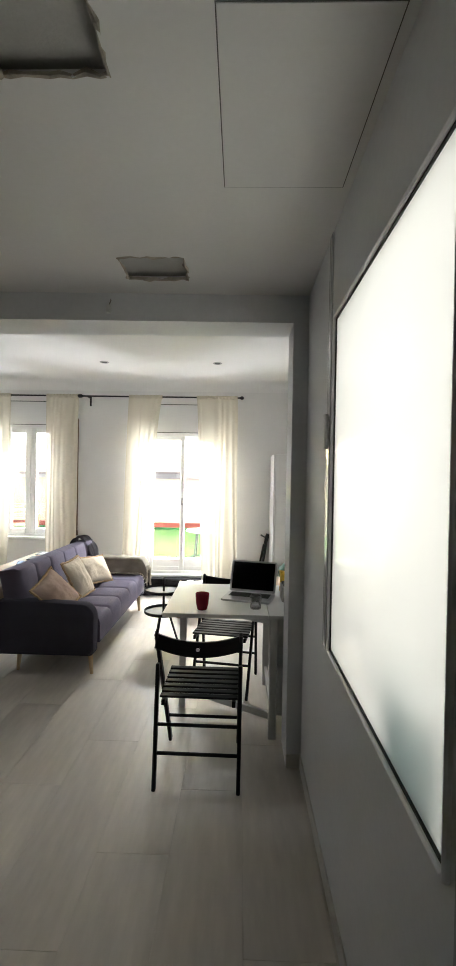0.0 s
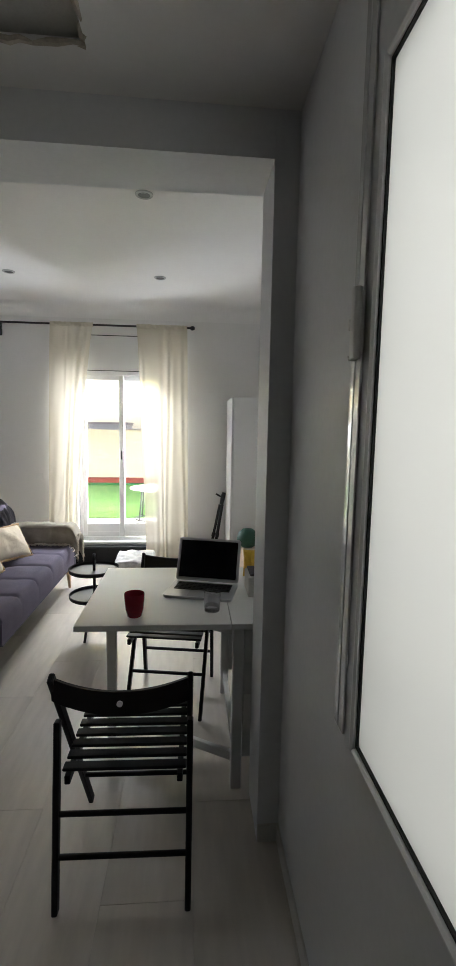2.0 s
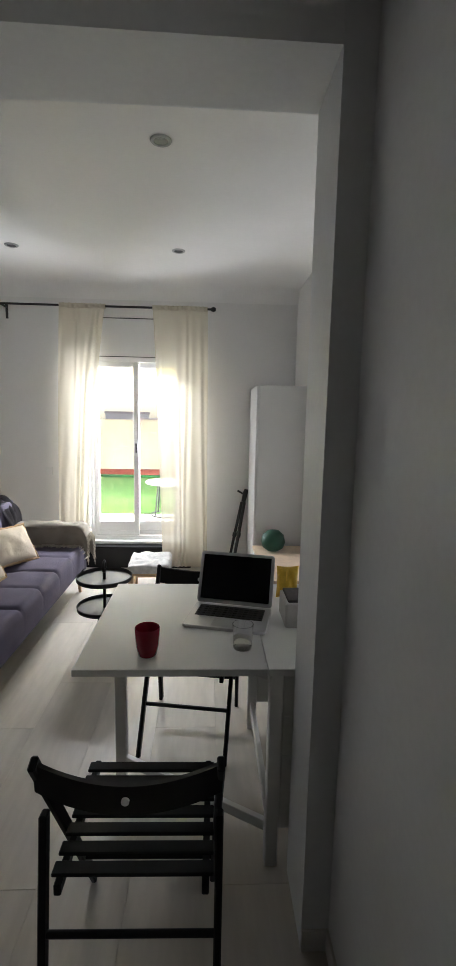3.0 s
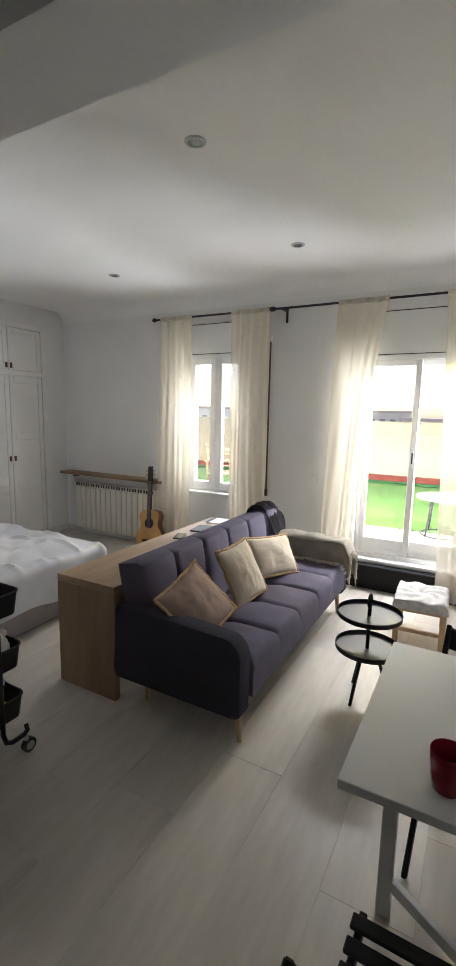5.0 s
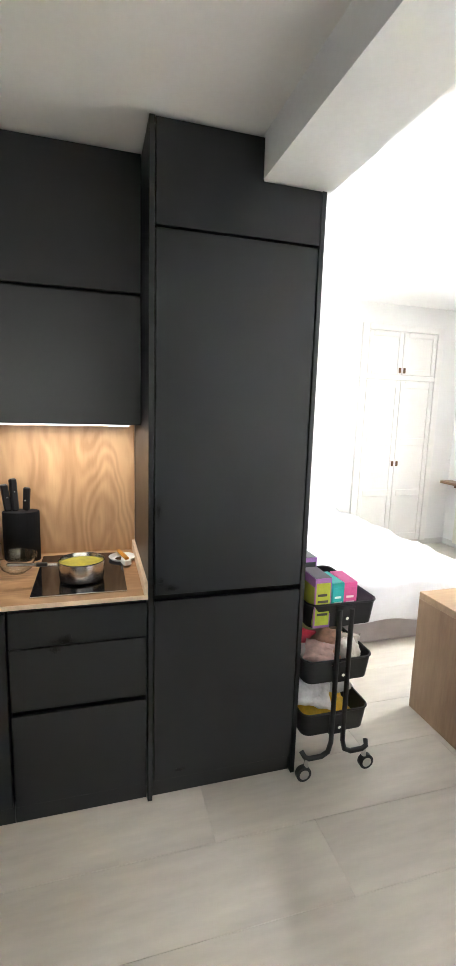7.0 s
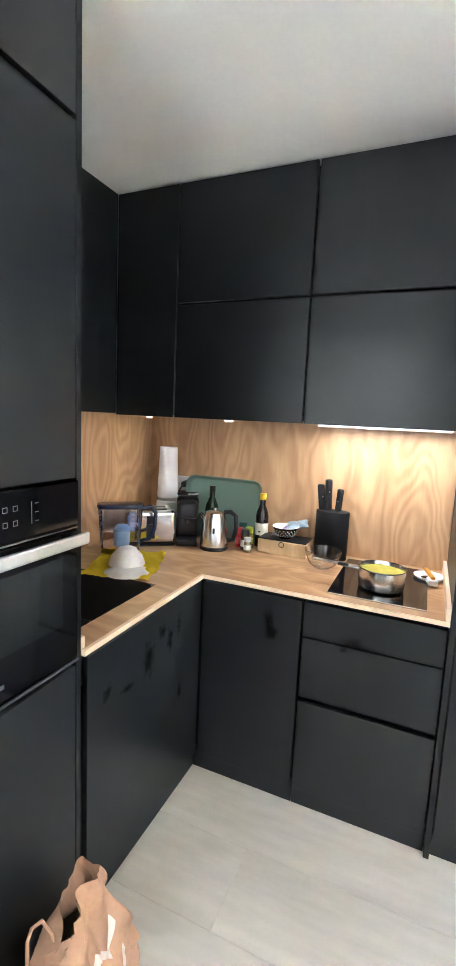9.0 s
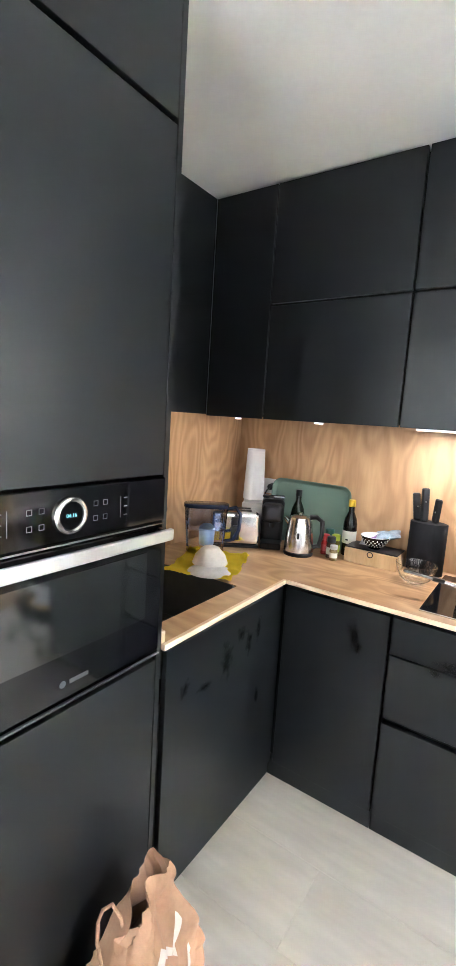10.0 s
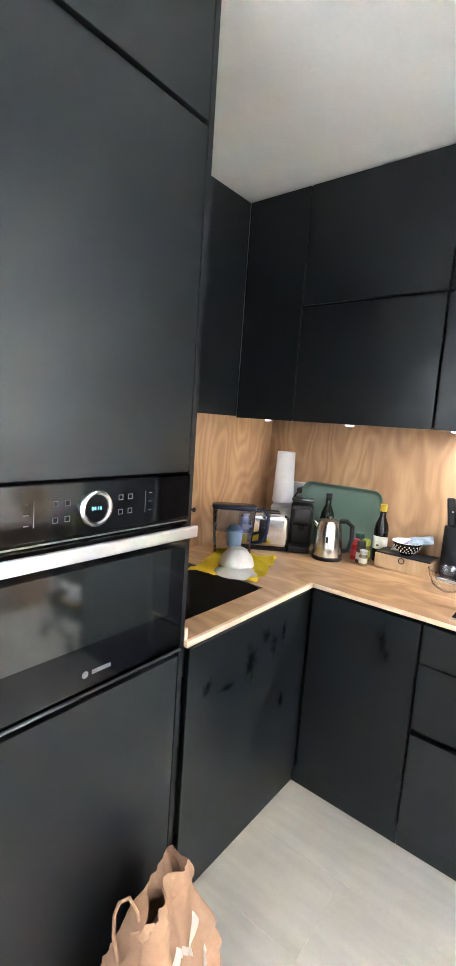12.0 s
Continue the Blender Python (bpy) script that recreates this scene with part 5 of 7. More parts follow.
for i in range(nx + 1):
    row = []
    for j in range(ny + 1):
        x, y = x0 + (x1 - x0) * i / nx, y0 + (y1 - y0) * j / ny
        ox, oy = max(0, x - 1.04), max(0, y - 0.75)
        fold = abs(noise.noise(Vector((x * 2.1 + y * 2.6, y * 1.1 - x * 0.4, 4.2)))) * 0.034 + noise.noise(Vector((x * 6, y * 5, 1.7))) * 0.014
        crease = 0.020 * math.exp(-(noise.noise(Vector((x * 3.0, y * 3.6, 8.0))) / 0.09) ** 2)
        hump = 0.09 * math.exp(-((x + 0.45) ** 2 / 0.25 + (y - 0.1) ** 2 / 0.18))
        z = 0.485 + fold + crease + hump
        px, py = x, y
        d = math.hypot(ox, oy)
        if d > 0:
            r = 0.05
            if d < r * 1.57:
                a = d / r
                out, down = r * math.sin(a), r * (1 - math.cos(a))
            else:
                out, down = r, r + (d - r * 1.57)
            sway = 0.018 * math.sin((x * 1.0 + y) * 17 + 2 * noise.noise(Vector((x * 3, y * 3, 0)))) * min(1, d / 0.2)
            k = (out + 0.012 + sway) / d
            px, py = min(x, 1.04) + ox * k, min(y, 0.75) + oy * k
            z = 0.485 + (fold + crease) * max(0, 1 - d / 0.12) - down + 0.012 * noise.noise(Vector((x * 4, y * 4, 2)))
        row.append(bm.verts.new((px, py, z)))
    g.append(row)
for a, b in zip(g, g[1:]):
    for j in range(ny):
        bm.faces.new((a[j], b[j], b[j + 1], a[j + 1]))
bmesh.ops.recalc_face_normals(bm, faces=bm.faces[:])
part("cloth", bm, SHEET, sh, "", True)

# built-in wardrobe doors in the end wall
WARD = mat("cream_painted_wood", (0.80, 0.785, 0.755), 0.5, vary=0.04, scale=3, bump=0.05)
BRONZE = mat("aged_bronze", (0.16, 0.09, 0.045), 0.4, 0.8, vary=0.2)
wd = thing("built_in_wardrobe", (X_LEFT + 0.001, 5.03, 0), "cream panelled built-in wardrobe with bronze latches", "wardrobe")
WB, WT = 0.06, 2.57
fr_ = bmesh.new()
bm_box(0, 0.03, -0.53, -0.45, WB, WT, 0.006, 2, fr_)
bm_box(0, 0.03, 0.45, 0.53, WB, WT, 0.006, 2, fr_)
bm_box(0, 0.03, -0.45, 0.45, WT - 0.07, WT, 0.006, 2, fr_)
bm_box(0, 0.028, -0.45, 0.45, 1.965, 2.02, 0.006, 2, fr_)
part("frame", fr_, WARD, wd)


def panel_door(y0, y1, z0, z1, panels, parent):
    leaf_ = part("door", bm_box(0.002, 0.012, y0, y1, z0, z1, 0.001), WARD, parent)
    for y_ in (y0, y1 - 0.055):
        part("stile", bm_box(0.0122, 0.024, y_, y_ + 0.055, z0, z1, 0.003), WARD, leaf_)
    zs = [z0] + [z for p in panels for z in p] + [z1]
    for za, zb in zip(zs[::2], zs[1::2]):
        part("rail", bm_box(0.0122, 0.0235, y0 + 0.0555, y1 - 0.0555, za, zb, 0.003), WARD, leaf_)
    return leaf_


for ya, yb, s_ in ((-0.445, -0.004, -1), (0.004, 0.445, 1)):
    d1 = panel_door(ya, yb, 2.025, 2.495, [(2.09, 2.44)], wd)
    d2 = panel_door(ya, yb, 0.08, 1.96, [(0.16, 0.62), (0.70, 1.22), (1.31, 1.88)], wd)
    for d, z in ((d1, 2.075), (d2, 1.01)):
        part("latch", bm_box(0.024, 0.042, s_ * 0.03 - 0.012, s_ * 0.03 + 0.012, z - 0.03, z + 0.03, 0.005, 2), BRONZE, d)

# radiator under a shelf
CREAMRAD = mat("cream_enamel", (0.74, 0.71, 0.60), 0.35, vary=0.03, bump=0)
rd = thing("radiator", (-4.03, Y_FAR - 0.06, 0.08), "cream column radiator on the wall beneath a shelf", "radiator")
n = 15
for i in range(n):
    x = -0.63 + 1.26 * (i + 0.5) / n
    bm = bm_box(x - 0.038, x + 0.038, -0.045, 0.04, 0.0, 0.54, 0.012, 2)
    part("section", bm, CREAMRAD, rd)
    bm = bm_box(x - 0.040, x + 0.040, -0.047, 0.045, 0.5405, 0.60, 0.006)
    part("grille_head", bm, CREAMRAD, rd)
    sl_ = bmesh.new()
    for k in (-1, 1):
        bm_box(x + k * 0.018 - 0.012, x + k * 0.018 + 0.012, -0.0485, -0.0475, 0.552, 0.590, 0, 1, sl_)
    part("slot", sl_, mat("slot_dark", (0.05, 0.05, 0.045), 0.8, bump=0) if i == 0 else bpy.data.materials["slot_dark"], rd, "dark air slots")
part("valve", bm_tube([(0.64, 0, 0.03), (0.70, 0, 0.03), (0.70, 0.0, -0.078)], 0.010, 8), CREAMRAD, rd, "", True)
ws = thing("wall_shelf", (-4.07, Y_FAR - 0.001, 0.775), "narrow brown wooden shelf over the radiator", "shelf")
part("board", bm_box(-0.80, 0.80, -0.17, 0, 0.0, 0.032, 0.004, 2), wood("brown_shelf", (0.22, 0.13, 0.07), (0.36, 0.23, 0.13), 0.5, "X", 1.5, knots=False), ws)
for x in (-0.6, 0.6):
    part("bracket", bm_box(x - 0.012, x + 0.012, -0.13, 0, -0.03, -0.0005, 0.002), BRONZE, ws)

# guitar leaning against the radiator
SPRUCE = wood("spruce_top", (0.52, 0.27, 0.08), (0.68, 0.40, 0.14), 0.25, "Z", 3.0, knots=False, bump=0.01)
ROSEWOOD = mat("dark_rosewood", (0.035, 0.018, 0.012), 0.4, vary=0.25, scale=20, stretch=(1, 1, 0.1))
NECK = mat("mahogany_neck", (0.16, 0.07, 0.035), 0.35, vary=0.15, scale=12)
gt = new("guitar")
tagged(gt, "classical guitar with a honey-coloured top leaning on the radiator", "guitar")
gt.matrix_world = pose(-3.29, 5.50, 0.028, -11.5, -6.0, 4)
keys = [(0.0, 0.03), (0.02, 0.10), (0.06, 0.148), (0.13, 0.174), (0.19, 0.170), (0.25, 0.138), (0.29, 0.117), (0.33, 0.116), (0.38, 0.132), (0.42, 0.132), (0.455, 0.105), (0.47, 0.06), (0.475, 0.03)]
right = [(w, z) for z, w in keys]
outl = right + [(-w, z) for w, z in right[::-1]]
body = bm_prism(outl, 0.0, 0.09)
part("body", body, NECK, gt, "", False, Matrix.Rotation(radians(90), 4, "X") @ Matrix.Translation((0, 0, -0.09)))
top_ = bm_prism([(w * 0.99, z * 0.992 + 0.002) for w, z in outl], 0.0, 0.003)
part("soundboard", top_, SPRUCE, gt, "", False, Matrix.Translation((0, -0.0004, 0)) @ Matrix.Rotation(radians(90), 4, "X"))
disc = lambda r, z, y, d: bm_tube([(0, y, z), (0, y - d, z)], r, 30)
part("rosette", disc(0.058, 0.32, -0.0035, 0.001), ROSEWOOD, gt)
part("sound_hole", disc(0.043, 0.32, -0.0046, 0.0008), GASKET, gt)
part("bridge", bm_box(-0.085, 0.085, -0.014, -0.0035, 0.115, 0.14, 0.003), ROSEWOOD, gt)
part("fingerboard", bm_box(-0.027, 0.027, -0.012, -0.0055, 0.365, 0.79, 0.002), ROSEWOOD, gt)
part("neck", bm_box(-0.025, 0.025, -0.005, 0.016, 0.475, 0.79, 0.004), NECK, gt)
hd_ = part("headstock", bm_box(-0.035, 0.035, -0.004, 0.012, 0.79, 0.965, 0.006), ROSEWOOD, gt)
for s_ in (-1, 1):
    for k in range(3):
        part("tuning_peg", bm_tube([(s_ * 0.034, 0.004, 0.825 + 0.045 * k), (s_ * 0.058, 0.004, 0.825 + 0.045 * k)], [0.004, 0.009], 8), CHROME, hd_)
st_ = bmesh.new()
for k in range(6):
    x = -0.02 + 0.008 * k
    bm_tube([(x, -0.016, 0.13), (x * 0.8, -0.0155, 0.80)], 0.0008, 4, st_)
part("strings", st_, CHROME, gt)

# black three-tier trolley
ct = thing("trolley", (-2.09, 2.650, 0), "black metal three-tier trolley on castors filled with packets", "trolley")
CX, CYH = 0.225, 0.160


def basket(z0, z1):
    o = bmesh.new()
    outer, inner = rounded(-CX, CX, -CYH, CYH, 0.04, 5), rounded(-CX + 0.004, CX - 0.004, -CYH + 0.004, CYH - 0.004, 0.037, 5)
    ring_ = []
    for pts, z, k in ((outer, z0, 0.94), (outer, z1, 1.0), (inner, z1, 1.0), (inner, z0 + 0.004, 0.94)):
        ring_.append([o.verts.new((x * k, y * k, z)) for x, y in pts])
    for a, b in zip(ring_, ring_[1:]):
        for i in range(len(a)):
            j = (i + 1) % len(a)
            o.faces.new((a[i], a[j], b[j], b[i]))
    o.faces.new(ring_[0][::-1])
    o.faces.new(ring_[-1])
    bmesh.ops.recalc_face_normals(o, faces=o.faces[:])
    return o


BASKETS = [(0.685, 0.79), (0.43, 0.535), (0.185, 0.29)]
for z0, z1 in BASKETS:
    bk = part("basket", basket(z0, z1), BLACK_METAL, ct, "", True)
    part("rim", bm_tube([(x, y, z1) for x, y in rounded(-CX, CX, -CYH, CYH, 0.04, 5)], 0.005, 6, None, True), BLACK_METAL, bk, "", True)
for sx in (-1, 1):
    for sy in (-1, 1):
        X = sx * (CX + 0.012)
        part("upright", bm_tube([(X, sy * 0.028, 0.77), (X, sy * 0.028, 0.16), (X, sy * 0.04, 0.115), (X, sy * 0.07, 0.098), (X, sy * 0.13, 0.098), (X, sy * 0.150, 0.11), (X - sx * 0.02, sy * 0.158, 0.125)], 0.011, 10), BLACK_METAL, ct, "", True)
        ca = part("castor", bm_tube([(X, sy * 0.142, 0.10), (X, sy * 0.142, 0.065)], [0.008, 0.012], 10), CHROME, ct, "", True)
        wheel = bm_tube([(X - 0.011, sy * 0.153, 0.034), (X + 0.011, sy * 0.153, 0.034)], 0.034, 22)
        part("wheel", wheel, BLACK_PLASTIC, ca, "", True)
        part("hub", bm_tube([(X - 0.013, sy * 0.153, 0.034), (X + 0.013, sy * 0.153, 0.034)], 0.022, 16), CHROME, ca, "", True)
    for z0, z1 in BASKETS:
        part("bolt", bm_tube([(sx * (CX + 0.004), 0, z0 + 0.05), (sx * (CX + 0.026), 0, z0 + 0.05)], 0.007, 10), CHROME, ct, "", True)
        part("cross_plate", bm_box(sx * (CX + 0.008) - 0.004, sx * (CX + 0.008) + 0.004, -0.04, 0.04, z0 + 0.01, z1 - 0.005, 0.001), BLACK_METAL, ct)


def carton(at, w, d, h, colours, label, rz=0):
    t = thing("carton", at, label, "box", rz, "packets on the trolley")
    part("body", bm_box(-w / 2, w / 2, -d / 2, d / 2, 0, h, 0.001), mat(label.split()[0] + "_card", colours[0], 0.45, vary=0.06, bump=0.02), t)
    m2 = mat(label.split()[0] + "_print", colours[1], 0.45, vary=0.15, scale=25, bump=0)
    part("front_print", bm_box(w / 2 + 0.0003, w / 2 + 0.0012, -d / 2 + 0.006, d / 2 - 0.006, 0.012, h - 0.02), m2, t)
    part("side_print", bm_box(-w / 2 + 0.004, w / 2 - 0.004, -d / 2 - 0.0012, -d / 2 - 0.0003, 0.008, h * 0.82), m2, t)
    part("lid_flap", bm_box(-w / 2 + 0.002, w / 2 - 0.002, -d / 2 + 0.002, d / 2 - 0.002, h + 0.0003, h + 0.0015), mat(label.split()[0] + "_flap", colours[2], 0.5, bump=0), t)
    bars = bmesh.new()
    for k in range(4):
        z = h * (0.25 + 0.13 * k)
        bm_box(w / 2 + 0.0013, w / 2 + 0.0018, -d * 0.32, d * (0.32 - 0.08 * (k % 2)), z, z + h * 0.05, 0, 1, bars)
    part("lettering", bars, mat(label.split()[0] + "_ink", colours[3], 0.5, bump=0), t)
    return t


TB = 0.6895
carton((-1.94, 2.548, TB), 0.14, 0.075, 0.215, ((0.30, 0.13, 0.38), (0.42, 0.48, 0.04), (0.09, 0.08, 0.10), (0.06, 0.05, 0.05)), "lime and purple tea carton standing in the trolley", 0)
carton((-1.95, 2.622, TB), 0.14, 0.055, 0.185, ((0.02, 0.45, 0.47), (0.02, 0.45, 0.47), (0.03, 0.40, 0.42), (0.75, 0.85, 0.85)), "teal tea carton standing in the trolley", 2)
carton((-1.95, 2.684, TB), 0.14, 0.06, 0.185, ((0.75, 0.10, 0.34), (0.75, 0.10, 0.34), (0.60, 0.08, 0.28), (0.9, 0.75, 0.8)), "pink tea carton standing in the trolley", -2)
carton((-2.12, 2.56, TB), 0.12, 0.10, 0.24, ((0.30, 0.13, 0.38), (0.05, 0.05, 0.055), (0.05, 0.05, 0.055), (0.35, 0.2, 0.45)), "purple and black carton standing in the trolley", 0)
tn = thing("tin", (-2.0, 2.755, TB), "small grey metal tin in the trolley", "tin")
part("body", bm_lathe([(0, 0), (0.035, 0), (0.036, 0.06), (0.034, 0.062), (0, 0.063)], 24), STEEL, tn, "", True)


def packet(at, w, h, t, rot, colour, label, seed, rough=0.35):
    o = new("packet")
    o.matrix_world = pose(*at, *rot)
    tagged(o, label, "packet", "packets on the trolley")
    bm = bm_pillow(w, h, t, 14, seed)
    for v in bm.verts:
        v.co += Vector((1, 1, 1)) * 0.008 * noise.noise(v.co * 28 + Vector((seed, 0, 0)))
    part("bag", bm, mat("film_%d" % seed, colour, rough, vary=0.25, scale=18, bump=0.3, fine=60), o, "", True)
    return o


PK = [((-1.96, 2.60, 0.50), 0.16, 0.14, 0.06, (70, 0, 80), (0.62, 0.58, 0.56), "crumpled white food packet in the trolley"),
      ((-2.06, 2.57, 0.53), 0.15, 0.14, 0.06, (60, 10, 60), (0.62, 0.04, 0.08), "red food packet in the trolley"),
      ((-1.96, 2.70, 0.49), 0.16, 0.12, 0.06, (50, 0, 100), (0.58, 0.30, 0.22), "clear bag of pasta in the trolley"),
      ((-2.00, 2.79, 0.50), 0.13, 0.15, 0.06, (75, 8, 85), (0.34, 0.30, 0.28), "grey crackling food bag in the trolley"),
      ((-2.16, 2.68, 0.52), 0.16, 0.15, 0.07, (70, 0, 90), (0.35, 0.45, 0.20), "green food packet in the trolley"),
      ((-2.18, 2.79, 0.52), 0.13, 0.15, 0.06, (80, 0, 70), (0.30, 0.22, 0.16), "brown paper food packet in the trolley"),
      ((-1.97, 2.66, 0.255), 0.26, 0.14, 0.08, (20, 0, 95), (0.72, 0.44, 0.03), "long yellow bag of pasta in the trolley"),
      ((-2.04, 2.60, 0.31), 0.22, 0.16, 0.07, (30, 5, 80), (0.60, 0.60, 0.62), "white plastic carrier bag in the trolley"),
      ((-2.06, 2.74, 0.32), 0.20, 0.16, 0.07, (35, -8, 100), (0.42, 0.42, 0.44), "grey plastic carrier bag in the trolley"),
      ((-2.18, 2.68, 0.27), 0.20, 0.22, 0.10, (10, 0, 0), (0.30, 0.22, 0.15), "brown bag at the back of the trolley")]
PK += [((-1.93, 2.61, 0.545), 0.13, 0.10, 0.05, (35, 5, 60), (0.62, 0.42, 0.40), "red and white snack bag in the trolley"),
       ((-1.93, 2.76, 0.53), 0.12, 0.13, 0.06, (60, 10, 120), (0.52, 0.50, 0.47), "crumpled clear bag in the trolley"),
       ((-2.02, 2.68, 0.565), 0.15, 0.11, 0.05, (20, -10, 40), (0.60, 0.34, 0.26), "orange-pink food packet in the trolley"),
       ((-1.95, 2.60, 0.335), 0.17, 0.12, 0.06, (40, 8, 75), (0.70, 0.70, 0.72), "crumpled white bag in the lowest basket")]
for k, (a, w, h, t, r, c, lab) in enumerate(PK):
    packet((a[0], a[1] - 0.03, a[2]), w, h, t, r, c, lab, 20 + k)

# ---- terrace and distance ----
ZT = 0.24
GRASSY = mat("artificial_grass", (0.05, 0.12, 0.02), 0.9, vary=0.2, scale=8, bump=0.6, fine=90)
box_set("ground", [(-600, 600, ft + 0.02, 900, -14.2, -14)], mat("far_ground", (0.25, 0.24, 0.20), 0.9, vary=0.3, scale=0.05), "distant town ground far below the terrace", "ground")
box_set("terrace_floor", [(-7, 4, ft + 0.002, 12.2, -0.2, ZT - 0.03)], mat("terrace_screed", (0.42, 0.40, 0.36), 0.8, vary=0.1), "terrace slab outside", "floor")
box_set("terrace_lawn", [(-7, 4, 7.35, 11.35, ZT - 0.029, ZT)], GRASSY, "bright green artificial lawn on the terrace", "artificial lawn")
DECK = mat("grey_decking", (0.40, 0.37, 0.33), 0.7, vary=0.15, scale=5, per_object=0.1)
dkk = tagged(new("terrace_deck"), "grey decking boards outside the terrace door", "decking", kind="structure")
me = bpy.data.meshes.new("board")
bm = bm_box(0, 0.135, 0, 7.33 - ft - 0.01, 0, 0.028, 0.003)
bm.to_mesh(me)
bm.free()
me.materials.append(DECK)
for i in range(28):
    b = new("board", me)
    b.location = (-3.6 + 0.142 * i, ft + 0.005, ZT - 0.0295)
    b.parent = dkk
box_set("terrace_kerb", [(-7, 4, 11.36, 11.48, ZT - 0.03, ZT + 0.14)], mat("red_tile", (0.22, 0.045, 0.03), 0.7, vary=0.15), "red tiled kerb below the parapet", "kerb")
box_set("terrace_hedge_strip", [(-7, 4, 11.20, 11.355, ZT - 0.029, ZT + 0.03)], mat("dark_green_strip", (0.03, 0.16, 0.05), 0.9, vary=0.2), "dark green strip along the kerb", "kerb")
box_set("terrace_parapet", [(-7, 4, 11.5, 11.7, ZT - 0.03, 1.47), (-7.2, -7, ft, 11.7, ZT - 0.03, 1.47), (4, 4.2, ft, 11.7, ZT - 0.03, 1.47)], mat("cream_render", (0.50, 0.42, 0.31), 0.85, vary=0.08, scale=3, bump=0.2), "cream rendered terrace parapet", "parapet")
AW = cloth_sheer("yellow_awning_cloth", (0.78, 0.62, 0.26), 0.0, 0.18)
aw = thing("awning", (-1.4, ft + 0.01, 2.94), "yellow striped cloth awning over the terrace", "awning")
bm = bmesh.new()
n = 24
rows_ = []
for k in range(9):
    v = k / 8
    rows_.append([bm.verts.new((-2.2 + 4.6 * i / n, 0.02 + 2.4 * v, -0.78 * v - 0.05 * math.sin(math.pi * v))) for i in range(n + 1)])
rows_.append([bm.verts.new((-2.2 + 4.6 * i / n, 2.43, -0.78 - 0.20 - 0.02 * (i % 2))) for i in range(n + 1)])
for a, b in zip(rows_, rows_[1:]):
    for i in range(n):
        bm.faces.new((a[i], a[i + 1], b[i + 1], b[i]))
part("cloth", bm, AW, aw)
part("front_bar", bm_tube([(-2.22, 2.42, -0.78), (2.42, 2.42, -0.78)], 0.025, 10), ALU, aw)
for x in (-2.0, 2.2):
    part("arm", bm_tube([(x, 0.0, -0.25), (x, 2.4, -0.78)], 0.018, 8), ALU, aw)
part("cassette", bm_box(-2.25, 2.45, -0.004, 0.10, -0.05, 0.07, 0.01), ALU, aw)
# upper facade of the house, which shades the terrace edge
box_set("house_front", [(-8, X_LEFT - WALL_T, ft - 0.2, ft, 0, 3.4), (X_LIV + WALL_T, 5, ft - 0.2, ft, 0, 3.4), (X_LEFT - WALL_T, X_LIV + WALL_T, ft - 0.1, ft, Z_LIV + 0.12, 3.4)], mat("house_render", (0.6, 0.55, 0.45), 0.85, vary=0.06), "rendered house front above the terrace", "facade")
# low terrace table
ot = thing("terrace_table", (-0.42, 7.27, ZT), "low round white terrace table on black legs", "table")
part("top", bm_lathe([(0, 0.43), (0.31, 0.43), (0.32, 0.44), (0.32, 0.452), (0.31, 0.458), (0, 0.458)], 40), WHITE_GLOSS, ot, "", True)
for k in range(4):
    a = radians(45 + 90 * k)
    part("leg", bm_tube([(0.20 * math.cos(a), 0.20 * math.sin(a), 0.43), (0.25 * math.cos(a), 0.25 * math.sin(a), 0.0)], 0.011, 8), BLACK_METAL, ot)
part("foot_ring", bm_tube([(0.25 * math.cos(2 * math.pi * i / 28), 0.25 * math.sin(2 * math.pi * i / 28), 0.012) for i in range(28)], 0.009, 6, None, True), BLACK_METAL, ot)
# terrace chair seen through the window
oc = thing("terrace_chair", (-3.55, 7.6, ZT), "brown wooden folding chair on the terrace", "chair", 25)
TEAK = mat("weathered_teak", (0.22, 0.13, 0.08), 0.7, vary=0.2, scale=10)
for s_ in (-0.22, 0.22):
    part("leg", bm_bar((s_, -0.22, 0.88), (s_, 0.24, 0.0), 0.025, 0.04), TEAK, oc)
    part("leg", bm_bar((s_ * 0.88, 0.22, 0.46), (s_ * 0.88, -0.22, 0.0), 0.025, 0.04), TEAK, oc)
    part("armrest", bm_box(s_ - 0.025, s_ + 0.025, -0.2, 0.22, 0.62, 0.645, 0.005), TEAK, oc)
for k in range(6):
    part("slat", bm_box(-0.2, 0.2, -0.18 + 0.07 * k, -0.13 + 0.07 * k, 0.44, 0.46, 0.004), TEAK, oc)
for k in range(4):
    part("back_slat", bm_bar((-0.22, -0.05 - 0.045 * k, 0.56 + 0.085 * k), (0.22, -0.05 - 0.045 * k, 0.56 + 0.085 * k), 0.05, 0.015), TEAK, oc)
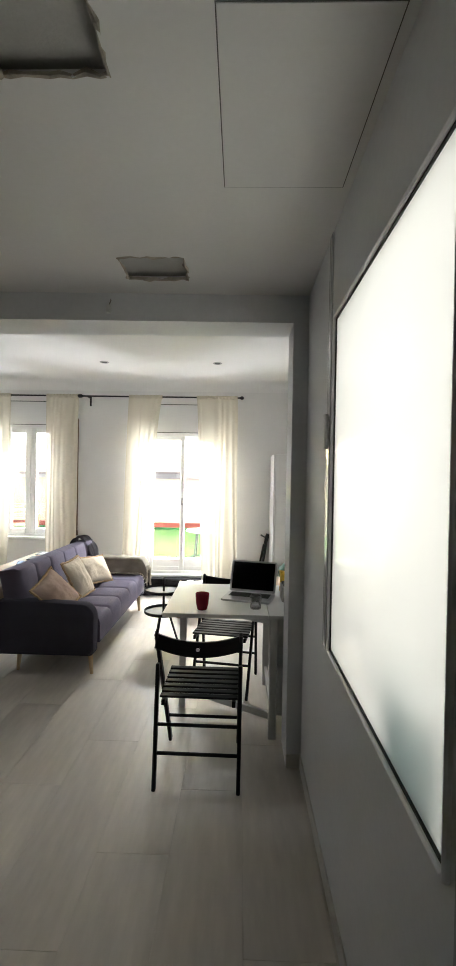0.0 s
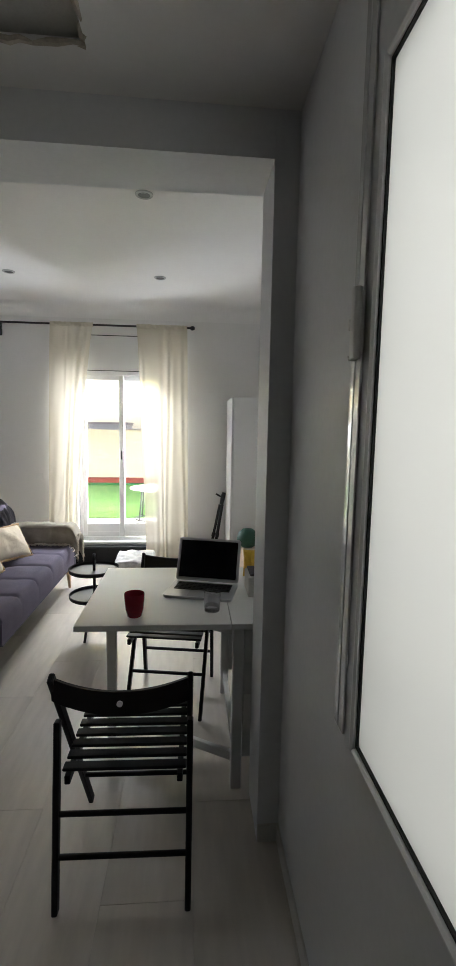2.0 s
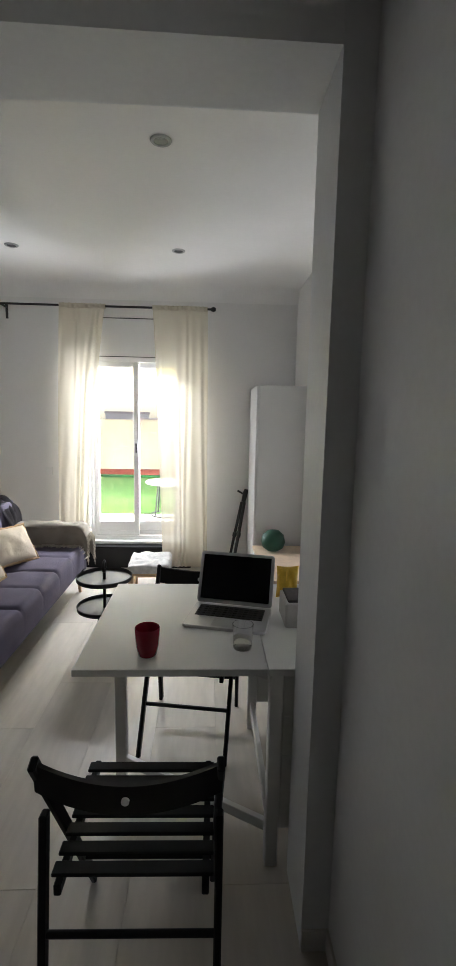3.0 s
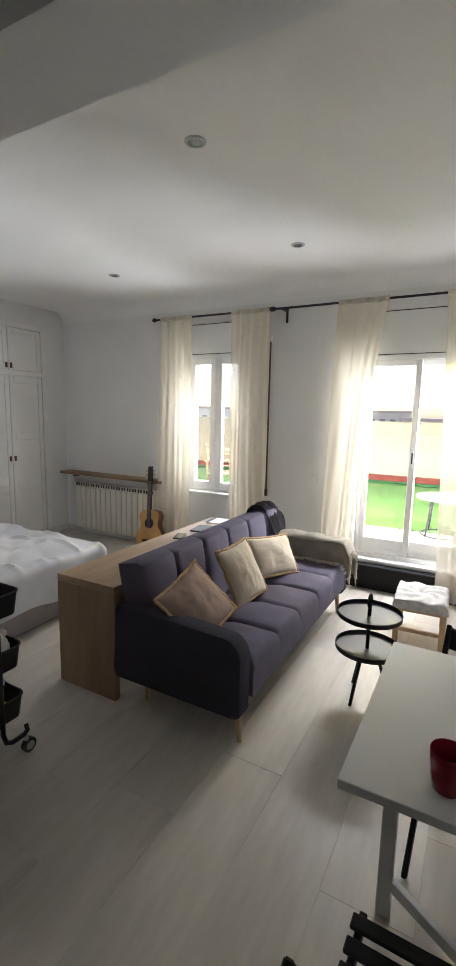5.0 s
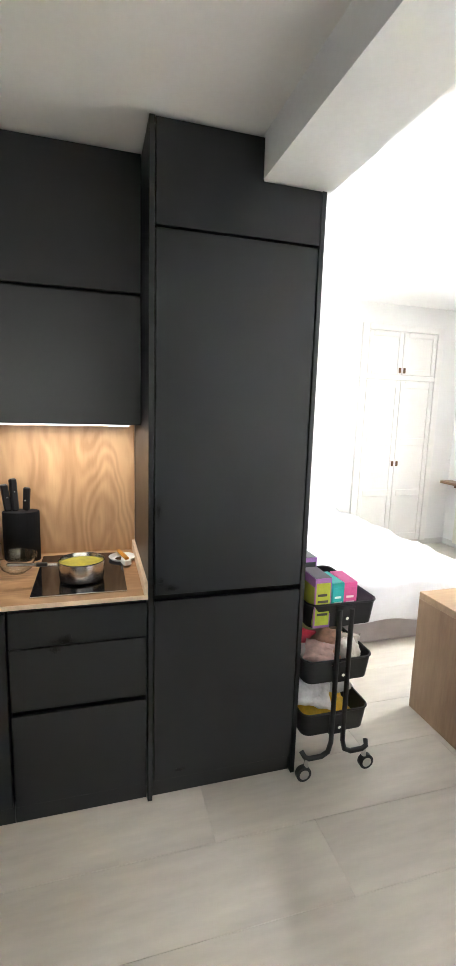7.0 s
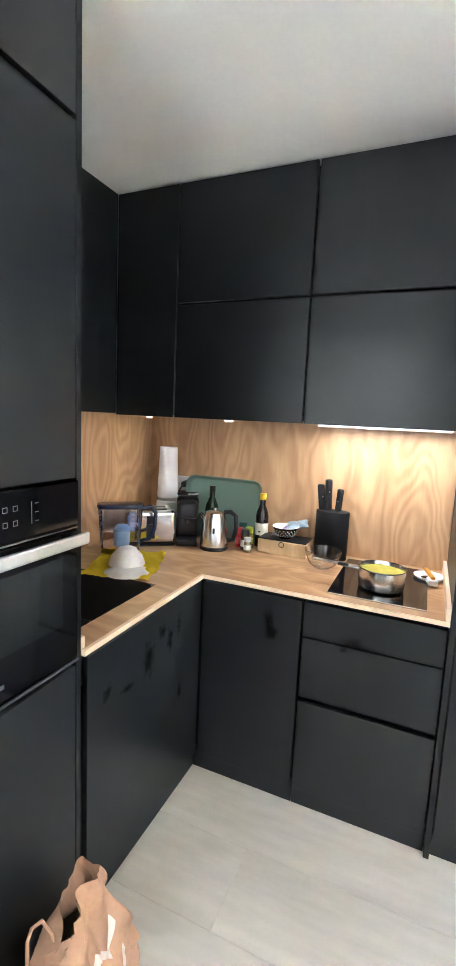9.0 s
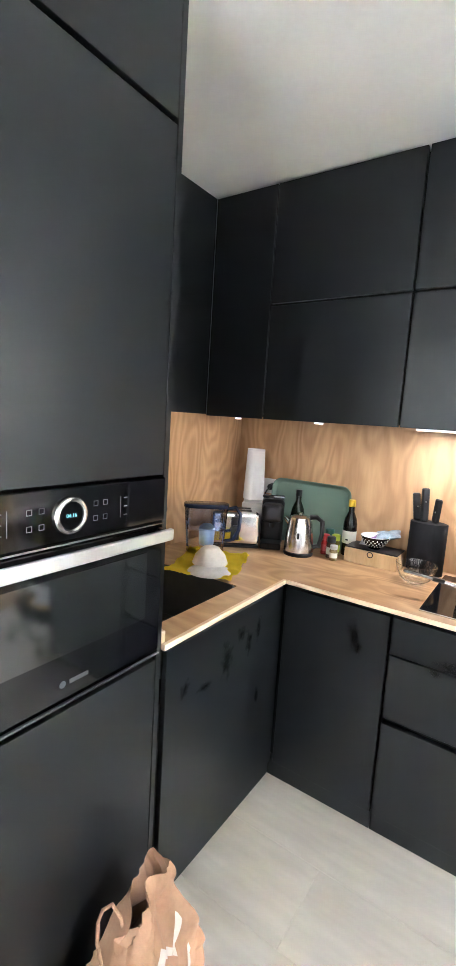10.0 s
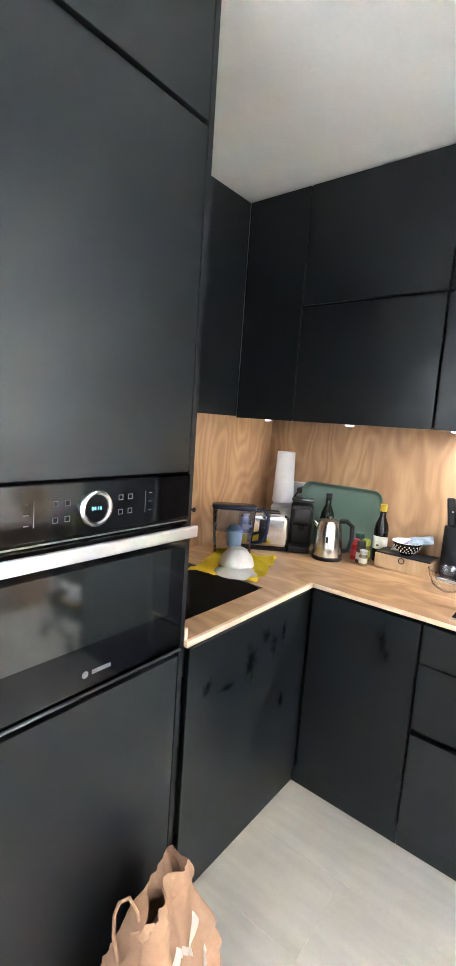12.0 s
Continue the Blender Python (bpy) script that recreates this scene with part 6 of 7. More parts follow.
# far town: blocks with storeys and windows, colours paled to paint in the haze
rng = random.Random(9)
HAZE_WALLS = [mat("town_%d" % i, c, 0.9, vary=0.08, scale=0.6) for i, c in enumerate(((0.66, 0.62, 0.57), (0.70, 0.68, 0.66), (0.60, 0.54, 0.48)))]
HAZE_PANE = mat("town_window", (0.22, 0.24, 0.27), 0.3, bump=0)
HAZE_ROOF = mat("town_roof", (0.52, 0.42, 0.36), 0.9, vary=0.2, scale=0.8)
for i in range(16):
    x = -95 + 9.5 * i + rng.uniform(-2, 2)
    y = 95 + rng.uniform(-10, 25)
    w, d, h = rng.uniform(8, 13), 10, rng.uniform(13.0, 16.6)
    t = thing("apartment_building", (x, y, -14), "distant apartment block in haze-paled colours beyond the terrace", "building", group="distant town")
    part("wall", bm_box(-w / 2, w / 2, 0, d, 0, h), HAZE_WALLS[i % 3], t)
    part("roof", bm_box(-w / 2 - 0.3, w / 2 + 0.3, -0.3, d + 0.3, h, h + 0.5), HAZE_ROOF, t)
    for z in (h - 3.0, h - 6.0):
        for k in range(4):
            wx = -w / 2 + w * (k + 0.5) / 4
            part("window", bm_box(wx - 0.6, wx + 0.6, -0.08, 0.05, z, z + 1.6), HAZE_PANE, t)

# teal cloth added in the light well, tinting the frosted pane with a blur
tw = thing("towel", (0.56, 0.80, 0.62), "translucent teal cloth added behind the frosted glass to tint it", "towel")
bm = bmesh.new()
g = []
for i in range(15):
    for_row = []
    for j in range(21):
        u, v = i / 14, j / 20
        for_row.append(bm.verts.new((0.012 * math.sin(u * 14 + v), -0.16 + 0.30 * u + 0.015 * math.sin(v * 5), 0.50 * v - 0.05 * u * v)))
    g.append(for_row)
for a, b in zip(g, g[1:]):
    for j in range(20):
        bm.faces.new((a[j], a[j + 1], b[j + 1], b[j]))
bmesh.ops.solidify(bm, geom=bm.faces[:], thickness=0.002)
part("cloth", bm, cloth_sheer("teal_tint_cloth", (0.03, 0.30, 0.34), 0.1, 0.6), tw, "", True)
part("line", bm_tube([(0, -1.0, 0.50), (0, 1.4, 0.50)], 0.003, 6), WHITE_PLASTIC, tw)

# ---- kitchen things ----
ZW = 0.8855
KRAFT = mat("kraft_paper", (0.43, 0.255, 0.16), 0.8, vary=0.12, scale=10, bump=0.3, fine=90)

# oven
oven = thing("built_in_oven", ((OX0 + OX1) / 2, FY, 0.868), "black glass built-in compact oven with a steel handle", "oven")
OW = 0.284
part("housing", bm_box(-OW + 0.01, OW - 0.01, -0.28, -0.02, 0.0, 0.47), BLACK_CARCASS, oven)
cp = part("control_panel", bm_box(-OW, OW, -0.02, 0.008, 0.366, 0.476, 0.002), BLACK_GLASS, oven)
part("trim_strip", bm_box(-OW, OW, 0.0, 0.006, 0.356, 0.361, 0.001), STEEL, oven)
od = part("oven_door", bm_box(-OW, OW, -0.02, 0.006, 0.014, 0.352, 0.003), BLACK_GLASS, oven)
part("window", bm_box(-OW + 0.055, OW - 0.055, 0.0064, 0.0072, 0.118, 0.292), mat("oven_window_glass", (0.014, 0.016, 0.016), 0.06, vary=0.05, bump=0, ior=2.7), od)
part("lower_trim", bm_box(-OW, OW, 0.002, 0.010, 0.002, 0.007, 0.001), mat("dark_steel", (0.25, 0.26, 0.27), 0.3, 0.9, bump=0), oven)
hd_ = part("handle", bm_box(-OW + 0.004, OW - 0.004, 0.034, 0.048, 0.322, 0.352, 0.004, 2), mat("satin_aluminium", (0.86, 0.86, 0.86), 0.38, 1.0, vary=0.03, bump=0), oven, "brushed steel bar handle")
for x in (-OW + 0.02, OW - 0.02):
    part("handle_mount", bm_box(x - 0.012, x + 0.012, 0.006, 0.034, 0.328, 0.346, 0.003), STEEL, hd_)
dial = part("dial_ring", bm_tube([(0.0335 * math.cos(2 * math.pi * i / 40), 0.012, 0.419 + 0.0335 * math.sin(2 * math.pi * i / 40)) for i in range(40)], 0.0058, 8, None, True), STEEL, cp, "brushed steel dial ring", True)
part("dial_face", bm_tube([(0, 0.008, 0.419), (0, 0.013, 0.419)], 0.029, 32), BLACK_GLASS, cp)


def letters(text, size, material, parent, m, name="lettering"):
    cu_ = bpy.data.curves.new(name, "FONT")
    cu_.body, cu_.size, cu_.extrude = text, size, 0.0002
    cu_.align_x, cu_.align_y = "CENTER", "CENTER"
    tmp = new(name, cu_)
    deps = bpy.context.evaluated_depsgraph_get()
    me_ = bpy.data.meshes.new_from_object(tmp.evaluated_get(deps))
    bpy.data.objects.remove(tmp)
    bpy.data.curves.remove(cu_)
    me_.transform(m)
    me_.materials.clear()
    me_.materials.append(material)
    ob_ = new(name, me_)
    ob_.parent = parent
    return ob_


CLOCK = glow("clock_digits", (0.25, 0.75, 0.80), 0.0025)
PRINT = mat("white_print", (0.15, 0.15, 0.15), 0.5, bump=0)
letters("04:16", 0.0115, CLOCK, cp, Matrix.Translation((0, 0.0135, 0.419)) @ Matrix.Rotation(radians(180), 4, "Z") @ Matrix.Rotation(radians(90), 4, "X"), "clock_digits")
for sx in (-1, 1):
    for k in range(2):
        for r in range(2):
            x, z = sx * (0.065 + 0.026 * k), 0.404 + 0.032 * r
            part("touch_symbol", ring(bmesh.new(), x - 0.006, x + 0.006, z - 0.006, z + 0.006, 0.0014, 0.0082, 0.0088, 0), PRINT, cp)
    part("touch_symbol", bm_box(sx * 0.135 - 0.0008, sx * 0.135 + 0.0008, 0.0082, 0.0088, 0.395, 0.445), PRINT, cp)
    for z in (0.40, 0.42, 0.44):
        part("touch_symbol", bm_box(sx * 0.15 - 0.005, sx * 0.15 + 0.005, 0.0082, 0.0088, z - 0.001, z + 0.001), PRINT, cp)
part("maker_mark", bm_box(-0.055, -0.005, 0.0064, 0.007, 0.046, 0.056), PRINT, od, "plain pale maker's bar")
part("maker_mark", bm_tube([(0.012, 0.0062, 0.051), (0.012, 0.007, 0.051)], 0.008, 20), PRINT, od)

# sink
sk = thing("sink", ((SX0 + SX1) / 2, (SY0 + SY1) / 2, 0.68), "black composite sink bowl set under the worktop", "sink")
SINKM = mat("black_composite", (0.05, 0.046, 0.042), 0.38, vary=0.15, scale=30, bump=0.15, fine=500)
hx, hy = (SX1 - SX0) / 2, (SY1 - SY0) / 2
bm = bmesh.new()
rgs = []
for k, z, r in ((1.02, 0.203, 0.04), (0.995, 0.203, 0.04), (0.985, 0.02, 0.05), (0.93, 0.003, 0.06)):
    rgs.append([bm.verts.new((x, y, z)) for x, y in rounded(-hx * k, hx * k, -hy * k, hy * k, r, 6)])
for a, b in zip(rgs, rgs[1:]):
    for i in range(len(a)):
        bm.faces.new((a[i], a[(i + 1) % len(a)], b[(i + 1) % len(a)], b[i]))
bm.faces.new(rgs[-1])
bmesh.ops.recalc_face_normals(bm, faces=bm.faces[:])
bmesh.ops.reverse_faces(bm, faces=bm.faces[:])
part("bowl", bm, SINKM, sk, "", True)
part("drain", bm_tube([(0, 0, 0.004), (0, 0, 0.009)], [0.038, 0.034], 24), STEEL, sk, "", True)
hk = thing("wall_hook", (-1.86, Y_KIT + 0.0185, 1.07), "small black knob on the splashback", "hook")
part("knob", bm_tube([(0, 0, 0), (0, 0.012, 0), (0, 0.022, 0)], [0.006, 0.006, 0.012], 12), BLACK_PLASTIC, hk, "", True)

# hob and saucepan
hob = thing("hob", (-2.19, 1.59, ZW), "black glass domino induction hob set on the worktop", "hob")
part("glass", bm_prism(rounded(-0.24, 0.24, -0.172, 0.172, 0.006), 0, 0.005, None, 0.001), BLACK_GLASS, hob)
part("front_trim", bm_box(0.2405, 0.246, -0.172, 0.172, 0, 0.0055, 0.001), STEEL, hob)
pn = thing("saucepan", (-2.10, 1.595, ZW + 0.0055), "steel saucepan of yellow-green soup on the hob", "saucepan")
part("pot", bm_lathe([(0, 0.0), (0.074, 0.0), (0.084, 0.008), (0.087, 0.03), (0.087, 0.078), (0.090, 0.081), (0.088, 0.083), (0.085, 0.078), (0.084, 0.012), (0, 0.006)], 48), STEEL, pn, "", True)
part("soup", bm_lathe([(0, 0.069), (0.05, 0.0685), (0.0838, 0.067), (0.0838, 0.06)], 40), mat("pea_soup", (0.42, 0.38, 0.04), 0.35, vary=0.3, scale=35, bump=0.3, fine=80), pn, "", True)
h_ = part("handle", bm_bar((0.0, -0.085, 0.066), (0.03, -0.27, 0.085), 0.02, 0.012, 0.004), STEEL, pn)
part("grip", bm_bar((0.006, -0.125, 0.070), (0.014, -0.17, 0.0745), 0.022, 0.014, 0.004), BLACK_PLASTIC, h_)

dish = thing("soap_dish", (-2.33, 1.765, ZW), "small white dish with an orange-handled brush", "dish", 15)
part("dish", bm_lathe([(0, 0), (0.035, 0.0), (0.045, 0.012), (0.043, 0.013), (0.033, 0.004), (0, 0.003)], 28), WHITE_PLASTIC, dish, "", True)
part("brush", bm_bar((-0.04, 0.0, 0.02), (0.08, -0.01, 0.028), 0.014, 0.010, 0.003), mat("orange_plastic", (0.62, 0.27, 0.03), 0.4), dish)
part("bristles", bm_box(0.05, 0.085, -0.022, 0.004, 0.005, 0.024, 0.003), WHITE_PLASTIC, dish)

dish.scale = (1.35, 1.35, 1.35)

# LED strip lights under the wall cabinets
LED = glow("led_strip", (1.0, 0.93, 0.82), 0.6)
for ya, yb, on in ((1.29, 1.79, True), (0.87, 0.91, True), (0.46, 0.49, True)):
    t = thing("led_strip", (-2.17, (ya + yb) / 2, 1.4975), "lit LED strip under the wall cabinet", "light strip", group="LED strips")
    part("profile", bm_box(-0.006, 0.006, -(yb - ya) / 2, (yb - ya) / 2, 0.002, 0.0072, 0.001), ALU, t)
    part("diffuser", bm_box(-0.005, 0.005, -(yb - ya) / 2 + 0.004, (yb - ya) / 2 - 0.004, 0.0005, 0.002), LED, t)

# glass bowl
CLEARB = mat("clear_glass_ware", (1, 1, 1), 0.02, vary=0, bump=0, trans=1.0)
gbw = thing("glass_bowl", (-2.245, 1.335, ZW), "clear glass mixing bowl on the worktop", "bowl")
part("body", bm_lathe([(0, 0.0), (0.035, 0.0), (0.06, 0.02), (0.075, 0.055), (0.080, 0.078), (0.0775, 0.079), (0.072, 0.056), (0.057, 0.023), (0.034, 0.004), (0, 0.004)], 40), CLEARB, gbw, "", True)

# knife block
kb = thing("knife_block", (-2.405, 1.335, ZW), "black oval knife block with black-handled knives", "knife block")
part("block", bm_prism([(0.05 * math.cos(2 * math.pi * i / 28), 0.064 * math.sin(2 * math.pi * i / 28)) for i in range(28)], 0, 0.225, None, 0.003), mat("charcoal_rubber", (0.008, 0.008, 0.009), 0.7, bump=0.1, spec=0.25), kb, "", True)
for y, z, tilt in ((-0.042, 0.345, -0.012), (-0.018, 0.37, -0.006), (0.018, 0.33, 0.006)):
    kn = part("knife_handle", bm_bar((0, y, 0.226), (0.004, y + tilt, z), 0.018, 0.026, 0.005), BLACK_PLASTIC, kb)
    part("rivet", bm_box(0.0105, 0.0115, y - 0.003, y + 0.003, z - 0.06, z - 0.054), STEEL, kn)

kb.scale = (1.0, 1.2, 1.0)

# wooden tea box with a bowl and packets on it
bx = thing("wooden_box", (-2.385, 1.125, ZW), "pale wooden box with a black lid and ring pull", "box")
part("body", bm_box(-0.06, 0.07, -0.118, 0.118, 0, 0.066, 0.002), BEECH, bx)
part("lid", bm_box(-0.058, 0.068, -0.116, 0.116, 0.0665, 0.073, 0.002), BLACK_PLASTIC, bx)
part("ring_pull", bm_tube([(0.073, 0.012 * math.cos(2 * math.pi * i / 16), 0.052 + 0.012 * math.sin(2 * math.pi * i / 16)) for i in range(16)], 0.002, 6, None, True), BLACK_METAL, bx)
sb = thing("small_bowl", (-2.365, 1.125, ZW + 0.0735), "small black and white patterned bowl on the box", "bowl")
part("body", bm_lathe([(0, 0.0), (0.022, 0.0), (0.026, 0.006), (0.045, 0.025), (0.055, 0.05)], 36), mat("black_glaze", (0.015, 0.015, 0.016), 0.25, bump=0), sb, "", True)
part("inside", bm_lathe([(0.0552, 0.0502), (0.053, 0.0515), (0.043, 0.027), (0.024, 0.008), (0, 0.006)], 36), mat("white_glaze", (0.75, 0.74, 0.72), 0.2, bump=0), sb, "white glazed inside", True)
for k, z in enumerate((0.014, 0.022, 0.030, 0.038)):
    r = 0.026 + (z - 0.006) if z < 0.025 else 0.045 + (z - 0.025) * 0.4
    dots = bmesh.new()
    for i in range(20):
        a = 2 * math.pi * (i + 0.5 * (k % 2)) / 20
        c_, s_ = math.cos(a), math.sin(a)
        bm_tube([((r - 0.001) * c_, (r - 0.001) * s_, z), ((r + 0.0012) * c_, (r + 0.0012) * s_, z)], 0.0026, 6, dots)
    tagged(part("dot_row", dots, bpy.data.materials["white_glaze"], sb, "row of white dots"), kind="stuff")
sb.scale = (1.15, 1.15, 1.15)
for k, (y, c, rz) in enumerate(((1.06, (0.32, 0.33, 0.36), 10), (1.13, (0.22, 0.12, 0.28), -8), (1.20, (0.30, 0.38, 0.45), 15))):
    o = new("tea_sachet")
    o.matrix_world = pose(-2.43, y * 0.5 + 0.565, ZW + 0.092 + 0.020 * k, 12, 10, rz)
    tagged(o, "crumpled foil tea sachet on the wooden box", "sachet", "tea sachets")
    part("foil", bm_pillow(0.09, 0.11, 0.03, 12, 60 + k), mat("sachet_%d" % k, c, 0.3, vary=0.4, scale=40, bump=0.3, fine=80), o, "", True)


def bottle(at, profile, glass, cap_c, label_c, name, label, zl):
    t = thing(name, at, label, "bottle")
    part("body", bm_lathe(profile, 30), glass, t, "", True)
    zt = profile[-1][1]
    part("cap", bm_lathe([(0, zt + 0.012), (0.0145, zt + 0.012), (0.0155, zt + 0.009), (0.0155, zt - 0.02), (0.0125, zt - 0.02)], 24), cap_c, t, "", True)
    r = max(p[0] for p in profile) + 0.0006
    part("label", bm_lathe([(r - 0.0004, zl[0]), (r, zl[0] + 0.001), (r, zl[1] - 0.001), (r - 0.0004, zl[1])], 30), label_c, t, "", True)
    part("lettering", bm_box(r * 0.985, r + 0.0008, -0.006, 0.006, zl[0] + 0.015, zl[0] + 0.022), BLACK_PLASTIC, t)
    return t


OLIVE = mat("dark_olive_glass", (0.012, 0.022, 0.008), 0.08, vary=0.05, bump=0, spec=0.6)
DARKB = mat("near_black_glass", (0.010, 0.008, 0.006), 0.08, vary=0.05, bump=0, spec=0.6)
YEL = mat("yellow_cap", (0.75, 0.50, 0.02), 0.4, bump=0)
LBL = mat("paper_label", (0.68, 0.66, 0.58), 0.7, vary=0.06)
bottle((-2.425, 0.985, ZW), [(0, 0), (0.030, 0), (0.032, 0.004), (0.032, 0.15), (0.028, 0.175), (0.014, 0.21), (0.013, 0.255)], DARKB, YEL, LBL, "oil_bottle", "dark oil bottle with a yellow cap", (0.06, 0.12))
bottle((-2.395, 0.72, ZW), [(0, 0), (0.034, 0), (0.036, 0.004), (0.036, 0.15), (0.030, 0.185), (0.014, 0.225), (0.013, 0.27)], OLIVE, BLACK_PLASTIC, LBL, "wine_bottle", "dark green glass bottle behind the kettle", (0.05, 0.10))

SPICES = [((-2.385, 0.885), 0.020, 0.095, (0.45, 0.03, 0.03), (0.50, 0.04, 0.04)), ((-2.345, 0.93), 0.021, 0.10, (0.10, 0.06, 0.04), (0.02, 0.02, 0.02)),
          ((-2.40, 0.93), 0.020, 0.10, (0.16, 0.14, 0.03), (0.35, 0.42, 0.03)), ((-2.43, 0.885), 0.022, 0.115, (0.20, 0.12, 0.06), (0.03, 0.10, 0.08)), ((-2.315, 0.955), 0.018, 0.07, (0.25, 0.20, 0.10), (0.5, 0.5, 0.48))]
for k, ((x, y), r, h, c, cap) in enumerate(SPICES):
    t = thing("spice_jar", (x + 0.03, y + 0.012, ZW), "small glass spice jar with a coloured lid", "spice jar", group="spice jars")
    part("jar", bm_lathe([(0, 0), (r, 0), (r, h * 0.62), (r * 0.85, h * 0.70), (r * 0.85, h * 0.74)], 22), mat("spice_%d" % k, c, 0.15, vary=0.3, scale=60, bump=0), t, "", True)
    part("lid", bm_lathe([(r * 0.86, h * 0.72), (r * 0.95, h * 0.73), (r * 0.95, h * 0.98), (r * 0.8, h), (0, h)], 22), mat("spice_lid_%d" % k, cap, 0.4, bump=0), t, "", True)
    part("label", bm_lathe([(r + 0.0002, h * 0.18), (r + 0.0006, h * 0.19), (r + 0.0006, h * 0.5), (r + 0.0002, h * 0.51)], 22), LBL if k in (1, 4) else mat("spice_label_%d" % k, cap, 0.5, bump=0), t, "", True)

# tray leaning on the splashback
ty = new("serving_tray")
tagged(ty, "sage green rounded tray leaning on the splashback", "tray")
ty.matrix_world = pose(-2.425, 0.755, ZW + 0.002, 0, -8, 0)
SAGE = mat("sage_green_melamine", (0.17, 0.25, 0.20), 0.45, vary=0.05, scale=4, bump=0.02)
bm = bmesh.new()
rg = []
for inset, d in ((0, 0.020), (0.003, 0.020), (0.016, 0.004), (0.02, 0.002)):
    rg.append([bm.verts.new((d, a, b)) for a, b in rounded(-0.215 + inset, 0.215 - inset, 0.0 + inset, 0.32 - inset, 0.05 - inset * 0.5, 8)])
for a, b in zip(rg, rg[1:]):
    for i in range(len(a)):
        bm.faces.new((a[i], a[(i + 1) % len(a)], b[(i + 1) % len(a)], b[i]))
bm.faces.new(rg[-1])
bmesh.ops.recalc_face_normals(bm, faces=bm.faces[:])
bmesh.ops.solidify(bm, geom=bm.faces[:], thickness=0.003)
part("body", bm, SAGE, ty, "", True)

# kettle
kt = thing("kettle", (-2.255, 0.805, ZW), "brushed steel cordless kettle with a black handle", "kettle", 20)
part("base", bm_lathe([(0, 0), (0.078, 0), (0.08, 0.008), (0.075, 0.016), (0, 0.016)], 36), BLACK_PLASTIC, kt, "", True)
part("body", bm_lathe([(0.074, 0.0165), (0.079, 0.022), (0.078, 0.05), (0.064, 0.175), (0.058, 0.195)], 44), STEEL, kt, "", True)
part("lid", bm_lathe([(0.058, 0.195), (0.055, 0.205), (0.03, 0.215), (0.012, 0.217), (0.012, 0.228), (0, 0.23)], 36), STEEL, kt, "", True)
part("handle", bm_tube([(-0.01, 0.05, 0.205), (-0.005, 0.085, 0.21), (0.0, 0.115, 0.19), (0, 0.118, 0.12), (0, 0.105, 0.06), (0, 0.07, 0.045)], [0.013, 0.013, 0.013, 0.012, 0.012, 0.012], 12), BLACK_PLASTIC, kt, "", True)
part("spout", bm_tube([(0, -0.055, 0.165), (0, -0.075, 0.185), (0, -0.085, 0.195)], [0.018, 0.014, 0.009], 12), STEEL, kt, "", True)
part("water_gauge", bm_box(0.066, 0.0725, -0.006, 0.006, 0.05, 0.13, 0.002), BLACK_PLASTIC, kt)

kt.scale = (0.87, 0.87, 0.87)

# pod coffee machine
cm = thing("coffee_machine", (-2.31, 0.625, ZW), "compact black pod coffee machine", "coffee machine", 28)
part("body", bm_box(-0.10, 0.02, -0.055, 0.055, 0.0, 0.23, 0.02, 3), BLACK_PLASTIC, cm)
part("head", bm_box(0.0, 0.085, -0.05, 0.05, 0.125, 0.215, 0.02, 3), BLACK_PLASTIC, cm)
part("drip_tray", bm_box(0.022, 0.11, -0.05, 0.05, 0.0, 0.03, 0.006, 2), BLACK_PLASTIC, cm)
part("spout", bm_tube([(0.06, 0, 0.124), (0.06, 0, 0.10)], [0.016, 0.011], 14), BLACK_METAL, cm)
part("lever", bm_tube([(-0.03, -0.045, 0.235), (0.05, -0.045, 0.25), (0.07, 0, 0.252), (0.05, 0.045, 0.25), (-0.03, 0.045, 0.235)], 0.009, 8), mat("dark_chrome", (0.25, 0.25, 0.26), 0.2, 0.9, bump=0), cm, "", True)
part("button", bm_tube([(0.0855, 0, 0.175), (0.089, 0, 0.175)], 0.026, 24), mat("dark_disc", (0.05, 0.05, 0.055), 0.25, bump=0), cm)

# toaster
to = thing("toaster", (-2.17, 0.49, ZW), "chrome two-slot toaster with black ends", "toaster", 38)
part("body", bm_box(-0.075, 0.075, -0.12, 0.12, 0.012, 0.175, 0.022, 3), CHROME, to)
part("foot_plate", bm_box(-0.072, 0.072, -0.118, 0.118, 0.0, 0.0118, 0.003), BLACK_PLASTIC, to)
for x in (-0.028, 0.028):
    part("slot", bm_box(x - 0.014, x + 0.014, -0.08, 0.08, 0.1755, 0.1765), GASKET, to)
part("end_panel", bm_box(0.0755, 0.079, -0.02, 0.02, 0.04, 0.15, 0.002), BLACK_PLASTIC, to)
part("lever", bm_box(0.0795, 0.095, -0.012, 0.012, 0.10, 0.112, 0.003), BLACK_PLASTIC, to)

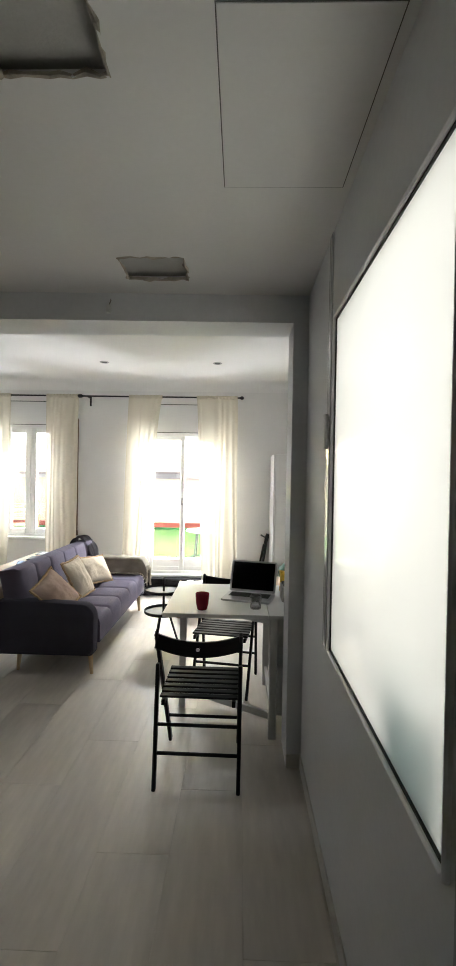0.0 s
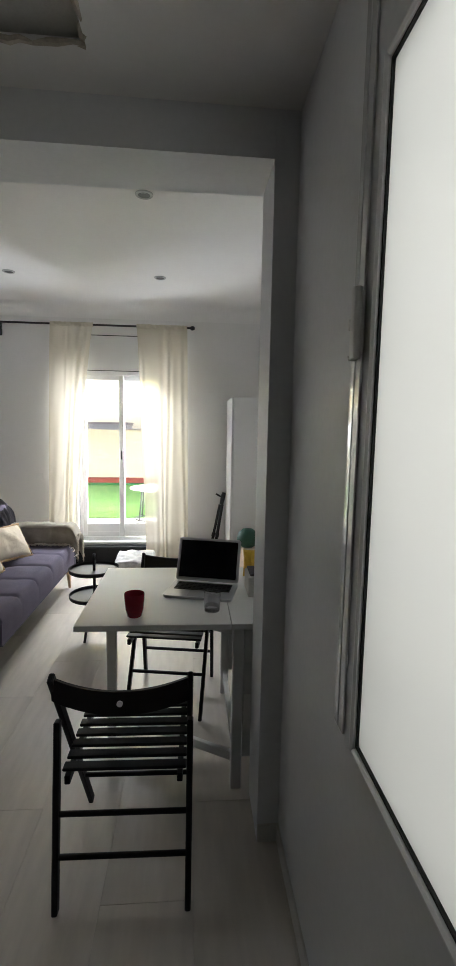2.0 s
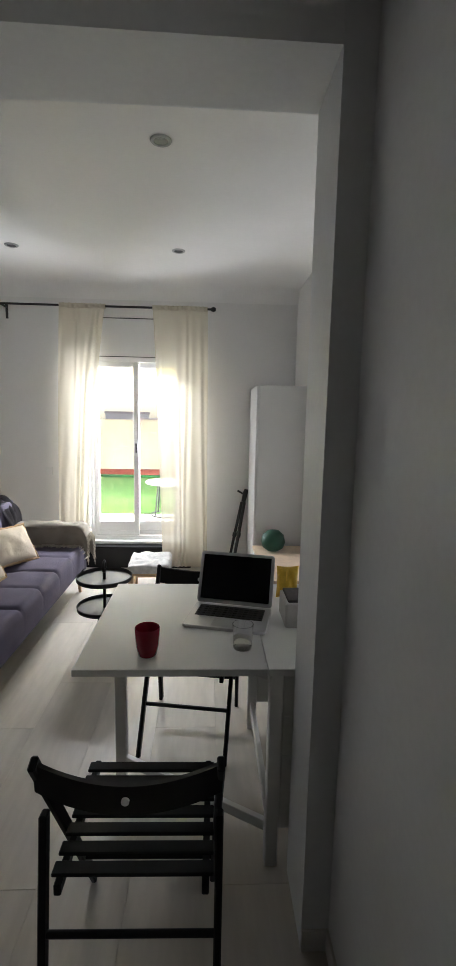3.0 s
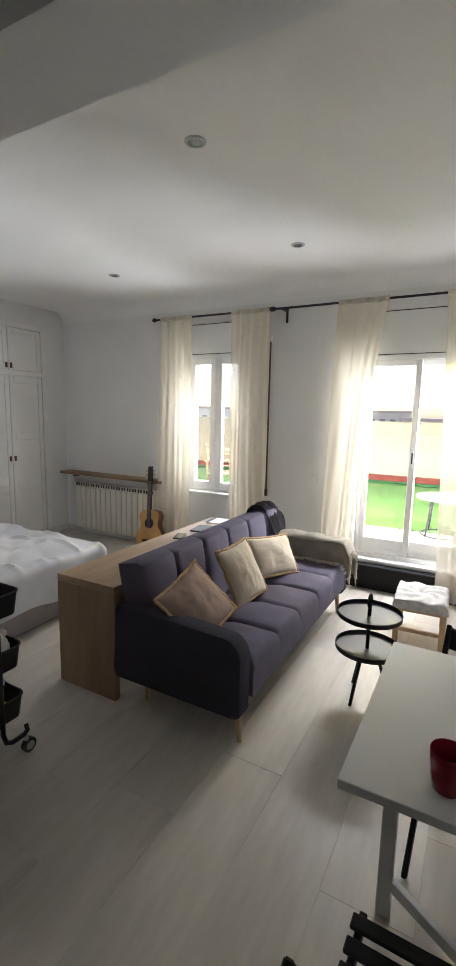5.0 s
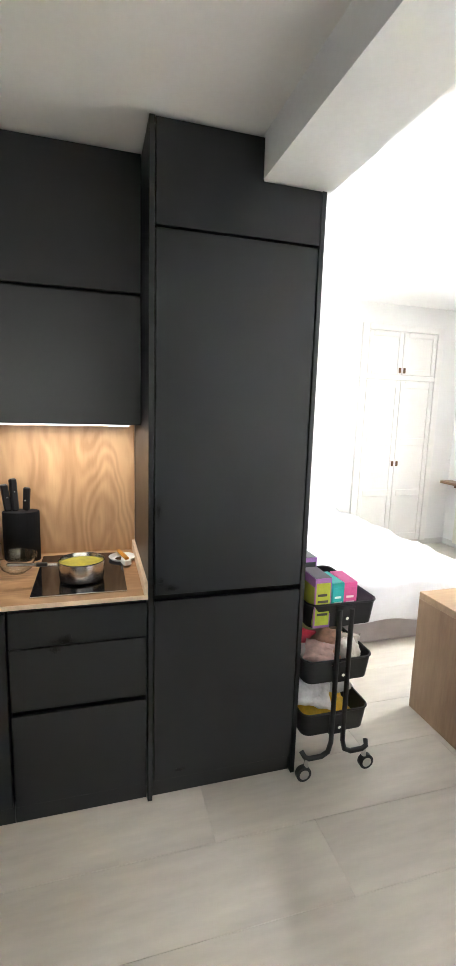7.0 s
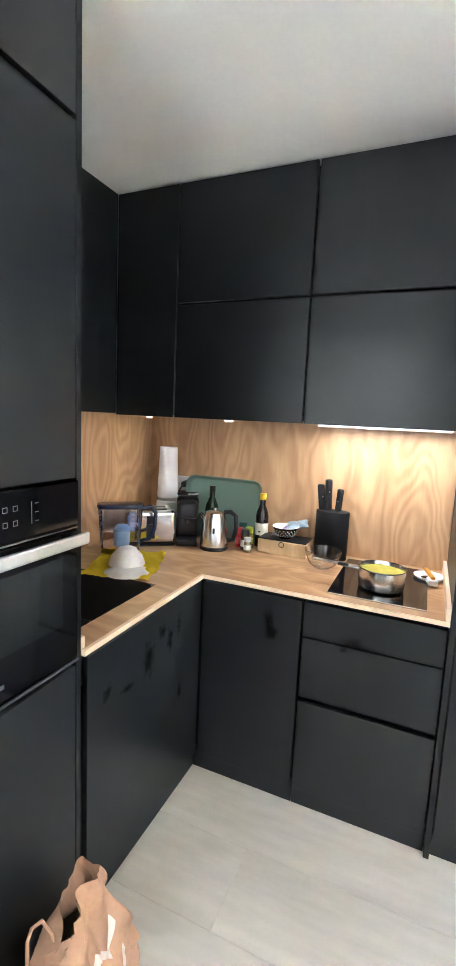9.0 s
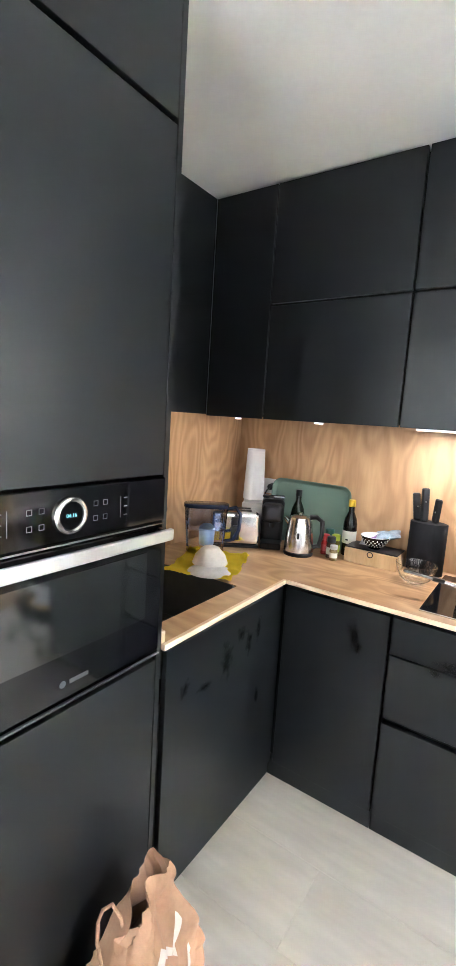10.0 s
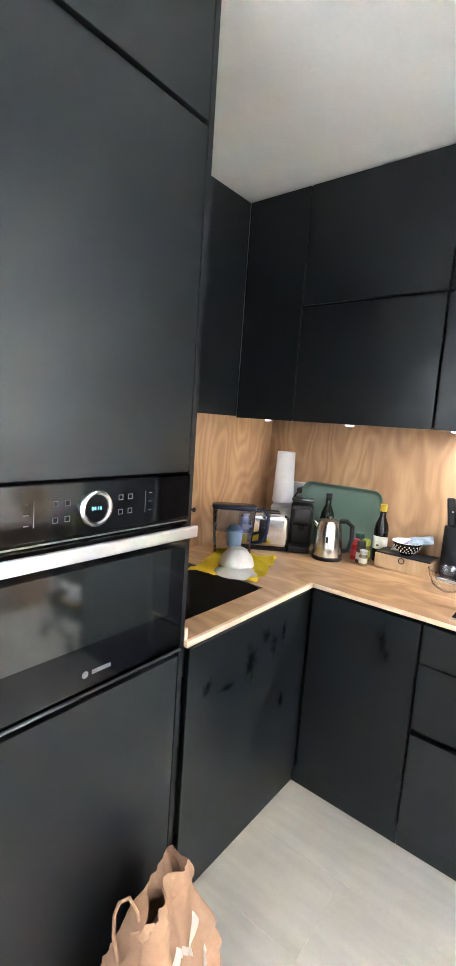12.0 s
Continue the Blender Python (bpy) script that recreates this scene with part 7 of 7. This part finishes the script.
# paper towel on its stand
cn = thing("canister", (-2.395, 0.455, ZW), "white ceramic canister in the worktop corner", "canister")
part("body", bm_lathe([(0, 0), (0.054, 0), (0.058, 0.006), (0.058, 0.17), (0.054, 0.176), (0, 0.178)], 32), WHITE_PLASTIC, cn, "", True)
part("lid", bm_lathe([(0, 0.1785), (0.05, 0.1785), (0.05, 0.19), (0.046, 0.194), (0, 0.195)], 32), WHITE_PLASTIC, cn, "", True)
pt_ = thing("paper_towel", (-2.395, 0.455, ZW + 0.1955 - 0.084), "white paper towel roll standing on the canister", "paper towel")
part("core", bm_lathe([(0.0175, 0.085), (0.019, 0.086), (0.019, 0.345), (0.0175, 0.346)], 24), KRAFT, pt_, "cardboard core", True)
part("roll", bm_lathe([(0.02, 0.085), (0.054, 0.085), (0.055, 0.10), (0.046, 0.345), (0.045, 0.35), (0.018, 0.352)], 36), mat("soft_paper", (0.78, 0.77, 0.76), 0.95, vary=0.03, bump=0.4, fine=90), pt_, "", True)
so = thing("power_socket", (X_KIT + 0.0185, 0.505, 1.15), "white wall socket with a black plug", "socket")
part("plate", bm_box(0, 0.008, -0.04, 0.075, -0.04, 0.04, 0.003), WHITE_PLASTIC, so)
part("plug", bm_tube([(0.008, 0.02, 0.0), (0.04, 0.02, 0.0)], [0.020, 0.016], 18), BLACK_PLASTIC, so, "", True)
part("cable", bm_tube([(0.038, 0.02, 0.0), (0.055, 0.01, -0.02), (0.05, -0.02, -0.08), (0.05, 0.0, -0.2), (0.09, 0.04, -0.262)], 0.004, 8), BLACK_PLASTIC, so, "", True)

# water filter jug
BLUE = mat("blue_tinted_plastic", (0.014, 0.020, 0.050), 0.15, vary=0.03, bump=0)
JUG = clear_glass("jug_plastic", (0.94, 0.95, 0.98))
jg = thing("filter_jug", (-1.955, 0.485, ZW), "water filter jug with a dark blue lid", "water jug", 40)
bm = bmesh.new()
rg = []
for z, kx, ky in ((0.0, 0.88, 0.8), (0.012, 0.92, 0.86), (0.23, 1.0, 1.0)):
    rg.append([bm.verts.new((x * kx, y * ky, z)) for x, y in rounded(-0.05, 0.05, -0.115, 0.10, 0.04, 6)])
for a, b in zip(rg, rg[1:]):
    for i in range(len(a)):
        bm.faces.new((a[i], a[(i + 1) % len(a)], b[(i + 1) % len(a)], b[i]))
bm.faces.new(rg[0][::-1])
part("jug", bm, JUG, jg, "", True)
part("lid", bm_prism(rounded(-0.052, 0.052, -0.12, 0.105, 0.04), 0.2305, 0.252, None, 0.006), BLUE, jg, "", True)
part("funnel", bm_prism(rounded(-0.042, 0.042, -0.10, 0.085, 0.035), 0.12, 0.228), clear_glass("blue_funnel", (0.82, 0.86, 0.95)), jg)
part("cartridge", bm_lathe([(0, 0.04), (0.034, 0.04), (0.037, 0.045), (0.041, 0.125), (0.024, 0.145), (0, 0.15)], 26), mat("pale_blue_plastic", (0.32, 0.45, 0.68), 0.4, bump=0), jg, "", True)
part("handle", bm_tube([(0, 0.095, 0.225), (0, 0.14, 0.235), (0, 0.165, 0.20), (0, 0.16, 0.12), (0, 0.135, 0.07), (0, 0.09, 0.06)], 0.010, 10), BLUE, jg, "", True)

jg.scale = (0.91, 0.91, 0.91)

# yellow cloth with washed crockery
yc = thing("dish_cloth", (-1.84, 0.595, ZW), "bright yellow dish cloth spread beside the sink", "cloth", 20)
bm = bmesh.new()
n = 24
g = [[None] * (n + 1) for _ in range(n + 1)]
for i in range(n + 1):
    for j in range(n + 1):
        u, v = 2 * i / n - 1, 2 * j / n - 1
        k = 1 + 0.16 * noise.noise(Vector((u * 2.2, v * 2.2, 3)))
        x, y = u * 0.18 * k, v * 0.14 * k
        z = 0.002 + abs(noise.noise(Vector((u * 3.1, v * 3.1, 7)))) * 0.028 * max(abs(u), abs(v)) ** 2
        g[i][j] = bm.verts.new((x, y, z))
for i in range(n):
    for j in range(n):
        bm.faces.new((g[i][j], g[i + 1][j], g[i + 1][j + 1], g[i][j + 1]))
bmesh.ops.solidify(bm, geom=bm.faces[:], thickness=-0.002)
part("cloth", bm, mat("yellow_microfibre", (0.86, 0.66, 0.015), 0.95, vary=0.1, scale=12, bump=0.5, fine=250), yc, "", True)
CER = mat("speckled_white_ceramic", (0.62, 0.60, 0.57), 0.35, vary=0.06, scale=60, bump=0.02)
pl = thing("plate", (-1.745, 0.665, ZW + 0.006), "pale grey plate lying upside down on the cloth", "plate")
part("body", bm_lathe([(0.0, 0.016), (0.05, 0.016), (0.058, 0.013), (0.086, 0.002), (0.088, 0.0), (0.086, -0.001), (0.05, 0.010), (0, 0.011)], 44), CER, pl, "", True)
bw = thing("bowl", (-1.80, 0.625, ZW + 0.018), "white ceramic bowl turned upside down on the plate", "bowl")
part("body", bm_lathe([(0, 0.068), (0.030, 0.068), (0.034, 0.066), (0.062, 0.035), (0.074, 0.002), (0.072, 0.0), (0.058, 0.034), (0.03, 0.06), (0, 0.062)], 44), CER, bw, "", True)

# paper bag on the floor
pb = thing("paper_bag", (-0.985, 1.075, 0), "crumpled brown paper carrier bag with white zigzag print", "paper bag", 6)
CHALK = mat("white_ink", (0.62, 0.56, 0.52), 0.8, vary=0.05, bump=0)


def bag_point(u, v):
    """u runs round the bag (0..1), v up (0..1)."""
    out = rounded(-0.165, 0.165, -0.09, 0.09, 0.02, 3)
    n_ = len(out)
    lens_ = [math.dist(out[i], out[(i + 1) % n_]) for i in range(n_)]
    f = (u % 1) * sum(lens_)
    i = 0
    while i < n_ - 1 and f > lens_[i]:
        f -= lens_[i]
        i += 1
    a, b, t = out[i], out[(i + 1) % n_], f / lens_[i]
    x, y = a[0] + (b[0] - a[0]) * t, a[1] + (b[1] - a[1]) * t
    k = 1 + 0.05 * math.sin(math.pi * v)
    sq = 1 - 0.88 * max(0, v - 0.45) / 0.55
    xs_ = 1 - 0.42 * max(0, v - 0.35) / 0.65
    c = noise.noise(Vector((x * 9, y * 9, v * 4.5))) * 0.044 * (0.3 + v) + abs(noise.noise(Vector((x * 16 + v * 5, y * 16, v * 7)))) * 0.03
    z = 0.365 * v * (1 - 0.9 * max(0, x) * v) + 0.03 * noise.noise(Vector((x * 9, y * 9, 5))) * v * v
    return Vector((x * k * xs_ - 0.045 * v * v, y * k * sq + c - 0.03 * v, max(0.0, z)))


def bag_sheet(u0, u1, v0, v1, nu, nv, lift=0.0, zig=False):
    bm = bmesh.new()
    g = []
    for i in range(nu + 1):
        row = []
        for j in range(nv + 1):
            u, v = u0 + (u1 - u0) * i / nu, v0 + (v1 - v0) * j / nv
            if zig:
                v += 0.12 * (abs(((i / nu) * 4) % 2 - 1) - 0.5)
            p = bag_point(u % 1, v)
            if lift:
                q, r = bag_point((u + 0.004) % 1, v), bag_point(u % 1, v + 0.01)
                nrm = (q - p).cross(r - p).normalized()
                p += nrm * lift
            row.append(bm.verts.new(p))
        g.append(row)
    for a, b in zip(g, g[1:]):
        for j in range(nv):
            bm.faces.new((a[j], b[j], b[j + 1], a[j + 1]))
    return bm


body = bag_sheet(0, 1, 0, 1, 96, 36)
bmesh.ops.remove_doubles(body, verts=body.verts[:], dist=1e-5)
part("bag", body, KRAFT, pb, "", True)
for v0 in (0.20, 0.42, 0.62):
    part("zigzag_print", bag_sheet(0.06, 0.29, v0, v0 + 0.042, 60, 3, 0.0045, True), CHALK, pb, "white zigzag print")
part("handle", bm_tube([(0.085, -0.035, 0.27), (0.092, -0.045, 0.34), (0.092, -0.045, 0.395), (0.078, -0.045, 0.412), (0.05, -0.042, 0.40), (0.025, -0.036, 0.34), (0.02, -0.03, 0.29)], 0.0042, 8), KRAFT, pb, "", True)

# greasy smears on the fronts
def smear(parent, name_seed, place, w, h, along):
    rng_ = random.Random(name_seed)
    bm = bmesh.new()
    n_ = 18
    ph_ = rng_.uniform(0, 9)
    vs_ = []
    for i in range(n_):
        a = 2 * math.pi * i / n_
        k = 1 + 0.4 * noise.noise(Vector((math.cos(a) * 1.3 + ph_, math.sin(a) * 1.3, ph_)))
        u, v = w / 2 * k * math.cos(a), h / 2 * k * math.sin(a)
        vs_.append(bm.verts.new((u, 0.0004, v) if along == "x" else (0.0004, u, v)))
    mid_ = bm.verts.new((0, 0.0004, 0) if along == "x" else (0.0004, 0, 0))
    lay = bm.loops.layers.uv.new("UVMap")
    for i in range(n_):
        f = bm.faces.new((mid_, vs_[i], vs_[(i + 1) % n_]))
        for lp_ in f.loops:
            v_ = lp_.vert.co
            lp_[lay].uv = (0, 0) if lp_.vert is mid_ else (math.cos(math.atan2(v_.z / h, (v_.x if along == "x" else v_.y) / w)), math.sin(math.atan2(v_.z / h, (v_.x if along == "x" else v_.y) / w)))
    bmesh.ops.recalc_face_normals(bm, faces=bm.faces[:])
    ob_ = part("grease_mark", bm, SMEAR, parent, "", False, Matrix.Translation(place))
    return ob_


for k, (p, w, h) in enumerate((((-1.52, FY, 0.70), 0.11, 0.19), ((-1.60, FY, 0.76), 0.09, 0.09), ((-1.66, FY, 0.70), 0.06, 0.16), ((-1.40, FY, 0.66), 0.10, 0.05), ((-1.72, FY, 0.74), 0.05, 0.12), ((-1.74, FY, 0.46), 0.04, 0.09), ((-1.30, FY, 0.70), 0.08, 0.08))):
    smear(su, 30 + k, p, w, h, "x")
for k, (p, w, h) in enumerate((((FX, 1.215, 0.75), 0.06, 0.17), ((FX, 1.235, 0.70), 0.05, 0.08))):
    smear(cu, 40 + k, p, w, h, "y")
for k, (p, w, h) in enumerate((((FX, 1.53, 0.735), 0.11, 0.05), ((FX, 1.50, 0.70), 0.06, 0.04))):
    smear(du, 50 + k, p, w, h, "y")
for k, (p, w, h) in enumerate((((FX, 1.875, 1.20), 0.03, 0.08), ((FX, 1.885, 0.93), 0.04, 0.06), ((FX, 1.93, 0.90), 0.08, 0.04), ((FX, 1.96, 0.12), 0.09, 0.03))):
    smear(fr, 55 + k, p, w, h, "y")

# ---- floor planks, one object each ----
PW, PL, PG = 0.30, 1.20, 0.0010
plank_cache = {}


def plank_mesh(w, l):
    key = (round(w, 3), round(l, 3))
    if key not in plank_cache:
        me = bpy.data.meshes.new("plank")
        bm = bm_box(0, w - PG, 0, l - PG, -0.003, 0.0, 0.0006)
        bm.to_mesh(me)
        bm.free()
        me.materials.append(TILE)
        plank_cache[key] = me
    return plank_cache[key]


floor_ob = bpy.data.objects["floor"]
rng = random.Random(5)
col = 0
x = -1.66 - 11 * PW
while x < 0.95:
    start = {0: 2.86, 1: 3.26, 2: 3.66}[(round((x + 0.46) / PW)) % 3] - 7 * PL
    y = start
    while y < 6.0:
        a, b = max(y, -2.6), min(y + PL, Y_FAR)
        xa, xb = max(x, X_LEFT), min(x + PW, X_LIV)
        if b - a > 0.05 and xb - xa > 0.03 and (xb > X_KIT or b > 2.3):
            pk = new("plank", plank_mesh(xb - xa, b - a))
            pk.location = (xa, a, 0)
            pk.parent = floor_ob
        y += PL
    x += PW
